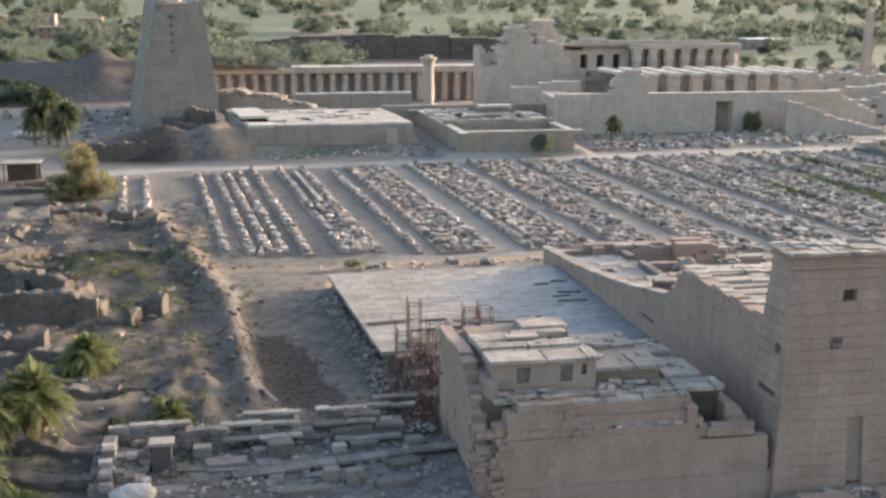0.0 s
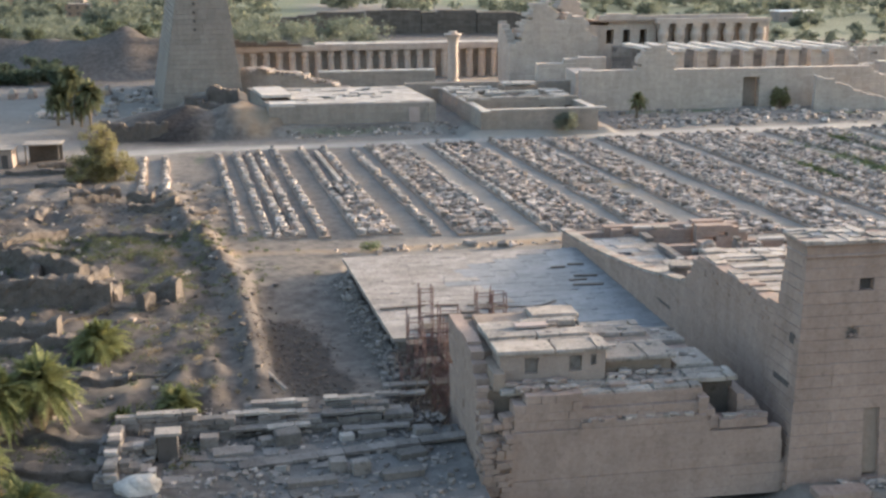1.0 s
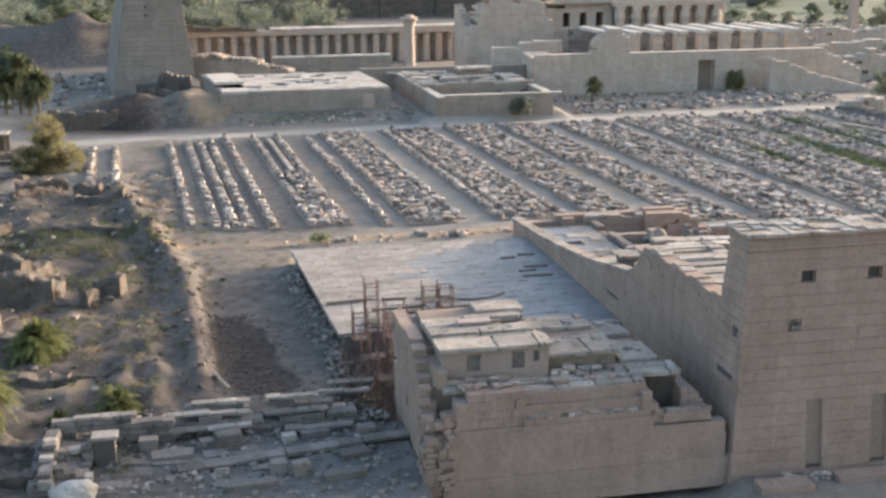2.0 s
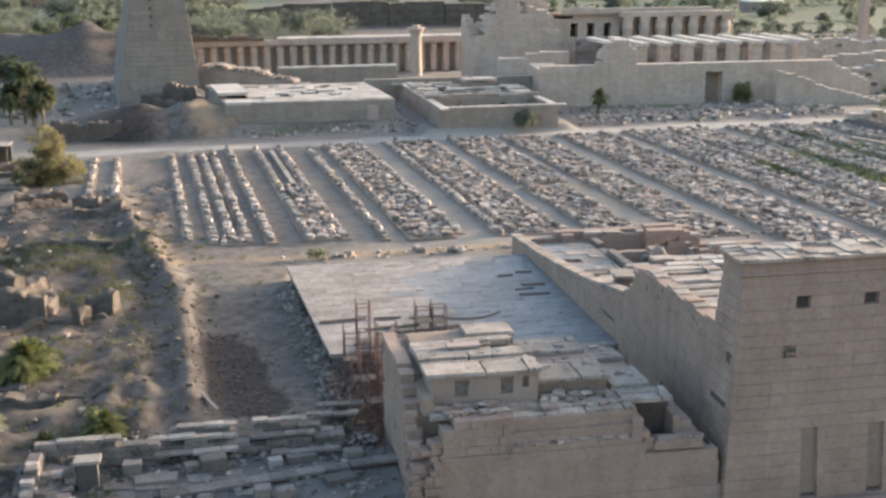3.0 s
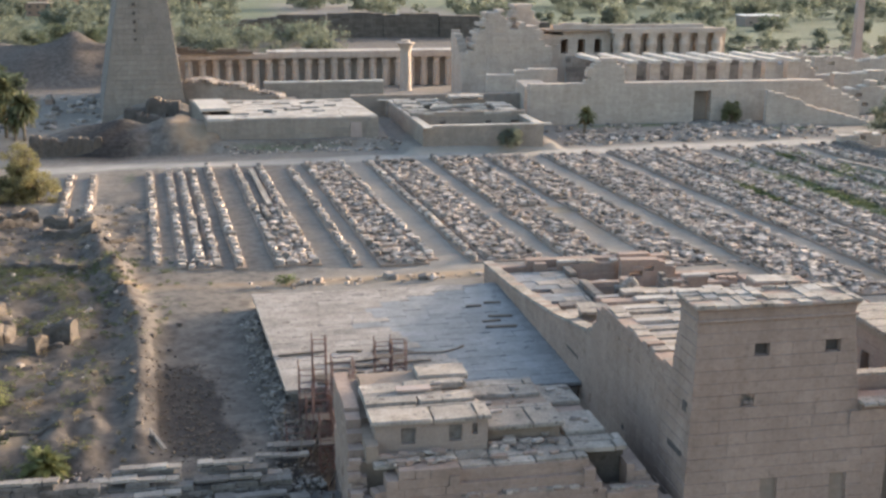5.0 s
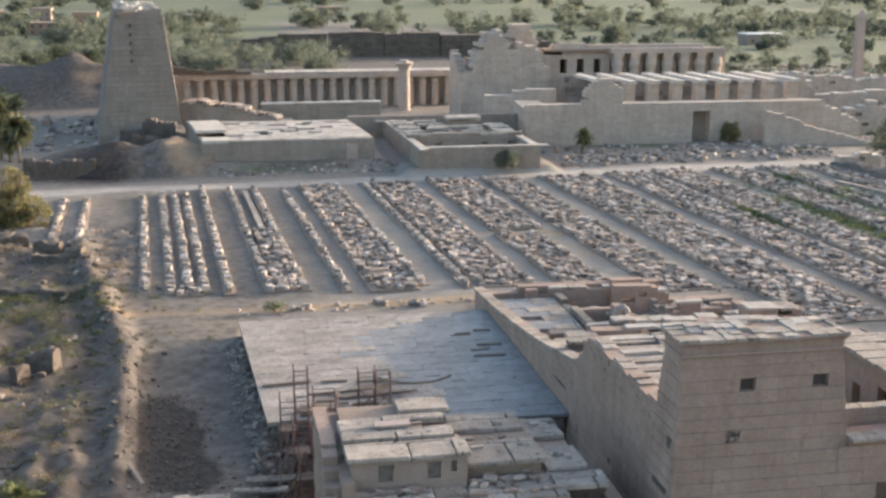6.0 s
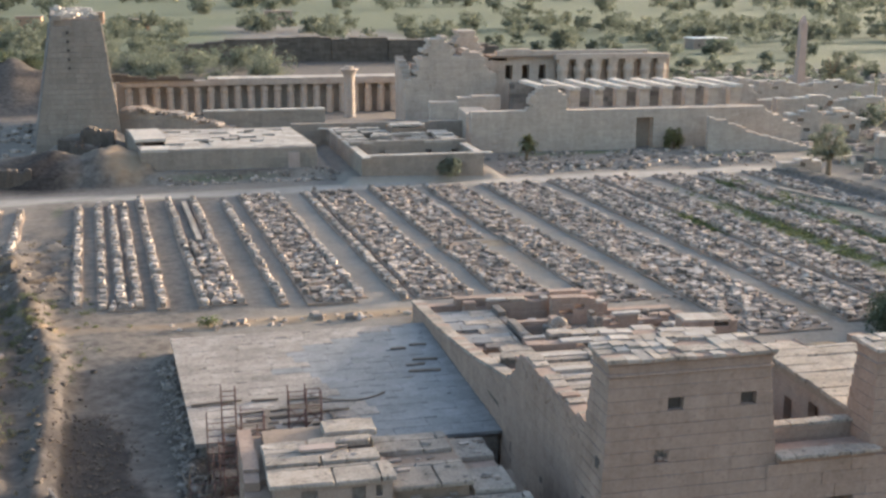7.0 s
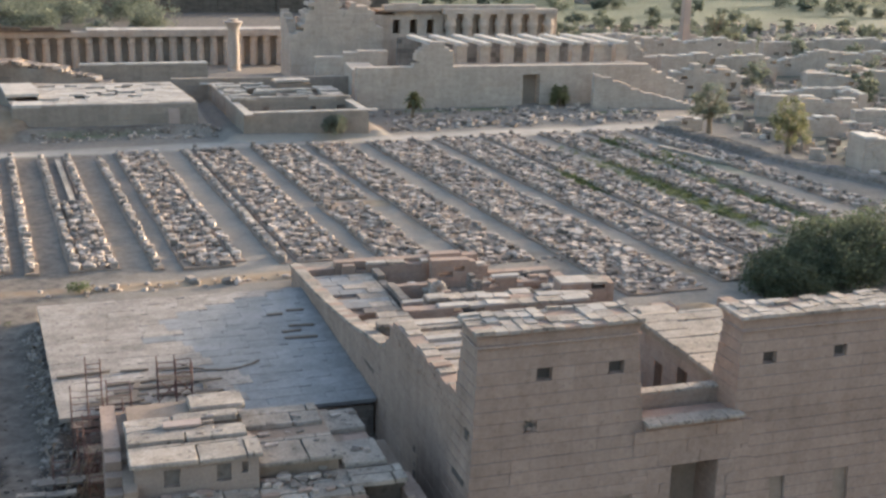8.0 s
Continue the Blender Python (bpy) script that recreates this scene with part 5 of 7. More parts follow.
    for k in range(9):                               # a shallow step that crosses the court
        x = -50.4 + k * 1.68
        piece("beam_piece", DARK_MESH, beam, (x + 0.8, 3.65 + 0.148 * (x + 50.4), 0.16 + 0.022 * k), (1.66, 0.9, 0.24), 0.147 + 0.01 * (k % 3 - 1), (0.04, 0), k)


west_court()


# ------------------------------------------------------------ yard with rows of stone fragments
ROW_LEAN = -0.068      # x shift per metre of y


def fragment_row(x, y0, y1, width, seed, dense=1.0, tall=0.5, singles=84, label=""):
    """Blocks laid out on a low bench. x: its left edge at y = 64."""
    rng = random.Random(seed)
    mid = (y0 + y1) / 2
    t = thing("stone_row", (x + width / 2 + ROW_LEAN * (mid - 64), mid, 0), label, "stone row", "rows of carved stone fragments")
    bench = bmesh.new()
    left = lambda y: x + ROW_LEAN * (y - 64)
    n = max(2, int((y1 - y0) / 4))
    hi, prev = 0.2, None
    for k in range(n + 1):
        y = y0 + (y1 - y0) * k / n
        a, b = left(y) - 0.1 + rng.uniform(-0.08, 0.08), left(y) + width + 0.1 + rng.uniform(-0.08, 0.08)
        ring = [bench.verts.new(p) for p in ((a - 0.12, y, -0.3), (a, y, hi), (b, y, hi), (b + 0.12, y, -0.3))]
        if prev:
            for i in range(3):
                bench.faces.new((prev[i], prev[i + 1], ring[i + 1], ring[i]))
        else:
            bench.faces.new(ring)
        prev = ring
    bench.faces.new(prev[::-1])
    bmesh.ops.recalc_face_normals(bench, faces=bench.faces[:])
    part("bench", bench, SANDSTONE_CORE, t, "low bench")
    spots = []
    y = y0 + 0.3
    while y < y1:                                    # the two kept edges
        step = rng.uniform(0.5, 1.15)
        edges = (0.45, width - 0.45) if width > 2.2 else (width / 2,)
        for e in edges:
            if rng.random() < 0.9:
                spots.append((left(y) + e + rng.uniform(-0.12, 0.12), y + step / 2, rng.uniform(0.5, 0.95), step * rng.uniform(0.75, 0.95), rng.uniform(0.3, 0.9) * tall * 1.6))
        y += step
    if width > 2.2:
        for _ in range(int((width - 1.0) * (y1 - y0) * 1.6 * dense)):
            s = rng.uniform(0.3, 0.85)
            spots.append((left(mid) * 0 + rng.uniform(0.9, width - 0.9), rng.uniform(y0 + 0.4, y1 - 0.3), s * rng.uniform(0.7, 1.4), s * rng.uniform(0.7, 1.5), s * rng.uniform(0.5, 1.0) * tall * 1.5))
            a, b, *c = spots[-1]
            spots[-1] = (left(b) + a, b, *c)
    spots.sort(key=lambda q: q[1])
    heap = Heap()
    for k, (px, py, w, d, h) in enumerate(spots):
        seed_, turn, tilt = rng.randrange(5 if width < 2.2 else 8), rng.uniform(-0.35, 0.35), (rng.uniform(-0.15, 0.15), rng.uniform(-0.15, 0.15))
        if k < singles:
            piece("stone_fragment", PALE_FRAG_MESH if width < 2.2 else FRAG_MESH, t, (px, py, 0.16 + h / 2), (w, d, h), turn, tilt, seed_)
        else:
            heap.block((px, py, 0.16 + h / 2), (w, d, h), turn, tilt, data=RUBBLE[seed_])
    heap.done("fragment_fill", PALE_FRAGMENT if width < 2.2 else FRAGMENT, t, kind="stuff")
    return t


NARROW, BROAD = "single row of pale stone blocks on a low bench", "broad bed heaped with sandstone fragments on a low bench"
for k, (x, y0, y1, w, dens) in enumerate((
        (-61.9, 93, 122, 1.2, 1), (-58.6, 88, 120, 1.2, 1), (-50.3, 66, 121, 1.1, 1), (-47.5, 65, 123, 1.1, 1), (-45.6, 66, 123, 1.1, 1), (-43.9, 65, 122.5, 1.1, 1),
        (-41.3, 64, 127, 1.1, 1), (-37.0, 64, 125, 1.2, 1), (-33.3, 64, 126, 1.2, 1), (-28.7, 63, 123, 1.0, 1), (-25.6, 62.5, 127, 5.2, 1), (-20.1, 64, 126, 1.1, 1),
        (-15.5, 62, 128, 1.1, 1), (-13.6, 62, 128, 6.2, 1), (-4.2, 90, 129, 7.0, 0.9), (-4.5, 60, 88.0, 5.6, 0.9), (5.0, 57, 129, 6.4, 0.9), (15.0, 43, 129, 8.9, 0.9), (27.2, 45, 130, 6.8, 1), (36.0, 50, 131, 6.4, 0.9), (46.8, 56, 131, 5.6, 0.8),
        (55.6, 62, 131, 3.6, 0.6), (64.0, 66, 131, 4.2, 0.6))):
    fragment_row(x, y0, y1, w, 200 + k, dens, label=BROAD if w > 2.2 else NARROW)
fragment_row(-35.8, 64.3, 94, 2.7, 240, 1.1, label="heap of sandstone fragments between two stone rows")
fragment_row(-46.4, 64.2, 67, 2.7, 241, 1.0, singles=8, label="row end closed with pale stone blocks")

trough = thing("stone_trough", (-36.6, 108, 0), "long pale stone channel lying between two stone rows", "trough", "rows of carved stone fragments")
for k in range(9):
    piece("channel_stone", SLAB_MESH, trough, (-34.3 + ROW_LEAN * (96.5 + 3.0 * k - 64), 96.5 + 3.0 * k, 0.3), (0.7, 2.94, 0.5), -ROW_LEAN, (0, 0), k)


def scatter(name, material, count, spot, size, seed, label, category="rubble", flat=0.7):
    rng = random.Random(seed)
    heap = Heap()
    for i in range(count):
        x, y = spot(rng)
        s = size[0] + (size[1] - size[0]) * rng.random() ** 2
        heap.block((x, y, gz(x, y) + s * 0.22), (s * rng.uniform(0.8, 1.5), s * rng.uniform(0.8, 1.3), s * flat), rng.uniform(0, 6.3), (rng.uniform(-0.3, 0.3), rng.uniform(-0.3, 0.3)),
                   data=RUBBLE[rng.randrange(8)])
    return tagged(heap.done(name, material), label, category, kind="stuff")


scatter("stone_rubble", FRAGMENT, 190, lambda r: (lambda y: (r.uniform(-42, -12) if y < 141 else r.gauss(-14.2, 1.6), y))(r.choice((139.0, 140.4, 142.0)) + r.gauss(0, 0.4)), (0.2, 0.7), 301, "loose stones along the far side of the road")
scatter("stone_rubble", FRAGMENT, 520, lambda r: (r.uniform(18, 72), r.choice((r.uniform(138, 157), r.gauss(143, 2)))), (0.3, 1.1), 302, "field of loose stone blocks before the great hall")
scatter("stone_rubble", DARK_STONE_ISLE, 520, lambda r: (lambda y: (-38.7 - 0.07 * (y - 23) + r.gauss(0, 0.7), y))(r.uniform(15, 46)), (0.1, 0.45), 303, "stones fallen beside the low temple")
scatter("stone_rubble", MUDBRICK_ISLE, 900, lambda r: (lambda y: (-45.9 - 0.08 * (y - 28) + 0.07 * max(0, 24 - y) + r.gauss(0, 1.6), y))(r.uniform(14, 36)), (0.05, 0.24), 304, "heap of dark brown broken stones")
scatter("stone_rubble", MUDBRICK_ISLE, 170, lambda r: (lambda y: (float(ridge_line(y)) + r.gauss(0, 1.2), y))(r.uniform(16, 92)), (0.12, 0.5), 305, "stones along an earth ridge")
scatter("mudbrick_rubble", MUDBRICK_ISLE, 1000, lambda r: (r.uniform(-92, -51), r.uniform(12, 100)), (0.1, 0.45), 306, "crumbled mudbrick and earth clods")
scatter("stone_rubble", FRAGMENT, 420, lambda r: (r.uniform(-90, -53), r.uniform(5, 100)), (0.15, 0.6), 307, "pale stones scattered over the old ruins")
scatter("stone_rubble", DARK_STONE_ISLE, 420, lambda r: (r.uniform(-56.5, -37.5), r.uniform(-3.0, 9.5)), (0.08, 0.42), 310, "broken stones strewn over the forecourt")
scatter("stone_rubble", FRAGMENT, 130, lambda r: (r.uniform(-92, -66), r.uniform(168, 222)), (0.4, 1.6), 309, "pale blocks scattered over the plaza")
scatter("stone_rubble", FRAGMENT, 90, lambda r: (r.uniform(-40, 15), r.gauss(57.5, 0.8)), (0.3, 0.9), 308, "few stones beside the slab roof")


def ruin_walls():
    rng = random.Random(44)
    for k, (a, b, h) in enumerate((((-76, 56.6), (-65.0, 47.4), 2.9), ((-73, 41.4), (-61.8, 40.8), 2.9), ((-65.4, 47.4), (-63.8, 51), 1.4), ((-70.5, 33.8), (-65.2, 32.2), 2.3), ((-62.2, 41.2), (-61.8, 44.0), 2.0), ((-70, 51.5), (-69.6, 46), 1.8), ((-64.6, 88.6), (-61.3, 87.2), 2.0), ((-72, 86), (-66.5, 89.4), 1.4), ((-59.2, 39.4), (-58.3, 40.4), 2.1), ((-58.4, 42.8), (-55.8, 41.6), 2.2),
                                   ((-73, 44), (-66, 43), 2.0), ((-70, 30), (-63, 29), 1.6), ((-76, 64), (-70, 70), 1.5), ((-66, 68), (-58, 66), 1.0), ((-64, 21), (-58.5, 20.6), 1.0), ((-70, 12), (-58.8, 8.2), 0.9),
                                   ((-68, 5.5), (-58.8, 3.5), 1.0), ((-64, 84), (-58, 82), 1.3), ((-72, 90), (-66, 92), 1.8))):
        t = thing("mudbrick_wall", (*a, gz(*a)), "crumbling dark mudbrick wall stump", "wall", "mudbrick ruins")
        eroded_wall("brickwork", a, b, h, rng.uniform(0.9, 1.5), MUDBRICK, t, k + 1, square=True)
    for k in range(24):
        x, y = rng.uniform(-90, -56), rng.uniform(6, 98)
        ang, L_ = rng.choice((0.1, 1.6, 1.5, 0.0, 0.6)) + rng.uniform(-0.2, 0.2), rng.uniform(2.5, 8)
        t = thing("mudbrick_wall", (x, y, gz(x, y)), "low crumbling earth wall stump", "wall", "mudbrick ruins")
        eroded_wall("brickwork", (x, y), (x + math.cos(ang) * L_, y + math.sin(ang) * L_), rng.uniform(0.3, 0.8), rng.uniform(0.7, 1.3), MUDBRICK, t, 60 + k, square=True)


ruin_walls()


def scaffold(x, y, z0, w, d, h, seed):
    t = thing("scaffold", (x, y, z0), "red steel scaffold tower with plank decks", "scaffold", "scaffolds")
    rng = random.Random(seed)
    for dx in (0, w):
        for dy in (0, d):
            bm = bmesh.new()
            tube(bm, (x + dx, y + dy, z0), (x + dx, y + dy, z0 + h + rng.uniform(-0.1, 0.2)), 0.045)
            part("upright", bm, RUST, t)
    lev = z0 + 0.9
    while lev < z0 + h + 0.1:
        bm = bmesh.new()
        for a, b in (((0, 0), (w, 0)), ((w, 0), (w, d)), ((w, d), (0, d)), ((0, d), (0, 0))):
            tube(bm, (x + a[0], y + a[1], lev), (x + b[0], y + b[1], lev), 0.035)
        part("rail", bm, RUST, t)
        lev += 1.0
    bm = bmesh.new()
    tube(bm, (x, y, z0 + 0.3), (x + w, y, z0 + h * 0.5), 0.04)
    tube(bm, (x + w, y + d, z0 + 0.3), (x, y + d, z0 + h * 0.5), 0.04)
    tube(bm, (x, y + d, z0 + h * 0.5), (x, y, z0 + h), 0.04)
    part("brace", bm, RUST, t)
    for k in range(3):
        bm = bmesh.new()
        box(bm, x - 0.1, x + w + 0.1, y + 0.05 + k * d / 3, y + d / 3 - 0.06 + k * d / 3, z0 + h * 0.55, z0 + h * 0.55 + 0.06)
        part("plank", bm, TIMBER, t)


scaffold(-36.2, 21.2, -1.2, 1.0, 1.0, 7.3, 1)
scaffold(-34.9, 19.4, -1.2, 1.6, 1.4, 6.0, 2)
scaffold(-31.2, 23.6, 1.5, 1.3, 1.0, 3.4, 3)
scaffold(-29.9, 24.0, 1.5, 1.2, 1.0, 2.9, 7)
scaffold(-37.0, 17.6, -1.2, 1.8, 1.3, 4.2, 4)
scaffold(-35.2, 14.6, -1.2, 1.2, 1.6, 6.4, 5)
scaffold(-38.6, 14.2, -1.2, 1.6, 1.2, 3.2, 6)
scaffold(-37.3, 20.0, -1.2, 1.1, 1.2, 5.6, 8)
scaffold(-36.6, 16.2, -1.2, 1.2, 1.2, 5.2, 9)
scaffold(-36.4, 12.6, -1.2, 1.0, 1.2, 4.6, 10)


def loose_beams():
    rng = random.Random(15)
    t = thing("timber_props", (-36.5, 15, -1.2), "dark timber props and beams stacked by the scaffold", "timber")
    for k in range(52):
        x, y = rng.uniform(-39.5, -35.8), rng.uniform(11.5, 21)
        bm = bmesh.new()
        if k % 3:                                    # lying in a heap, or leaning on the masonry
            ang, long, z = rng.uniform(-0.5, 0.5) + (1.4 if k % 2 else 0.2), rng.uniform(1.6, 3.4), -1.2 + 0.012 * k + rng.uniform(0, 0.5)
            tube(bm, (x, y, z), (x + long * math.cos(ang), y + long * math.sin(ang), z + rng.uniform(-0.1, 0.5)), 0.12, 0.1, 6)
        else:
            tube(bm, (x, y, -1.3), (x + rng.uniform(0.4, 1.6), y + rng.uniform(-1.2, 1.2), rng.uniform(0.2, 2.4)), 0.07, 0.06, 6)
        part("prop", bm, TIMBER, t)


loose_beams()


def timber_heap():
    t = thing("plank_stack", (-33, 24, 1.5), "loose grey planks lying on the slab roof", "planks")
    rng = random.Random(3)
    for k in range(30):
        x, y = rng.uniform(-36.4, -27), rng.uniform(23.4, 27.5) if k < 22 else rng.uniform(27.5, 31)
        piece("plank", PLANK_MESH, t, (x, y, 1.54 + rng.uniform(0, 0.14)), (rng.uniform(1.2, 4.0), rng.uniform(0.18, 0.5), rng.uniform(0.06, 0.16)), rng.uniform(-0.1, 0.1) + (1.5 if k % 9 == 4 else 0), (0, rng.uniform(-0.02, 0.02)), k)
    # dark planks added to stand in for dark streaks across the slabs
    for k, (x, y, long, wide, turn) in enumerate(((-18.4, 35.2, 2.8, 0.4, -0.05), (-18.9, 36.9, 1.7, 0.3, 0.12), (-17.8, 38.2, 2.2, 0.35, -0.1), (-19.6, 41.6, 1.4, 0.3, 0.05), (-17.6, 42.4, 1.6, 0.3, -0.04))):
        piece("plank", PLANK_MESH, t, (x, y, 1.58), (long, wide, 0.14), turn, (0, 0), k)
    for k in range(7):                               # poles laid in a shallow bow
        u = k / 6 - 0.5
        piece("plank", PLANK_MESH, t, (-25.8 + 5.4 * u, 29.3 + 5.2 * u * u - 0.5 * u, 1.58), (0.95, 0.14, 0.1), 1.5 * u, (0, 0), k)


PLANK_MESH = shared_meshes("plank", [worn_box_data(80 + s, 0.02, 0.006) for s in range(3)], TIMBER)
timber_heap()
kerb = thing("pale_kerb", (60, 113, 0), "long pale stone kerb at the yard edge", "kerb")
for k in range(6):
    piece("kerb_stone", SLAB_MESH, kerb, (57.7 + k * 0.72, 113.4 - k * 2.55, 0.35), (0.8, 2.5, 0.5), 0.27, (0, 0), k)
log = thing("fallen_column_drum", (-48, 20, 0.2), "pale fallen stone beam on the slope", "beam")
piece("beam_piece", SLAB_MESH, log, (-47.6, 18.0, gz(-47.6, 18.0) + 0.25), (0.24, 3.4, 0.22), 0.4, (0.1, 0), 1)


# ------------------------------------------------------------ great temple beyond the road
FAR_SLAB = shared_meshes("roof_slab", WORN, SLAB_PALE)


def great_pylon():
    t = thing("great_pylon", (-57.5, 200, 0), "tall battered sandstone pylon tower with a ragged crown", "pylon")
    z1 = 26.2
    core = bmesh.new()
    solid(core, [(-65.6, 178.4), (-49.4, 178.4), (-54.2, 226), (-70.4, 226)], -0.5, z1 - 0.6, top=[(-60.8, 180.6), (-52.6, 180.6), (-56.8, 222), (-65.0, 222)])
    part("core", core, SANDSTONE_CORE, t)
    heap, rng, z = Heap(), random.Random(70), -0.5
    while z < z1 - 0.2:
        h = 1.0 * rng.uniform(0.9, 1.1)
        f = (z + h / 2 + 0.5) / (z1 + 0.5)
        xa, xb, yf = -66.0 + 4.9 * f, -49.0 - 3.3 * f, 178.0 + 2.2 * f
        x = xa
        while x < xb - 0.01:
            w = min(2.0 * rng.uniform(0.7, 1.3), xb - x)
            if not (z > z1 - 2.2 and rng.random() < 0.35):
                heap.block((x + w / 2, yf + 0.5, z + h / 2), (w - 0.03, 1.0 + rng.uniform(-0.06, 0.06), h - 0.03), seed=rng.randrange(6))
            x += w
        y = yf + 1.0
        while y < 224:
            w = 3.0 * rng.uniform(0.7, 1.3)
            for xs in (xa + 0.5, xb - 0.5):
                heap.block((xs - 0.1 * (y + w / 2 - 178), y + w / 2, z + h / 2), (1.0, w - 0.04, h - 0.03), 0.1, seed=rng.randrange(6))
            y += w
        z += h
    heap.done("masonry", SHRINE_STONE, t, kind="stuff")
    top = Heap()
    for k in range(60):
        yy = rng.uniform(181, 221)
        top.block((rng.uniform(-60.5, -53.0) - 0.1 * (yy - 180), yy, z1 - 0.5 + rng.uniform(-0.2, 0.9)), (rng.uniform(1, 2.4), rng.uniform(1, 2), rng.uniform(0.4, 0.9)), rng.uniform(-0.2, 0.2), seed=k)
    top.done("broken_crown", SLAB_ISLE, t, "pale broken stones on top", kind="stuff")
    for k in range(5):
        bm = bmesh.new()
        box(bm, -58.8, -58.3, 179.3, 181.0, 16 + k * 1.7, 16.6 + k * 1.7)
        part("putlog_hole", bm, DARK, t)
    m = thing("ramp_ruin", (-55, 173, 0), "stump of a mudbrick building ramp against the pylon", "ruin")
    for k, (a, b, h, th) in enumerate((((-60.6, 172.4), (-56.0, 171.4), 4.6, 3.0), ((-56.6, 172.6), (-50.4, 172.2), 6.2, 3.6), ((-58.4, 169.4), (-53.0, 169.0), 3.6, 2.6))):
        eroded_wall("brickwork", a, b, h, th, MUDBRICK, m, 310 + k, z=0.0, square=True)


great_pylon()


def roofed_box(name, foot, wall_top, label, seed, thick=1.4):
    """A flat-topped stone building: four walls of masonry, parapet and roof slabs."""
    cx, cy = sum(p[0] for p in foot) / 4, sum(p[1] for p in foot) / 4
    t = thing(name, (cx, cy, 0), label, "temple")
    blocks = []
    for k in range(4):
        a, b = foot[k], foot[(k + 1) % 4]
        blocks += courses(a, b, [(0, wall_top), (99, wall_top)], -0.4, 0.95, 2.4, thick, seed + k)
    masonry("wall_masonry", blocks, SHRINE_STONE, t)
    return t


def shrine_group():
    foot = [(-45.0, 143.8), (-15.2, 143.2), (-17.4, 167.0), (-48.4, 173.0)]
    t = roofed_box("barque_temple", foot, 5.1, "low stone temple with a pale flat slab roof", 500)
    # dark fill colour stands in for shade in the roof holes
    bm = bmesh.new()
    solid(bm, [(-44.0, 145.0), (-16.4, 144.5), (-18.5, 166.0), (-47.0, 171.6)], -0.4, 4.3)
    part("body", bm, MUDBRICK, t)
    rng = random.Random(51)
    for j in range(11):
        y0 = 143.7 + j * 2.3
        x0, x1 = -45.1 - 0.115 * (y0 - 143.7), -15.3 - 0.09 * (y0 - 143.7)
        x = x0 if j > 7 else -40.2 - 0.115 * (y0 - 143.7)
        hole = False
        while x < x1 - 0.1:
            w = rng.uniform(1.6, 3.4)
            if x1 - x - w < 1.2:
                w = x1 - x
            hole = not hole and 0 < j < 10 and x > x0 + 1 and x + w < x1 - 1.5 and rng.random() < 0.36
            if not hole:
                piece("slab", FAR_SLAB, t, (x + w / 2, y0 + 1.2, 5.1 + rng.uniform(-0.04, 0.07)), (w - 0.05, 2.2, 0.35), seed=rng.randrange(6))
            x += w
    piece("slab", FAR_SLAB, t, (-42.6, 146.0, 5.1), (4.6, 4.6, 0.5))
    piece("slab", FAR_SLAB, t, (-44.2, 158.0, 5.9), (5.4, 14.0, 0.5), 0.115)
    bm = bmesh.new()
    box(bm, -20.2, -18.2, 143.0, 143.3, 1.6, 4.3)
    part("red_door", bm, GRANITE, t, "faded red door")
    foot = [(-8.7, 134.6), (12.5, 134.4), (12.0, 160.0), (-9.8, 171.0)]
    t = roofed_box("court_temple", foot, 4.4, "open stone temple with white capped walls and cross walls", 520, thick=1.2)
    # open front court, then a hall front with doorways and roofed rooms behind it
    masonry("hall_front", courses((-9.0, 146.6), (12.2, 146.2), [(0, 4.9), (8.4, 4.9), (8.6, 5.3), (13.2, 5.3), (13.4, 4.9), (22, 4.9)], -0.4, 0.95, 2.4, 1.0, 530, openings=((1.6, 2.7, -1, 3.9), (5.4, 6.4, -1, 3.9), (13.8, 14.8, -1, 3.9), (18.6, 20.2, -1, 4.0))), SHRINE_STONE, t)
    for k, (a, b, h) in enumerate((((-4.6, 147.6), (-5.2, 168), 4.75), ((1.0, 147.6), (0.9, 165), 4.75), ((6.6, 147.6), (6.4, 163), 4.75), ((-9.4, 154), (12, 153.4), 4.75), ((-9.6, 161.4), (11.8, 160.4), 4.75))):
        masonry("cross_wall", courses(a, b, [(0, h), (99, h)], -0.4, 0.95, 2.4, 1.0, 540 + k), SHRINE_STONE, t)
    raised = bmesh.new()
    solid(raised, [(1.2, 160.2), (7.6, 159.8), (7.4, 163.4), (1.0, 166.2)], -0.4, 5.7)
    part("raised_room", raised, SANDSTONE_CORE, t)
    pts = foot + [foot[0]]
    for a, b in zip(pts, pts[1:]):
        L_, way = math.dist(a, b), (Vector(b) - Vector(a)).normalized()
        s = 0.0
        while s < L_ - 0.5:
            w = rng.uniform(1.6, 3.4)
            c = Vector(a) + way * (s + w / 2) + Vector((-way.y, way.x)) * 0.6
            piece("capping_slab", FAR_SLAB, t, (c.x, c.y, 4.52), (w - 0.1, 1.4, 0.24), math.atan2(way.y, way.x), seed=rng.randrange(6))
            s += w
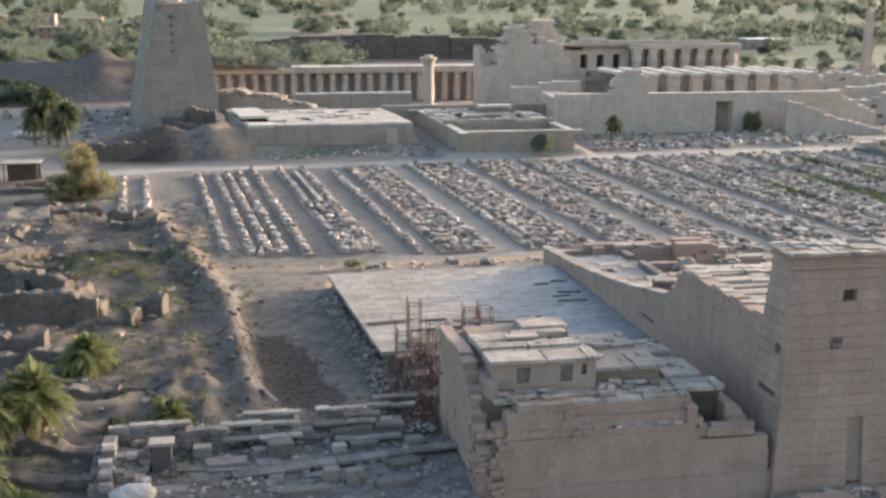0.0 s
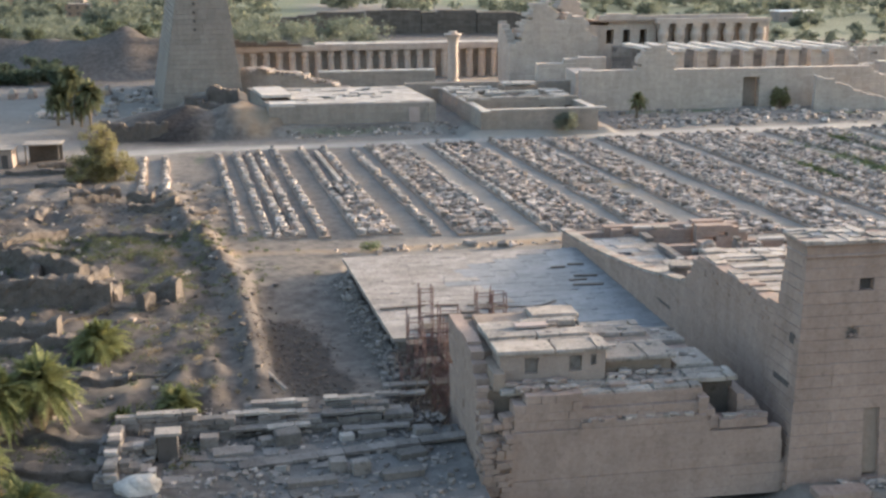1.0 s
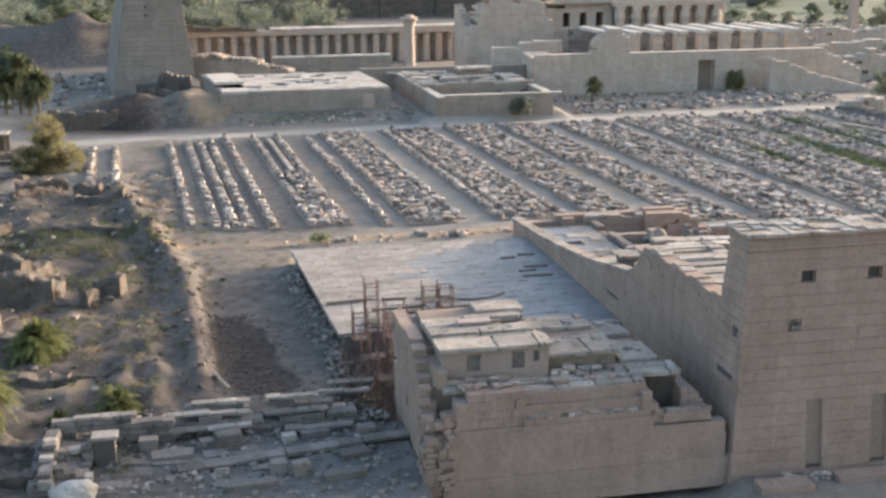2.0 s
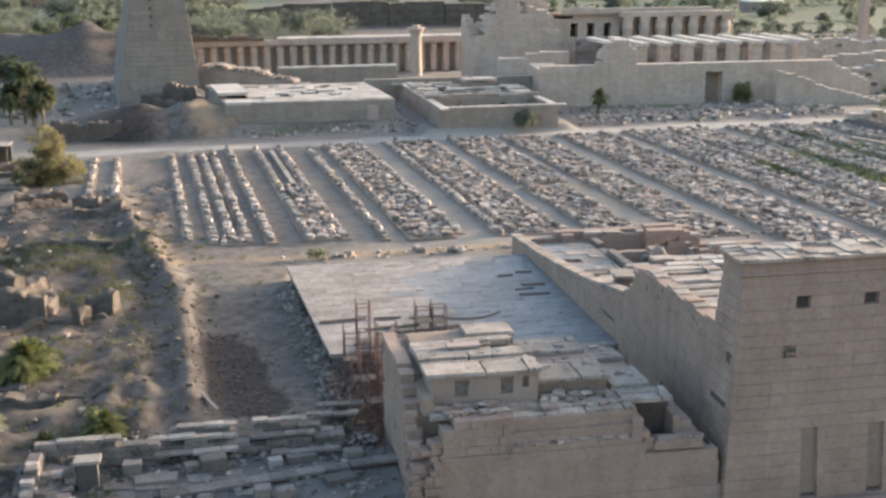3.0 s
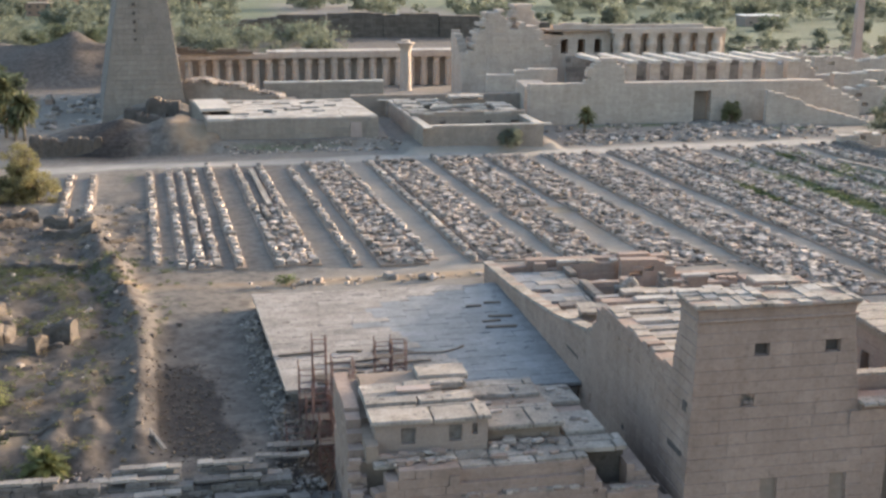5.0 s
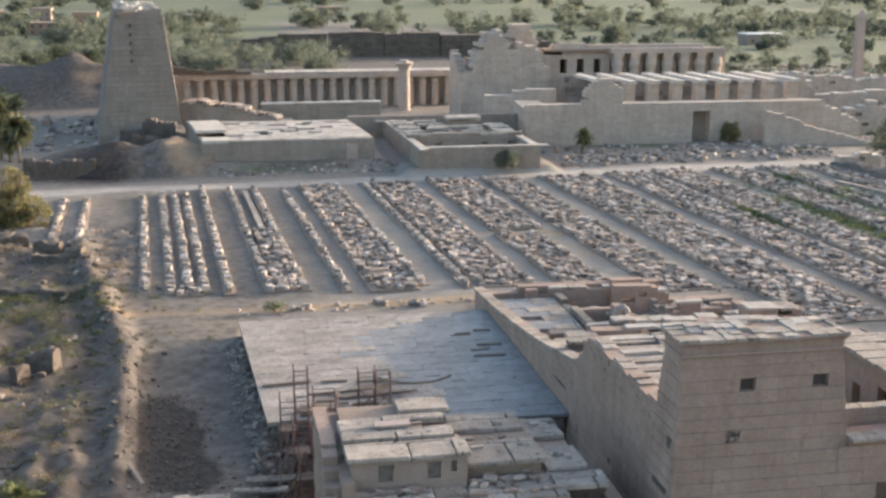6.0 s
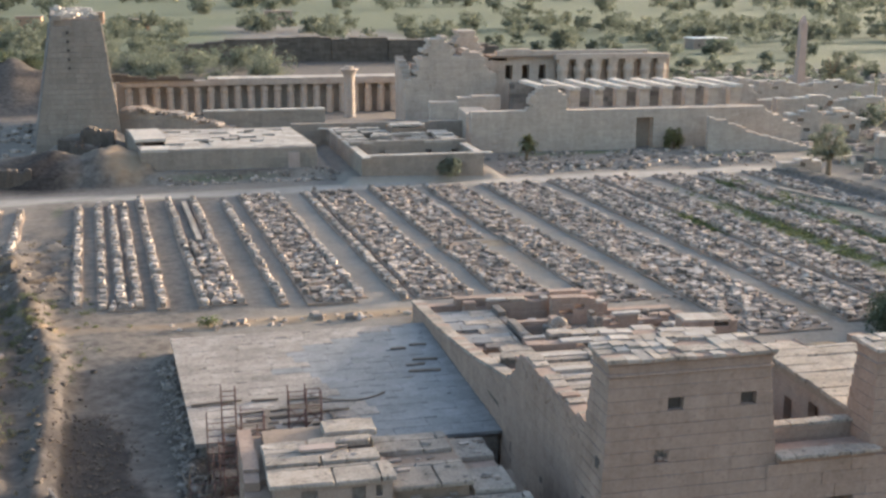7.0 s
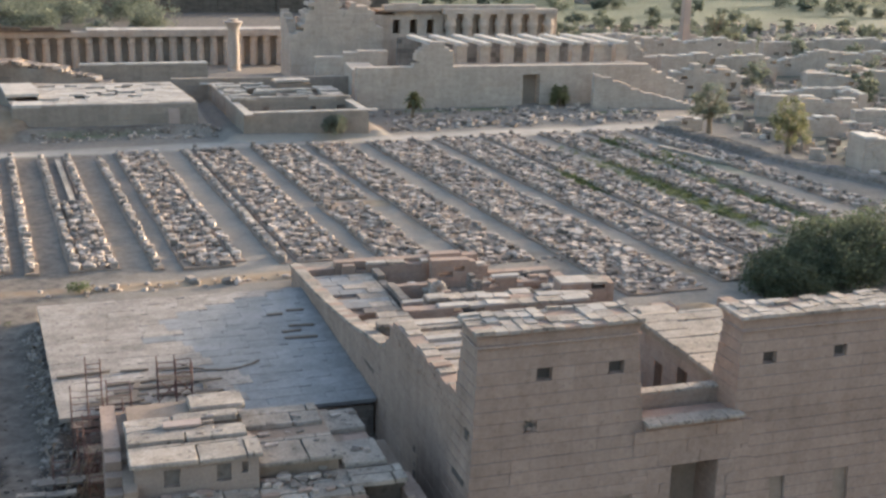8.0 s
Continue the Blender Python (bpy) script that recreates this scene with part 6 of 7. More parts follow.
    for x, y, w, d, z in ((-6.8, 147.1, 4.4, 1.5, 5.0), (-2.2, 147.3, 3.6, 1.6, 5.0), (8.2, 147.0, 7.4, 1.7, 5.0), (3.4, 150.6, 3.2, 1.2, 4.7), (-7.0, 151.4, 3.8, 1.8, 4.7), (-7.2, 155.4, 4.2, 1.5, 4.8), (-7.0, 158.6, 3.6, 1.4, 4.7),
                          (-7.4, 161.6, 4.2, 1.6, 4.8), (-7.8, 165.4, 3.6, 1.8, 4.8), (-2.0, 154.6, 4.0, 1.3, 4.75), (1.8, 156.4, 10.2, 1.5, 4.85), (9.6, 151.0, 4.0, 2.4, 4.75), (9.8, 154.6, 3.8, 2.6, 4.85), (9.6, 158.4, 3.8, 2.6, 4.75),
                          (-2.4, 160.6, 5.0, 1.8, 4.75), (-2.8, 165.0, 4.6, 1.6, 4.8), (4.3, 161.4, 6.6, 2.2, 5.85), (4.2, 163.4, 6.2, 1.6, 5.8), (5.0, 153.0, 3.0, 1.2, 4.7), (9.4, 148.9, 2.4, 1.0, 4.8)):
        x0 = x - w / 2
        while x0 < x + w / 2 - 0.1:                  # slabs left over the inner rooms
            q = min(rng.uniform(1.2, 2.4), x + w / 2 - x0)
            piece("capping_slab", FAR_SLAB, t, (x0 + q / 2, y, z + (0.25 if y > 148 else 0.05) + rng.uniform(-0.05, 0.08)), (q - 0.08, d * rng.uniform(0.85, 1.0), 0.42), rng.uniform(-0.03, 0.03), seed=rng.randrange(6))
            x0 += q
    w = thing("temple_wall", (-12, 172, 0), "plain stone wall linking the two temples", "wall", "great temple walls")
    masonry("masonry", courses((-17, 172), (20, 171), [(0, 5.4), (99, 5.4)], -0.4, 0.9, 2.4, 1.5, 541), SHRINE_STONE, w)
    w = thing("temple_wall", (-21, 186, 0), "long low wall with pale coping before the columns", "wall", "great temple walls")
    masonry("masonry", courses((-33.5, 185), (-8.6, 185), [(0, 6.6), (99, 6.6)], -0.4, 0.9, 2.6, 1.6, 542), SHRINE_STONE, w)
    heap = Heap()
    x = -33.6
    while x < -8.8:
        q = rng.uniform(1.6, 3)
        heap.block((x + q / 2, 185.8, 6.75), (q - 0.08, 1.9, 0.32), seed=rng.randrange(6))
        x += q
    heap.done("coping", SLAB_ISLE, w)
    w = thing("temple_wall", (-42, 182, 0), "ragged broken wall piled with stones", "wall", "great temple walls")
    masonry("masonry", courses((-50, 182), (-28, 178), [(0, 7.4), (5, 7.8), (8, 7.0), (12, 6.8), (15, 5.4), (22, 4.4)], -0.4, 0.9, 2.0, 5.0, 543), SHRINE_STONE, w)
    heap = Heap()
    for k in range(120):
        s = rng.uniform(0, 20)
        heap.block((-50 + s, 184 - s * 0.18 + rng.uniform(-2, 2.5), height_at([(0, 7.4), (5, 7.8), (8, 7.0), (12, 6.8), (15, 5.4), (22, 4.4)], s) + 0.1), (rng.uniform(0.6, 1.6),) * 2 + (0.6,), rng.uniform(0, 3), seed=k)
    heap.done("loose_stones", FRAGMENT, w, kind="stuff")


shrine_group()


def column_shaft(bm, x, y, z0, z1, r, sides=12):
    """A papyrus column: bulging shaft, capital and abacus."""
    prev = None
    h = z1 - z0
    for f, k in ((0.0, 0.86), (0.06, 1.0), (0.4, 0.97), (0.74, 0.82), (0.76, 0.9), (0.82, 1.04), (0.92, 0.84), (0.93, 0.8)):
        ring = [bm.verts.new((x + r * k * math.cos(2 * math.pi * i / sides), y + r * k * math.sin(2 * math.pi * i / sides), z0 + h * f)) for i in range(sides)]
        if prev:
            for i in range(sides):
                bm.faces.new((prev[i], prev[(i + 1) % sides], ring[(i + 1) % sides], ring[i]))
        prev = ring
    bm.faces.new(prev)
    box(bm, x - r * 0.85, x + r * 0.85, y - r * 0.85, y + r * 0.85, z0 + h * 0.925, z1)


def court_columns():
    t = thing("court_colonnade", (-18, 236, 0), "long court colonnade of stout sandstone columns under an architrave", "colonnade")
    x = -50.0
    while x < 15.5:
        bm = bmesh.new()
        column_shaft(bm, x, 235.6, -0.3, 7.2, 0.95)
        part("column", bm, FAR_STONE, t)
        x += 3.25
    masonry("architrave", courses((-52, 234.4), (16.0, 234.4), [(0, 8.5), (99, 8.5)], 7.2, 0.65, 3.25, 2.2, 551), FAR_STONE, t)
    masonry("rear_wall", courses((-53, 237.2), (17, 237.2), [(0, 8.0), (99, 8.0)], -0.4, 1.0, 2.6, 1.5, 552), FAR_STONE, t)
    # wall added to block low sun from the colonnade's open end
    masonry("end_wall", courses((16.2, 234.2), (16.2, 241.5), [(0, 8.4), (9, 8.4)], -0.4, 1.0, 2.4, -1.5, 554), FAR_STONE, t)
    masonry("raised_wall", courses((-54, 233.8), (-31, 233.8), [(0, 10.0), (3, 10.4), (9, 9.2), (14, 9.8), (17, 8.9), (23, 8.6)], 8.5, 0.6, 2.0, 1.6, 553), MUDBRICK_ISLE, t)
    rng = random.Random(3)
    xx = -31.0
    while xx < 16:
        w = rng.uniform(2, 3.6)
        piece("roof_slab", FAR_SLAB, t, (xx + w / 2, 238.0, 8.65), (w - 0.02, 7.2, 0.3), seed=rng.randrange(6))
        xx += w
    c = thing("great_column", (2.1, 224, 0), "single tall open-papyrus column", "column")
    bm = bmesh.new()
    sides, prev = 16, None
    for z, r in ((-0.3, 1.6), (0.4, 1.6), (0.5, 1.3), (1.2, 1.42), (9.0, 1.25), (9.2, 1.3), (10.0, 1.4), (10.9, 1.8), (11.5, 2.3), (11.7, 2.25), (11.72, 1.1), (12.3, 1.1)):
        ring = [bm.verts.new((2.1 + r * math.cos(2 * math.pi * i / sides), 224 + r * math.sin(2 * math.pi * i / sides), z)) for i in range(sides)]
        if prev:
            for i in range(sides):
                bm.faces.new((prev[i], prev[(i + 1) % sides], ring[(i + 1) % sides], ring[i]))
        prev = ring
    bm.faces.new(prev)
    part("shaft", bm, FAR_STONE, c)


court_columns()


def ruined_pylon():
    t = thing("ruined_pylon", (22, 215, 0), "huge broken pylon with stepped ragged outline", "pylon")
    masonry("masonry", courses((12.4, 206), (34.0, 206), [(0, 9.6), (2.4, 10.0), (2.6, 13.4), (4.6, 14.0), (4.8, 17.2), (6.4, 18.0), (6.6, 19.6), (9.4, 20.2), (9.6, 18.4), (11.6, 17.6), (11.8, 15.4), (13.6, 15.0), (13.8, 17.2), (17, 17.6), (18, 14.6), (20, 13.4), (21.6, 10.0)], -0.4, 0.8, 1.8, 6.0, 560, jit=0.14, lost=0.015), FAR_STONE, t)
    masonry("rear_masonry", courses((16.0, 213), (36.0, 213), [(0, 12.0), (2, 15.0), (5, 16.4), (8, 16.8), (10, 17.4), (10.2, 20.6), (13, 21.2), (15, 20.8), (15.2, 18.2), (17, 18.0), (17.2, 15.0), (20, 13.0)], -0.4, 0.8, 1.8, 6.0, 561, jit=0.14), FAR_STONE, t)
    masonry("flank", courses((12.4, 219), (12.4, 206), [(0, 15.0), (6, 13), (13, 9.6)], -0.4, 1.0, 2.2, 2.0, 562), FAR_STONE, t)
    w = thing("temple_wall", (24, 176, 0), "stone wall stub with pale top", "wall", "great temple walls")
    masonry("masonry", courses((13.5, 184), (28.5, 182), [(0, 8.0), (6, 8.2), (6.5, 8.8), (15, 9.0)], -0.4, 1.0, 2.4, 3.0, 563), FAR_STONE, w)
    masonry("masonry_end", courses((17.0, 165.5), (22, 165), [(0, 7.4), (5, 7.2)], -0.4, 1.0, 2.4, 12.0, 564), FAR_STONE, w)


ruined_pylon()


def great_hall():
    t = thing("great_hall_wall", (46, 161, 0), "long sandstone outer wall of the great hall with a tall doorway", "wall")
    prof = [(0, 8.2), (12, 8.5), (12.2, 11.6), (14, 13.2), (17, 13.4), (19, 11.0), (20, 8.6), (60, 8.2), (61, 7.6), (66, 5.2), (70, 3.6)]
    masonry("masonry", courses((16.6, 160), (86, 158.6), prof, -0.5, 0.6, 1.8, 2.2, 570, jit=0.06, openings=((33.7, 37.3, -1, 6.4),)), FAR_STONE, t)
    # stone panel closes the doorway, its mid tone standing in for haze
    bm = bmesh.new()
    box(bm, 50.0, 54.2, 161.6, 161.9, -0.4, 6.6)
    part("door_recess", bm, SHRINE_STONE, t, "tall dark doorway")
    w = thing("temple_wall", (72, 152, 0), "sloping broken wall running from the great hall", "wall", "great temple walls")
    masonry("masonry", courses((63.0, 153.5), (84.0, 150), [(0, 7.2), (3, 6.6), (9, 4.2), (15, 2.6), (21, 1.0)], -0.5, 0.4, 1.2, 1.6, 571), FAR_STONE, w)
    # row of piers carrying long roof beams
    p = thing("pier_row", (58, 182, 0), "row of square piers carrying long stone roof beams", "colonnade")
    for k in range(9):
        x = 37.5 + k * 5.3
        masonry("pier", courses((x, 179), (x + 2.3, 179), [(0, 10.2), (3, 10.2)], -0.4, 1.1, 2.3, 2.2, 580 + k), FAR_STONE, p)
        heap = Heap()
        for j in range(3):
            heap.block((x + 1.2 - 0.07 * (6 * j), 181 + 6.4 * j, 10.55), (1.8, 6.2, 0.7), 0.06, seed=j)
        heap.done("roof_beam", SLAB_ISLE, p)
    masonry("sill_wall", courses((34, 178), (84, 177), [(0, 6.6), (99, 6.6)], -0.4, 1.0, 2.6, 1.2, 590), FAR_STONE, p)
    # darker stone behind the piers keeps the gaps dark grey
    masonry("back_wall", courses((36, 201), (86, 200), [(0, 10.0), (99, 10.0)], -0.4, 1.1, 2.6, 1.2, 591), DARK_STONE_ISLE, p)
    # taller hall behind
    h = thing("clerestory_hall", (56, 216, 0), "tall columned hall with clerestory openings", "hall")
    masonry("upper_wall", courses((34, 213.6), (80, 213.2), [(0, 13.6), (3, 13.8), (3.2, 16.6), (11, 16.4), (14, 15.8), (26, 15.6), (38, 15.9), (46, 15.2)], -0.4, 1.1, 2.6, 2.0, 592,
                                  openings=tuple((4.2 + 4.2 * k, 6.0 + 4.2 * k, 9.6, 12.6) for k in range(10))), FAR_STONE, h)
    for k in range(7):
        bm = bmesh.new()
        column_shaft(bm, 52 + k * 4.2, 212.0, -0.4, 14.2, 1.4, 14)
        part("column", bm, FAR_STONE, h)
    masonry("architrave", courses((50, 210.8), (79, 210.4), [(0, 15.4), (30, 15.2)], 14.2, 0.65, 4.2, 2.4, 593), FAR_STONE, h)
    # backing wall and slab added to shade the clerestory openings
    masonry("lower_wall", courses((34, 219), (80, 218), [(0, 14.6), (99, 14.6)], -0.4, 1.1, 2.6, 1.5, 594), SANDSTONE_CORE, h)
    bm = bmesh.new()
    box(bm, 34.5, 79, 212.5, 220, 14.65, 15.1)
    part("hall_shade_slab", bm, SANDSTONE_CORE, h)
    o = thing("obelisk", (126, 230, 0), "slender pink granite obelisk on a plinth", "obelisk")
    bm = bmesh.new()
    q = [rect(-1.2, 1.2, -1.2, 1.2), rect(-0.85, 0.85, -0.85, 0.85)]
    move = lambda pts: [(a + 126, b + 232) for a, b in pts]
    solid(bm, move(q[0]), 0.8, 21.4, top=move(q[1]))
    solid(bm, move(q[1]), 21.4, 23.4, top=move(rect(-0.05, 0.05, -0.05, 0.05)))
    part("shaft", bm, GRANITE, o)
    bm = bmesh.new()
    box(bm, 124.2, 127.8, 230.2, 233.8, -0.4, 0.8)
    part("plinth", bm, SANDSTONE, o)


great_hall()


def eastern_ruins():
    rng = random.Random(77)
    t = thing("enclosure_wall", (72, 105, 0), "low slumped earth embankment bounding the yard", "wall", kind="structure")
    eroded_wall("embankment", (79.5, 72), (70.8, 103), 1.4, 3.0, DARK_STONE, t, 201)
    eroded_wall("embankment", (70.8, 103), (66.8, 132), 1.6, 3.4, DARK_STONE, t, 202)
    for k, (a, b, h, th) in enumerate((((79.8, 91), (104, 86), 6.4, 6.0), ((86, 120), (97, 118), 3.6, 2.0), ((92, 140), (112, 136), 5.0, 2.0), ((88, 168), (104, 166), 7.5, 3.0), ((96, 188), (126, 186), 7.0, 2.5), ((84, 206), (100, 205), 10.0, 5.0),
                                       ((120, 165), (150, 160), 6.0, 2.5), ((132, 196), (165, 192), 6.5, 2.5), ((108, 220), (140, 218), 8.0, 3.0), ((150, 130), (180, 126), 7.0, 4.0), ((104, 250), (140, 246), 7.0, 3.0),
                                       ((150, 230), (190, 226), 6.0, 3.0), ((84, 78), (110, 72), 5.0, 3.0), ((74, 131.5), (66.5, 132.2), 2.6, 2.4), ((100, 152), (120, 149), 4.4, 2.0), ((118, 141), (119, 158), 4.0, 2.0), ((104, 126), (122, 123), 3.8, 2.0), ((92, 104), (110, 101), 4.2, 2.2), ((128, 176), (146, 174), 5.0, 2.4), ((100, 206), (122, 204), 5.4, 2.0))):
        L_ = math.dist(a, b)
        t = thing("ruined_building", (*a, 0), "broken sandstone wall of the temple precinct", "ruin", "precinct ruins")
        prof = [(0, h * rng.uniform(0.5, 0.9))] + [(L_ * f, h * rng.uniform(0.6, 1.0)) for f in (0.2, 0.35, 0.5, 0.7, 0.85)] + [(L_, h * rng.uniform(0.4, 0.9))]
        masonry("masonry", courses(a, b, prof, -0.4, 0.7, 1.5, th, 610 + k, jit=0.08, lost=0.04), FAR_STONE, t)
        caps, s, way = Heap(), 0.0, (Vector(b) - Vector(a)).normalized()
        while s < L_ - 1:
            q = rng.uniform(1.2, 3.0)
            if rng.random() < 0.7:
                c = Vector(a) + way * (s + q / 2) + Vector((-way.y, way.x)) * th / 2
                caps.block((c.x, c.y, height_at(prof, s + q / 2) + 0.1), (q - 0.1, th * rng.uniform(0.6, 1.05), 0.3), math.atan2(way.y, way.x), seed=rng.randrange(6))
            s += q
        caps.done("capping", SLAB_ISLE, t, "pale top stones", kind="stuff")
    heap = Heap()
    for k in range(3200):
        x, y = rng.uniform(78, 240), rng.uniform(70, 330)
        s = rng.uniform(0.3, 1.4)
        heap.block((x, y, s * 0.3), (s * rng.uniform(0.8, 2.4), s, s * (rng.uniform(0.4, 1.0) if rng.random() < 0.85 else 2.2)), rng.uniform(0, 3), seed=k)
    tagged(heap.done("tumbled_blocks", FRAGMENT), "tumbled stone blocks and low wall stubs of the precinct", "rubble", kind="stuff")
    w = thing("mudbrick_enclosure", (20, 395, 0), "massive dark mudbrick precinct wall", "wall", "precinct walls")
    for k in range(6):                               # sections with slightly bowed courses
        q0, q1 = (-45 + 21.6 * k, 402 - 2.33 * k), (-45 + 21.6 * (k + 1) - 0.2, 402 - 2.33 * (k + 1) + 0.5 * (k % 2))
        tops = ((4, 7.4), (7.8, 8.6), (8.8, 9.2), (8.4, 8.9), (8.2, 7.4), (7.2, 5.6))[k]
        masonry("wall_section", courses(q0, q1, [(0, tops[0]), (10, sum(tops) / 2 + 0.4), (22, tops[1])], -0.5, 0.9, 3.0, 8.0, 630 + k), MUDBRICK_ISLE, w)
    for k, (x, y, w_, d, h) in enumerate(((196, 442, 16, 10, 4.5), (320, 470, 20, 12, 5), (-170, 640, 14, 12, 9), (-150, 700, 12, 12, 8), (-190, 690, 16, 12, 11), (-120, 660, 14, 10, 7), (-215, 640, 14, 12, 9), (-90, 720, 16, 12, 7),
                                          (-60, 640, 14, 10, 6), (30, 760, 18, 12, 6), (-130, 560, 12, 10, 6), (-185, 560, 13, 10, 8))):
        t = thing("village_house", (x, y, 0), "small flat-roofed house among trees" if k > 1 else "low shed with a pale flat roof", "house", "village houses")
        bm = bmesh.new()
        box(bm, x - w_ / 2, x + w_ / 2, y - d / 2, y + d / 2, -0.5, h)
        part("wall", bm, RED_BRICK if k % 3 else PLASTER, t)
        bm = bmesh.new()
        box(bm, x - w_ / 2 - 0.3, x + w_ / 2 + 0.3, y - d / 2 - 0.3, y + d / 2 + 0.3, h, h + 0.4)
        part("roof", bm, WHITE_PAINT if k < 2 else PLASTER, t)
        for q in range(3):
            for s in range(int(h // 3)):
                bm = bmesh.new()
                wx = x - w_ / 3 + q * w_ / 3
                box(bm, wx - 0.6, wx + 0.6, y - d / 2 - 0.06, y - d / 2 + 0.1, 1.0 + 3 * s, 2.3 + 3 * s)
                part("window", bm, DARK, t)


eastern_ruins()


def kiosk():
    t = thing("guard_kiosk", (-80, 121, 0), "open wooden shelter with a white roof", "shelter")
    for dx, dy in ((-2.4, -1.8), (2.4, -1.8), (2.4, 1.8), (-2.4, 1.8)):
        bm = bmesh.new()
        box(bm, -80 + dx - 0.12, -80 + dx + 0.12, 121 + dy - 0.12, 121 + dy + 0.12, -0.4, 3.0)
        part("post", bm, TIMBER, t)
    bm = bmesh.new()
    box(bm, -82.8, -77.2, 119.0, 123.0, 3.0, 3.2)
    part("roof", bm, SLAB, t)
    bm = bmesh.new()
    box(bm, -82.4, -77.6, 122.6, 122.9, -0.4, 2.9)
    part("back_wall", bm, MUDBRICK, t)
    for k in range(9):
        s = thing("sphinx_plinth", (-112 + k * 4.0, 206 + k * 0.6, 0), "low weathered stone plinth with a worn block on it", "plinth", "avenue plinths")
        bm = bmesh.new()
        x, y = -112 + k * 4.0, 206 + k * 0.6
        solid(bm, rect(x - 0.8, x + 0.8, y - 1.8, y + 1.8), -0.3, 1.2)
        part("base", bm, SANDSTONE, s)
        bm = bmesh.new()
        solid(bm, rect(x - 0.6, x + 0.6, y - 1.5, y + 1.4), 1.2, 2.2, top=rect(x - 0.35, x + 0.35, y - 1.1, y + 1.2))
        part("worn_block", bm, SLAB, s)


kiosk()


def guard_hut():
    t = thing("guard_hut", (-86, 119, 0), "small plastered hut with a flat roof and dark doorway", "hut")
    z = gz(-86, 119)
    bm = bmesh.new()
    solid(bm, rect(-88.4, -84.0, 117.2, 121.4), z - 0.3, z + 2.7, top=rect(-88.3, -84.1, 117.3, 121.3))
    part("wall", bm, PLASTER, t)
    bm = bmesh.new()
    box(bm, -88.6, -83.8, 117.0, 121.6, z + 2.7, z + 2.9)
    part("roof", bm, SLAB, t)
    bm = bmesh.new()
    box(bm, -85.6, -84.7, 117.12, 117.3, z - 0.1, z + 2.0)
    part("door", bm, DARK, t)
    for k, (a, b, h) in enumerate((((-84, 112), (-74, 110.5), 1.0), ((-80, 114.5), (-75, 116), 1.3), ((-92, 108), (-86, 104), 1.2), ((-78, 101), (-72, 98.5), 0.9))):
        w = thing("mudbrick_wall", (*a, gz(*a)), "low crumbling earth wall stump", "wall", "mudbrick ruins")
        eroded_wall("brickwork", a, b, h, 1.1, MUDBRICK, w, 90 + k, square=True)


guard_hut()

yard_wall = thing("retaining_wall", (-66, 141, 0), "long dark mudbrick retaining wall below the mound", "wall")
eroded_wall("brickwork", (-74, 141.0), (-62.5, 141.6), 3.9, 1.6, MUDBRICK, yard_wall, 301, z=0.0, square=True)


# ------------------------------------------------------------ plants
class Leaves:
    """Many small four-pointed leaves gathered into one mesh."""

    def __init__(self, seed):
        self.rng, self.quads = np.random.RandomState(seed), []

    def clump(self, centre, spread_, count, size, squash=0.8):
        r = self.rng
        unit = lambda v: v / np.linalg.norm(v, axis=1, keepdims=True)
        d = unit(r.normal(size=(count, 3))) * r.random_sample((count, 1)) ** 0.45
        p = np.asarray(centre) + d * (spread_, spread_, spread_ * squash)
        a = unit(r.normal(size=(count, 3)) * (1, 1, 0.6))
        b = unit(np.cross(a, r.normal(size=(count, 3))))
        s = size * r.uniform(0.6, 1.4, (count, 1))
        self.quads.append(np.stack([p + a * s * 0.7, p + b * s * 0.34, p - a * s * 0.7, p - b * s * 0.34], 1).reshape(-1, 3))

    def done(self, name, material, parent=None, label="", kind=""):
        pts = np.concatenate(self.quads)
        me = bpy.data.meshes.new(name)
        me.from_pydata(pts.tolist(), [], np.arange(len(pts)).reshape(-1, 4).tolist())
        me.materials.append(material)
        me.update()
        return tagged(hang(new(name, me), parent), label, kind=kind)


def broad_tree(x, y, h, r, seed, leaf, label, clumps=26, leaves=70, size=0.34, z=None, low=0.32):
    rng = random.Random(seed)
    z = gz(x, y) if z is None else z
    t = thing("tree", (x, y, z), label, "tree")
    bm = bmesh.new()
    tube(bm, (x, y, z - 0.3), (x + rng.uniform(-0.3, 0.3), y, z + h * 0.35), 0.05 * h, 0.032 * h, 9)
    tips = []
    for k in range(7):
        ang = k * 0.9 + rng.uniform(-0.3, 0.3)
        tip = (x + math.cos(ang) * r * 0.55, y + math.sin(ang) * r * 0.55, z + h * rng.uniform(0.5, 0.8))
        tube(bm, (x, y, z + h * rng.uniform(0.2, 0.34)), tip, 0.02 * h, 0.007 * h, 6)
        tips.append(tip)
    part("trunk", bm, BARK, t)
    crown = Leaves(seed)
    for k in range(clumps):
        ang, rad, up = rng.uniform(0, 6.28), r * math.sqrt(rng.random()) * 0.85, rng.random()
        cz = z + h * (low + (0.9 - low) * up * (1 - 0.45 * (rad / r) ** 2))
        crown.clump((x + math.cos(ang) * rad, y + math.sin(ang) * rad, cz), r * rng.uniform(0.2, 0.36), leaves, size)
    crown.done("crown", leaf, t)
    return t


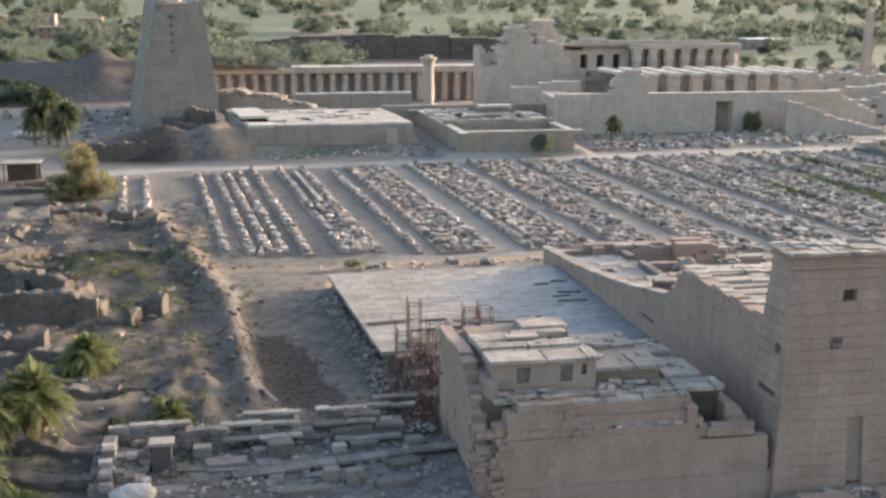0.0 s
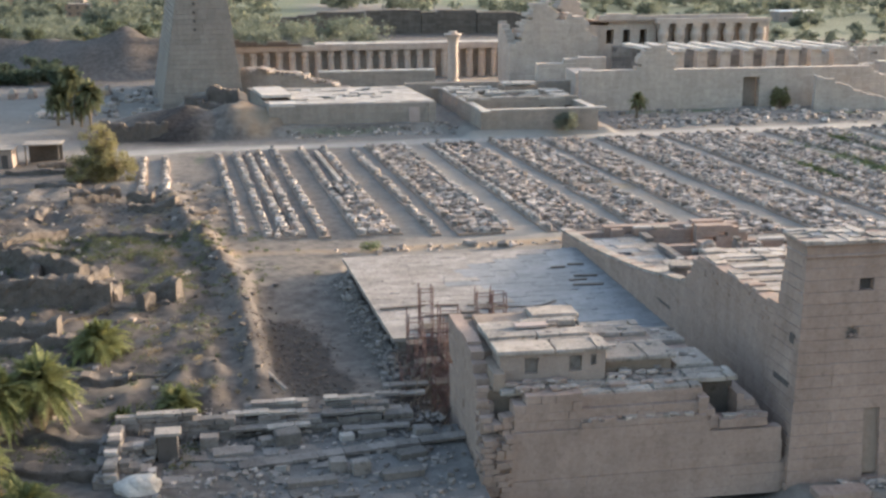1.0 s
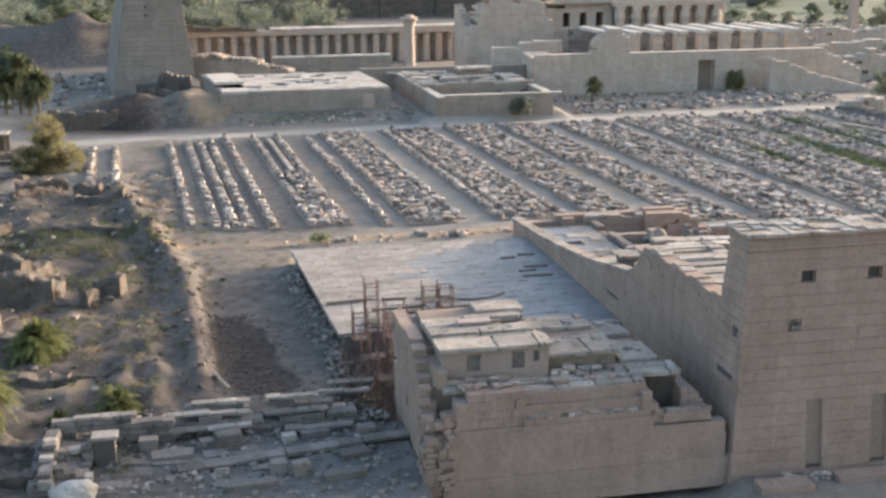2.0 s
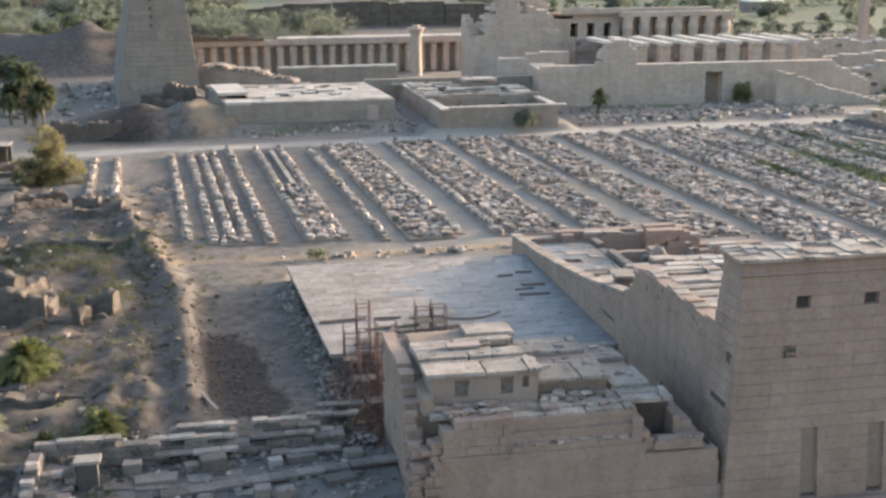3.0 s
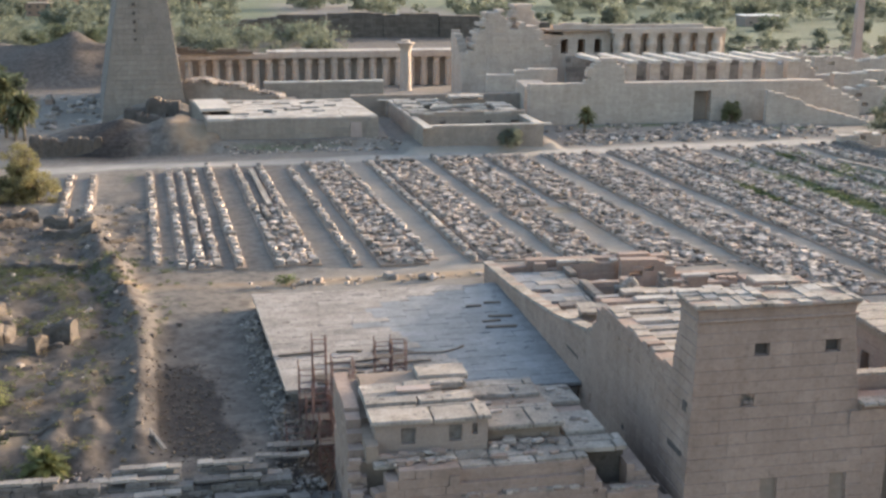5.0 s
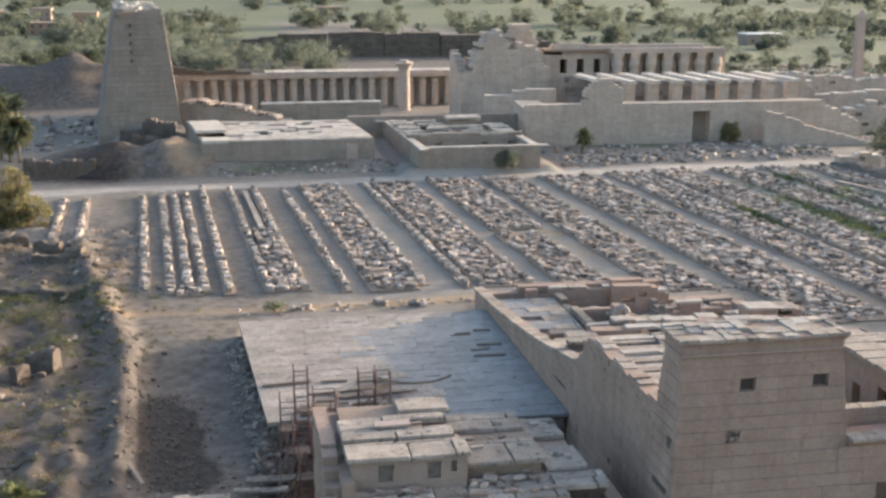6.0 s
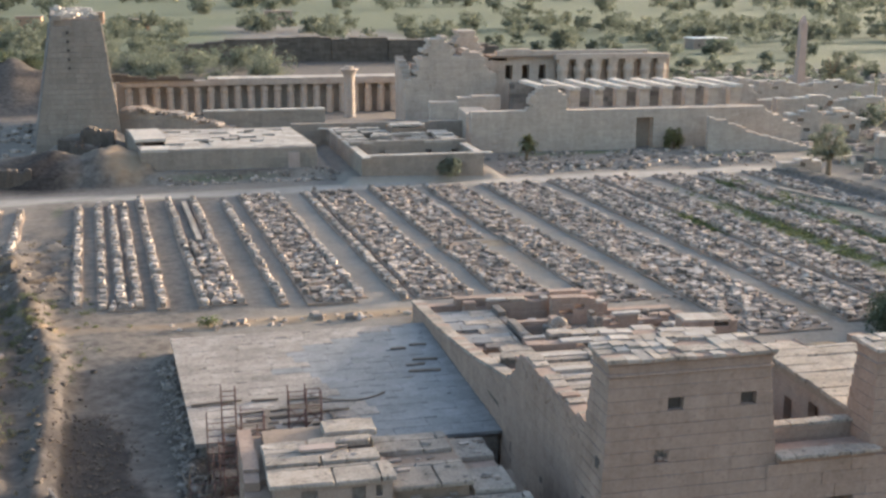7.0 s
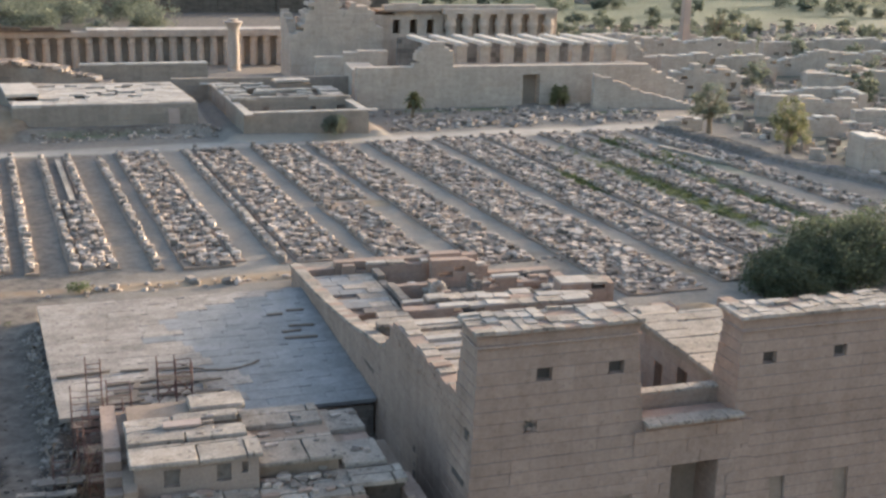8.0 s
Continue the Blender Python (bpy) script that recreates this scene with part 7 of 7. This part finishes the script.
def frond(bm, base, yaw, lift, length, droop, rng, width=0.5, blade=0.06):
    """A feathered palm leaf: a bent rib with leaflets on both sides."""
    n = 9
    d = Vector((math.cos(yaw), math.sin(yaw), 0))
    side = Vector((-d.y, d.x, 0))
    pts = []
    for i in range(n + 1):
        f = i / n
        pts.append(Vector(base) + d * length * f * math.cos(lift) + Vector((0, 0, length * (math.sin(lift) * f - droop * f * f))))
    for i in range(n):
        a, b = pts[i], pts[i + 1]
        w = 0.03
        bm.faces.new([bm.verts.new(p) for p in (a - side * w, a + side * w, b + side * w, b - side * w)])
        if i < 1:
            continue
        for s in (-1, 1):
            for j in range(5):
                p = a.lerp(b, (j + 0.5) / 5)
                ll = width * length * 0.42 * math.sin(math.pi * min(0.97, (i + j / 5) / n * 0.86 + 0.13)) * rng.uniform(0.8, 1.15)
                q = p + (side * s * 0.82 + d * 0.6 + Vector((0, 0, 0.22 - 0.5 * rng.random()))).normalized() * ll
                v = (b - a).normalized() * blade
                bm.faces.new([bm.verts.new(u) for u in (p - v, p + v, q)])


def palm(x, y, trunk, reach, seed, label, fronds=34, dry=8, z=None, blade=0.07, low=-12, leaf=PALM_LEAF):
    rng = random.Random(seed)
    z = gz(x, y) if z is None else z
    t = thing("palm_tree", (x, y, z), label, "palm tree", "date palms")
    bm = bmesh.new()
    prev, seg = None, max(3, int(trunk / 0.4))
    for i in range(seg + 1):
        f = i / seg
        r = 0.27 - 0.06 * f + (0.035 if i % 2 else 0)
        ring = [bm.verts.new((x + 0.25 * f * f + r * math.cos(k * math.pi / 4), y + r * math.sin(k * math.pi / 4), z - 0.2 + (trunk + 0.2) * f)) for k in range(8)]
        if prev:
            for k in range(8):
                bm.faces.new((prev[k], prev[(k + 1) % 8], ring[(k + 1) % 8], ring[k]))
        prev = ring
    bm.faces.new(prev)
    part("trunk", bm, BARK, t)
    top = (x + 0.25, y, z + trunk)
    bm = bmesh.new()
    for k in range(fronds):
        lift = radians(rng.uniform(low, 82))
        frond(bm, top, k * 2.4 + rng.uniform(-0.2, 0.2), lift, reach * rng.uniform(0.8, 1.1), rng.uniform(0.25, 0.7), rng, blade=blade)
    part("crown", bm, leaf, t)
    if dry:
        bm = bmesh.new()
        for k in range(dry):
            frond(bm, (x + 0.25, y, z + trunk - 0.2), k * 2.1, radians(rng.uniform(-84, -40)), min(reach, trunk + 1.2) * rng.uniform(0.6, 0.95), rng.uniform(0.05, 0.3), rng, 0.7, blade * 1.3)
        part("dry_fronds", bm, DRY_LEAF, t, "hanging dry fronds")
    return t


palm(-61.6, 26.2, 1.5, 2.9, 1, "short bushy date palm among the ruins", 170, 20, blade=0.04, low=-35)
palm(-63.4, 10.6, 3.9, 2.9, 2, "date palm with dry hanging fronds", 150, 130, blade=0.04, low=-30)
palm(-66.0, 9.2, 3.4, 2.9, 3, "date palm with dry hanging fronds", 130, 100, blade=0.04, low=-30)
palm(-54.9, 13.6, 0.4, 2.0, 4, "low young palm by the wall", 110, 6, blade=0.035)
palm(-58.6, 12.6, 0.3, 1.3, 5, "low young palm by the wall", 40, 2, blade=0.03)
palm(-66.0, 0.5, 2.8, 3.0, 6, "date palm leaning over the walls", 120, 30, blade=0.04, low=-30)
palm(-62.5, -2.0, 1.0, 2.7, 7, "low bushy date palm", 100, 10, blade=0.04)
palm(-81.4, 163, 8.8, 3.1, 8, "tall date palm beside the plaza", 120, 50, blade=0.13, low=-70, leaf=HAZE_PALM)
palm(-77.6, 159, 7.0, 3.1, 9, "tall date palm beside the plaza", 120, 50, blade=0.13, low=-70, leaf=HAZE_PALM)
palm(-83.8, 162, 6.0, 3.1, 10, "tall date palm beside the plaza", 110, 50, blade=0.13, low=-70, leaf=HAZE_PALM)
palm(-79.4, 160, 4.6, 2.6, 12, "shorter date palm beside the plaza", 110, 40, blade=0.13, low=-60, leaf=HAZE_PALM)
palm(24.5, 149, 3.6, 2.2, 11, "slim palm in front of the great hall", 70, 40, blade=0.1, low=-50, leaf=HAZE_PALM)
broad_tree(-70.0, 106.0, 9.6, 2.8, 21, OLIVE_LEAF, "yellowish tamarisk tree at the yard corner", 64, 110, 0.22, low=0.1)
broad_tree(-67.8, 104.0, 5.4, 3.2, 22, OLIVE_LEAF, "low spreading tamarisk shrub", 60, 100, 0.22, low=0.02)
broad_tree(-72.2, 103.6, 4.6, 2.5, 31, OLIVE_LEAF, "low spreading tamarisk shrub", 40, 100, 0.22, low=0.02)
broad_tree(57.4, 157, 4.6, 2.4, 23, HAZE_PALM, "small tree before the great hall", 40, 100, 0.24, low=0.12)
broad_tree(5.9, 133.0, 3.6, 2.4, 24, HAZE_LEAF, "bushy green shrub against the temple wall", 40, 90, 0.22, z=1.2, low=0.05)
broad_tree(71.2, 122.4, 11.2, 3.6, 25, HAZE_LEAF, "tall green tree beside the enclosure wall", 50, 90, 0.26, low=0.36)
broad_tree(76.6, 106.2, 10.2, 3.6, 26, HAZE_PALM, "yellowish green tree beside the enclosure wall", 52, 90, 0.26, low=0.2)
broad_tree(150, 256, 13.5, 4.2, 27, HAZE_LEAF, "tall tree among the far ruins", 26, 60, 0.5)
broad_tree(41.0, 43, 6.6, 6.8, 28, TREE_LEAF, "large dark tree behind the gateway tower", 110, 170, 0.26, low=0.05)
broad_tree(33.6, 41, 4.4, 5.0, 29, TREE_LEAF, "dark lower tree behind the gateway tower", 90, 160, 0.26, low=0.02)
broad_tree(49.0, 45, 7.8, 6.4, 30, TREE_LEAF, "large dark tree behind the gateway tower", 100, 160, 0.26, low=0.05)


def shrubs():
    rng = random.Random(91)
    low = Leaves(91)
    for k in range(1000):
        x, y = rng.uniform(-88, -52), rng.uniform(4, 70)
        if rng.random() < 0.5:
            x, y = rng.gauss(-64, 8), rng.choice((rng.gauss(59, 3), rng.gauss(66, 2), rng.gauss(46, 3)))
        r = rng.uniform(0.3, 0.9)
        low.clump((x, y, gz(x, y) + r * 0.3), r, 44, 0.13, 0.5)
    tagged(low.done("scrub", SCRUB), "patches of green scrub over the ruins", "scrub", kind="stuff")
    low = Leaves(92)
    for k in range(1300):
        cx, cy, rx, ry, turn = rng.choice(((44.2, 86, 2.4, 22, -0.068), (44.2, 86, 2.4, 22, -0.068), (53.4, 82, 2.2, 24, -0.068), (54.6, 106, 2.6, 5, -0.068), (33.4, 94, 1.4, 5, -0.068), (53, 121, 2.4, 3, 0), (66, 145, 5, 1.5, 0), (40, 157, 14, 0.6, 0)))
        u, v = rng.gauss(0, 0.6) * rx, rng.gauss(0, 0.6) * ry
        x, y = cx + u * math.cos(turn) + v * math.sin(turn), cy - u * math.sin(turn) + v * math.cos(turn)
        r = rng.uniform(0.4, 0.9)
        low.clump((x, y, r * 0.25), r, 50, 0.15, 0.5)
    for k in range(4):
        low.clump((-36.9 + 0.4 * k, 57.6, 0.5), 0.7, 60, 0.22, 0.8)
    tagged(low.done("weeds", GRASS), "green weeds growing between the stone rows", "weeds", kind="stuff")
    low = Leaves(93)
    for k in range(280):
        x, y = rng.uniform(-90, -52), rng.uniform(4, 100)
        r = rng.uniform(0.3, 0.8)
        low.clump((x, y, gz(x, y) + r * 0.25), r, 36, 0.13, 0.45)
    for k in range(60):                              # tufts along the two low ridges
        y = rng.uniform(9, 36)
        x = rng.choice((-53.6, -57.0, -50.4)) - 0.05 * (y - 20) + rng.gauss(0.3, 0.4)
        low.clump((x, y, gz(x, y) + 0.12), rng.uniform(0.2, 0.45), 26, 0.11, 0.6)
    tagged(low.done("dry_scrub", DRY_LEAF), "dry yellow scrub over the ruins", "scrub", kind="stuff")


shrubs()


def far_wood(name, spots, leaf, seed, label, size=0.6, leaves=42):
    rng = random.Random(seed)
    wood = Leaves(seed)
    for x, y, h, r in spots:
        z = gz(x, y)
        wood.clump((x, y, z + h * 0.35), r * 0.6, 80, size, 1.2)
        for k in range(15):
            ang, rad = rng.uniform(0, 6.28), r * math.sqrt(rng.random()) * 0.85
            wood.clump((x + math.cos(ang) * rad, y + math.sin(ang) * rad, z + h * rng.uniform(0.16, 0.9)), r * rng.uniform(0.28, 0.42), leaves, size)
    tagged(wood.done(name, leaf), label, "trees", kind="stuff")


wr = random.Random(17)
far_wood("tree_belt", [(wr.uniform(-130, -90), wr.uniform(234, 244), wr.uniform(3.5, 5), wr.uniform(2.4, 3.6)) for _ in range(26)], TREE_LEAF, 1, "dark grove beyond the plaza")
far_wood("tree_belt", [(x_, y_, h_, r_) for x_, y_, h_, r_ in ((-63, 247, 8, 4), (-60, 251, 7, 4), (-66, 256, 7, 4.5), (-70, 268, 5, 4), (-101, 249, 6, 3.5), (-97, 247, 5, 3), (-84, 274, 4, 4), (-76, 276, 4, 3.5), (-92, 280, 4.5, 4), (-108, 296, 5, 4), (-118, 297, 5, 4))], TREE_LEAF, 8, "dark trees growing about the brown hill", 0.5, 60)
far_wood("tree_belt", [(wr.uniform(-160, -8), wr.uniform(302, 385), wr.uniform(6, 11), wr.uniform(4.5, 8)) for _ in range(96)], HAZE_LEAF, 2, "green trees beyond the great temple")
far_wood("tree_belt", [(wr.uniform(-230, -30), wr.uniform(400, 620), wr.uniform(7, 13), wr.uniform(5, 8)) for _ in range(90)], HAZE_LEAF, 3, "hazy trees about the village", 1.0, 34)
far_wood("tree_belt", [(wr.uniform(0, 420), wr.uniform(420, 640), wr.uniform(7, 13), wr.uniform(5, 8)) for _ in range(110)], HAZE_LEAF, 4, "hazy trees along the fields", 1.0, 34)
far_wood("tree_belt", [(wr.uniform(-600, 900), wr.uniform(700, 1500), wr.uniform(9, 16), wr.uniform(7, 13)) for _ in range(190)], HAZE_LEAF, 5, "far belts of trees on the plain", 1.8, 26)
far_wood("tree_belt", [(wr.uniform(100, 240), wr.uniform(150, 330), wr.uniform(4, 7), wr.uniform(2.4, 4)) for _ in range(60)], HAZE_LEAF, 6, "scattered trees among the precinct ruins", 0.55)
far_wood("tree_belt", [(wr.uniform(90, 420), wr.uniform(330, 430), wr.uniform(3, 7), wr.uniform(3, 6)) for _ in range(40)], HAZE_LEAF, 7, "low trees paled for haze beyond the precinct ruins", 0.8, 30)
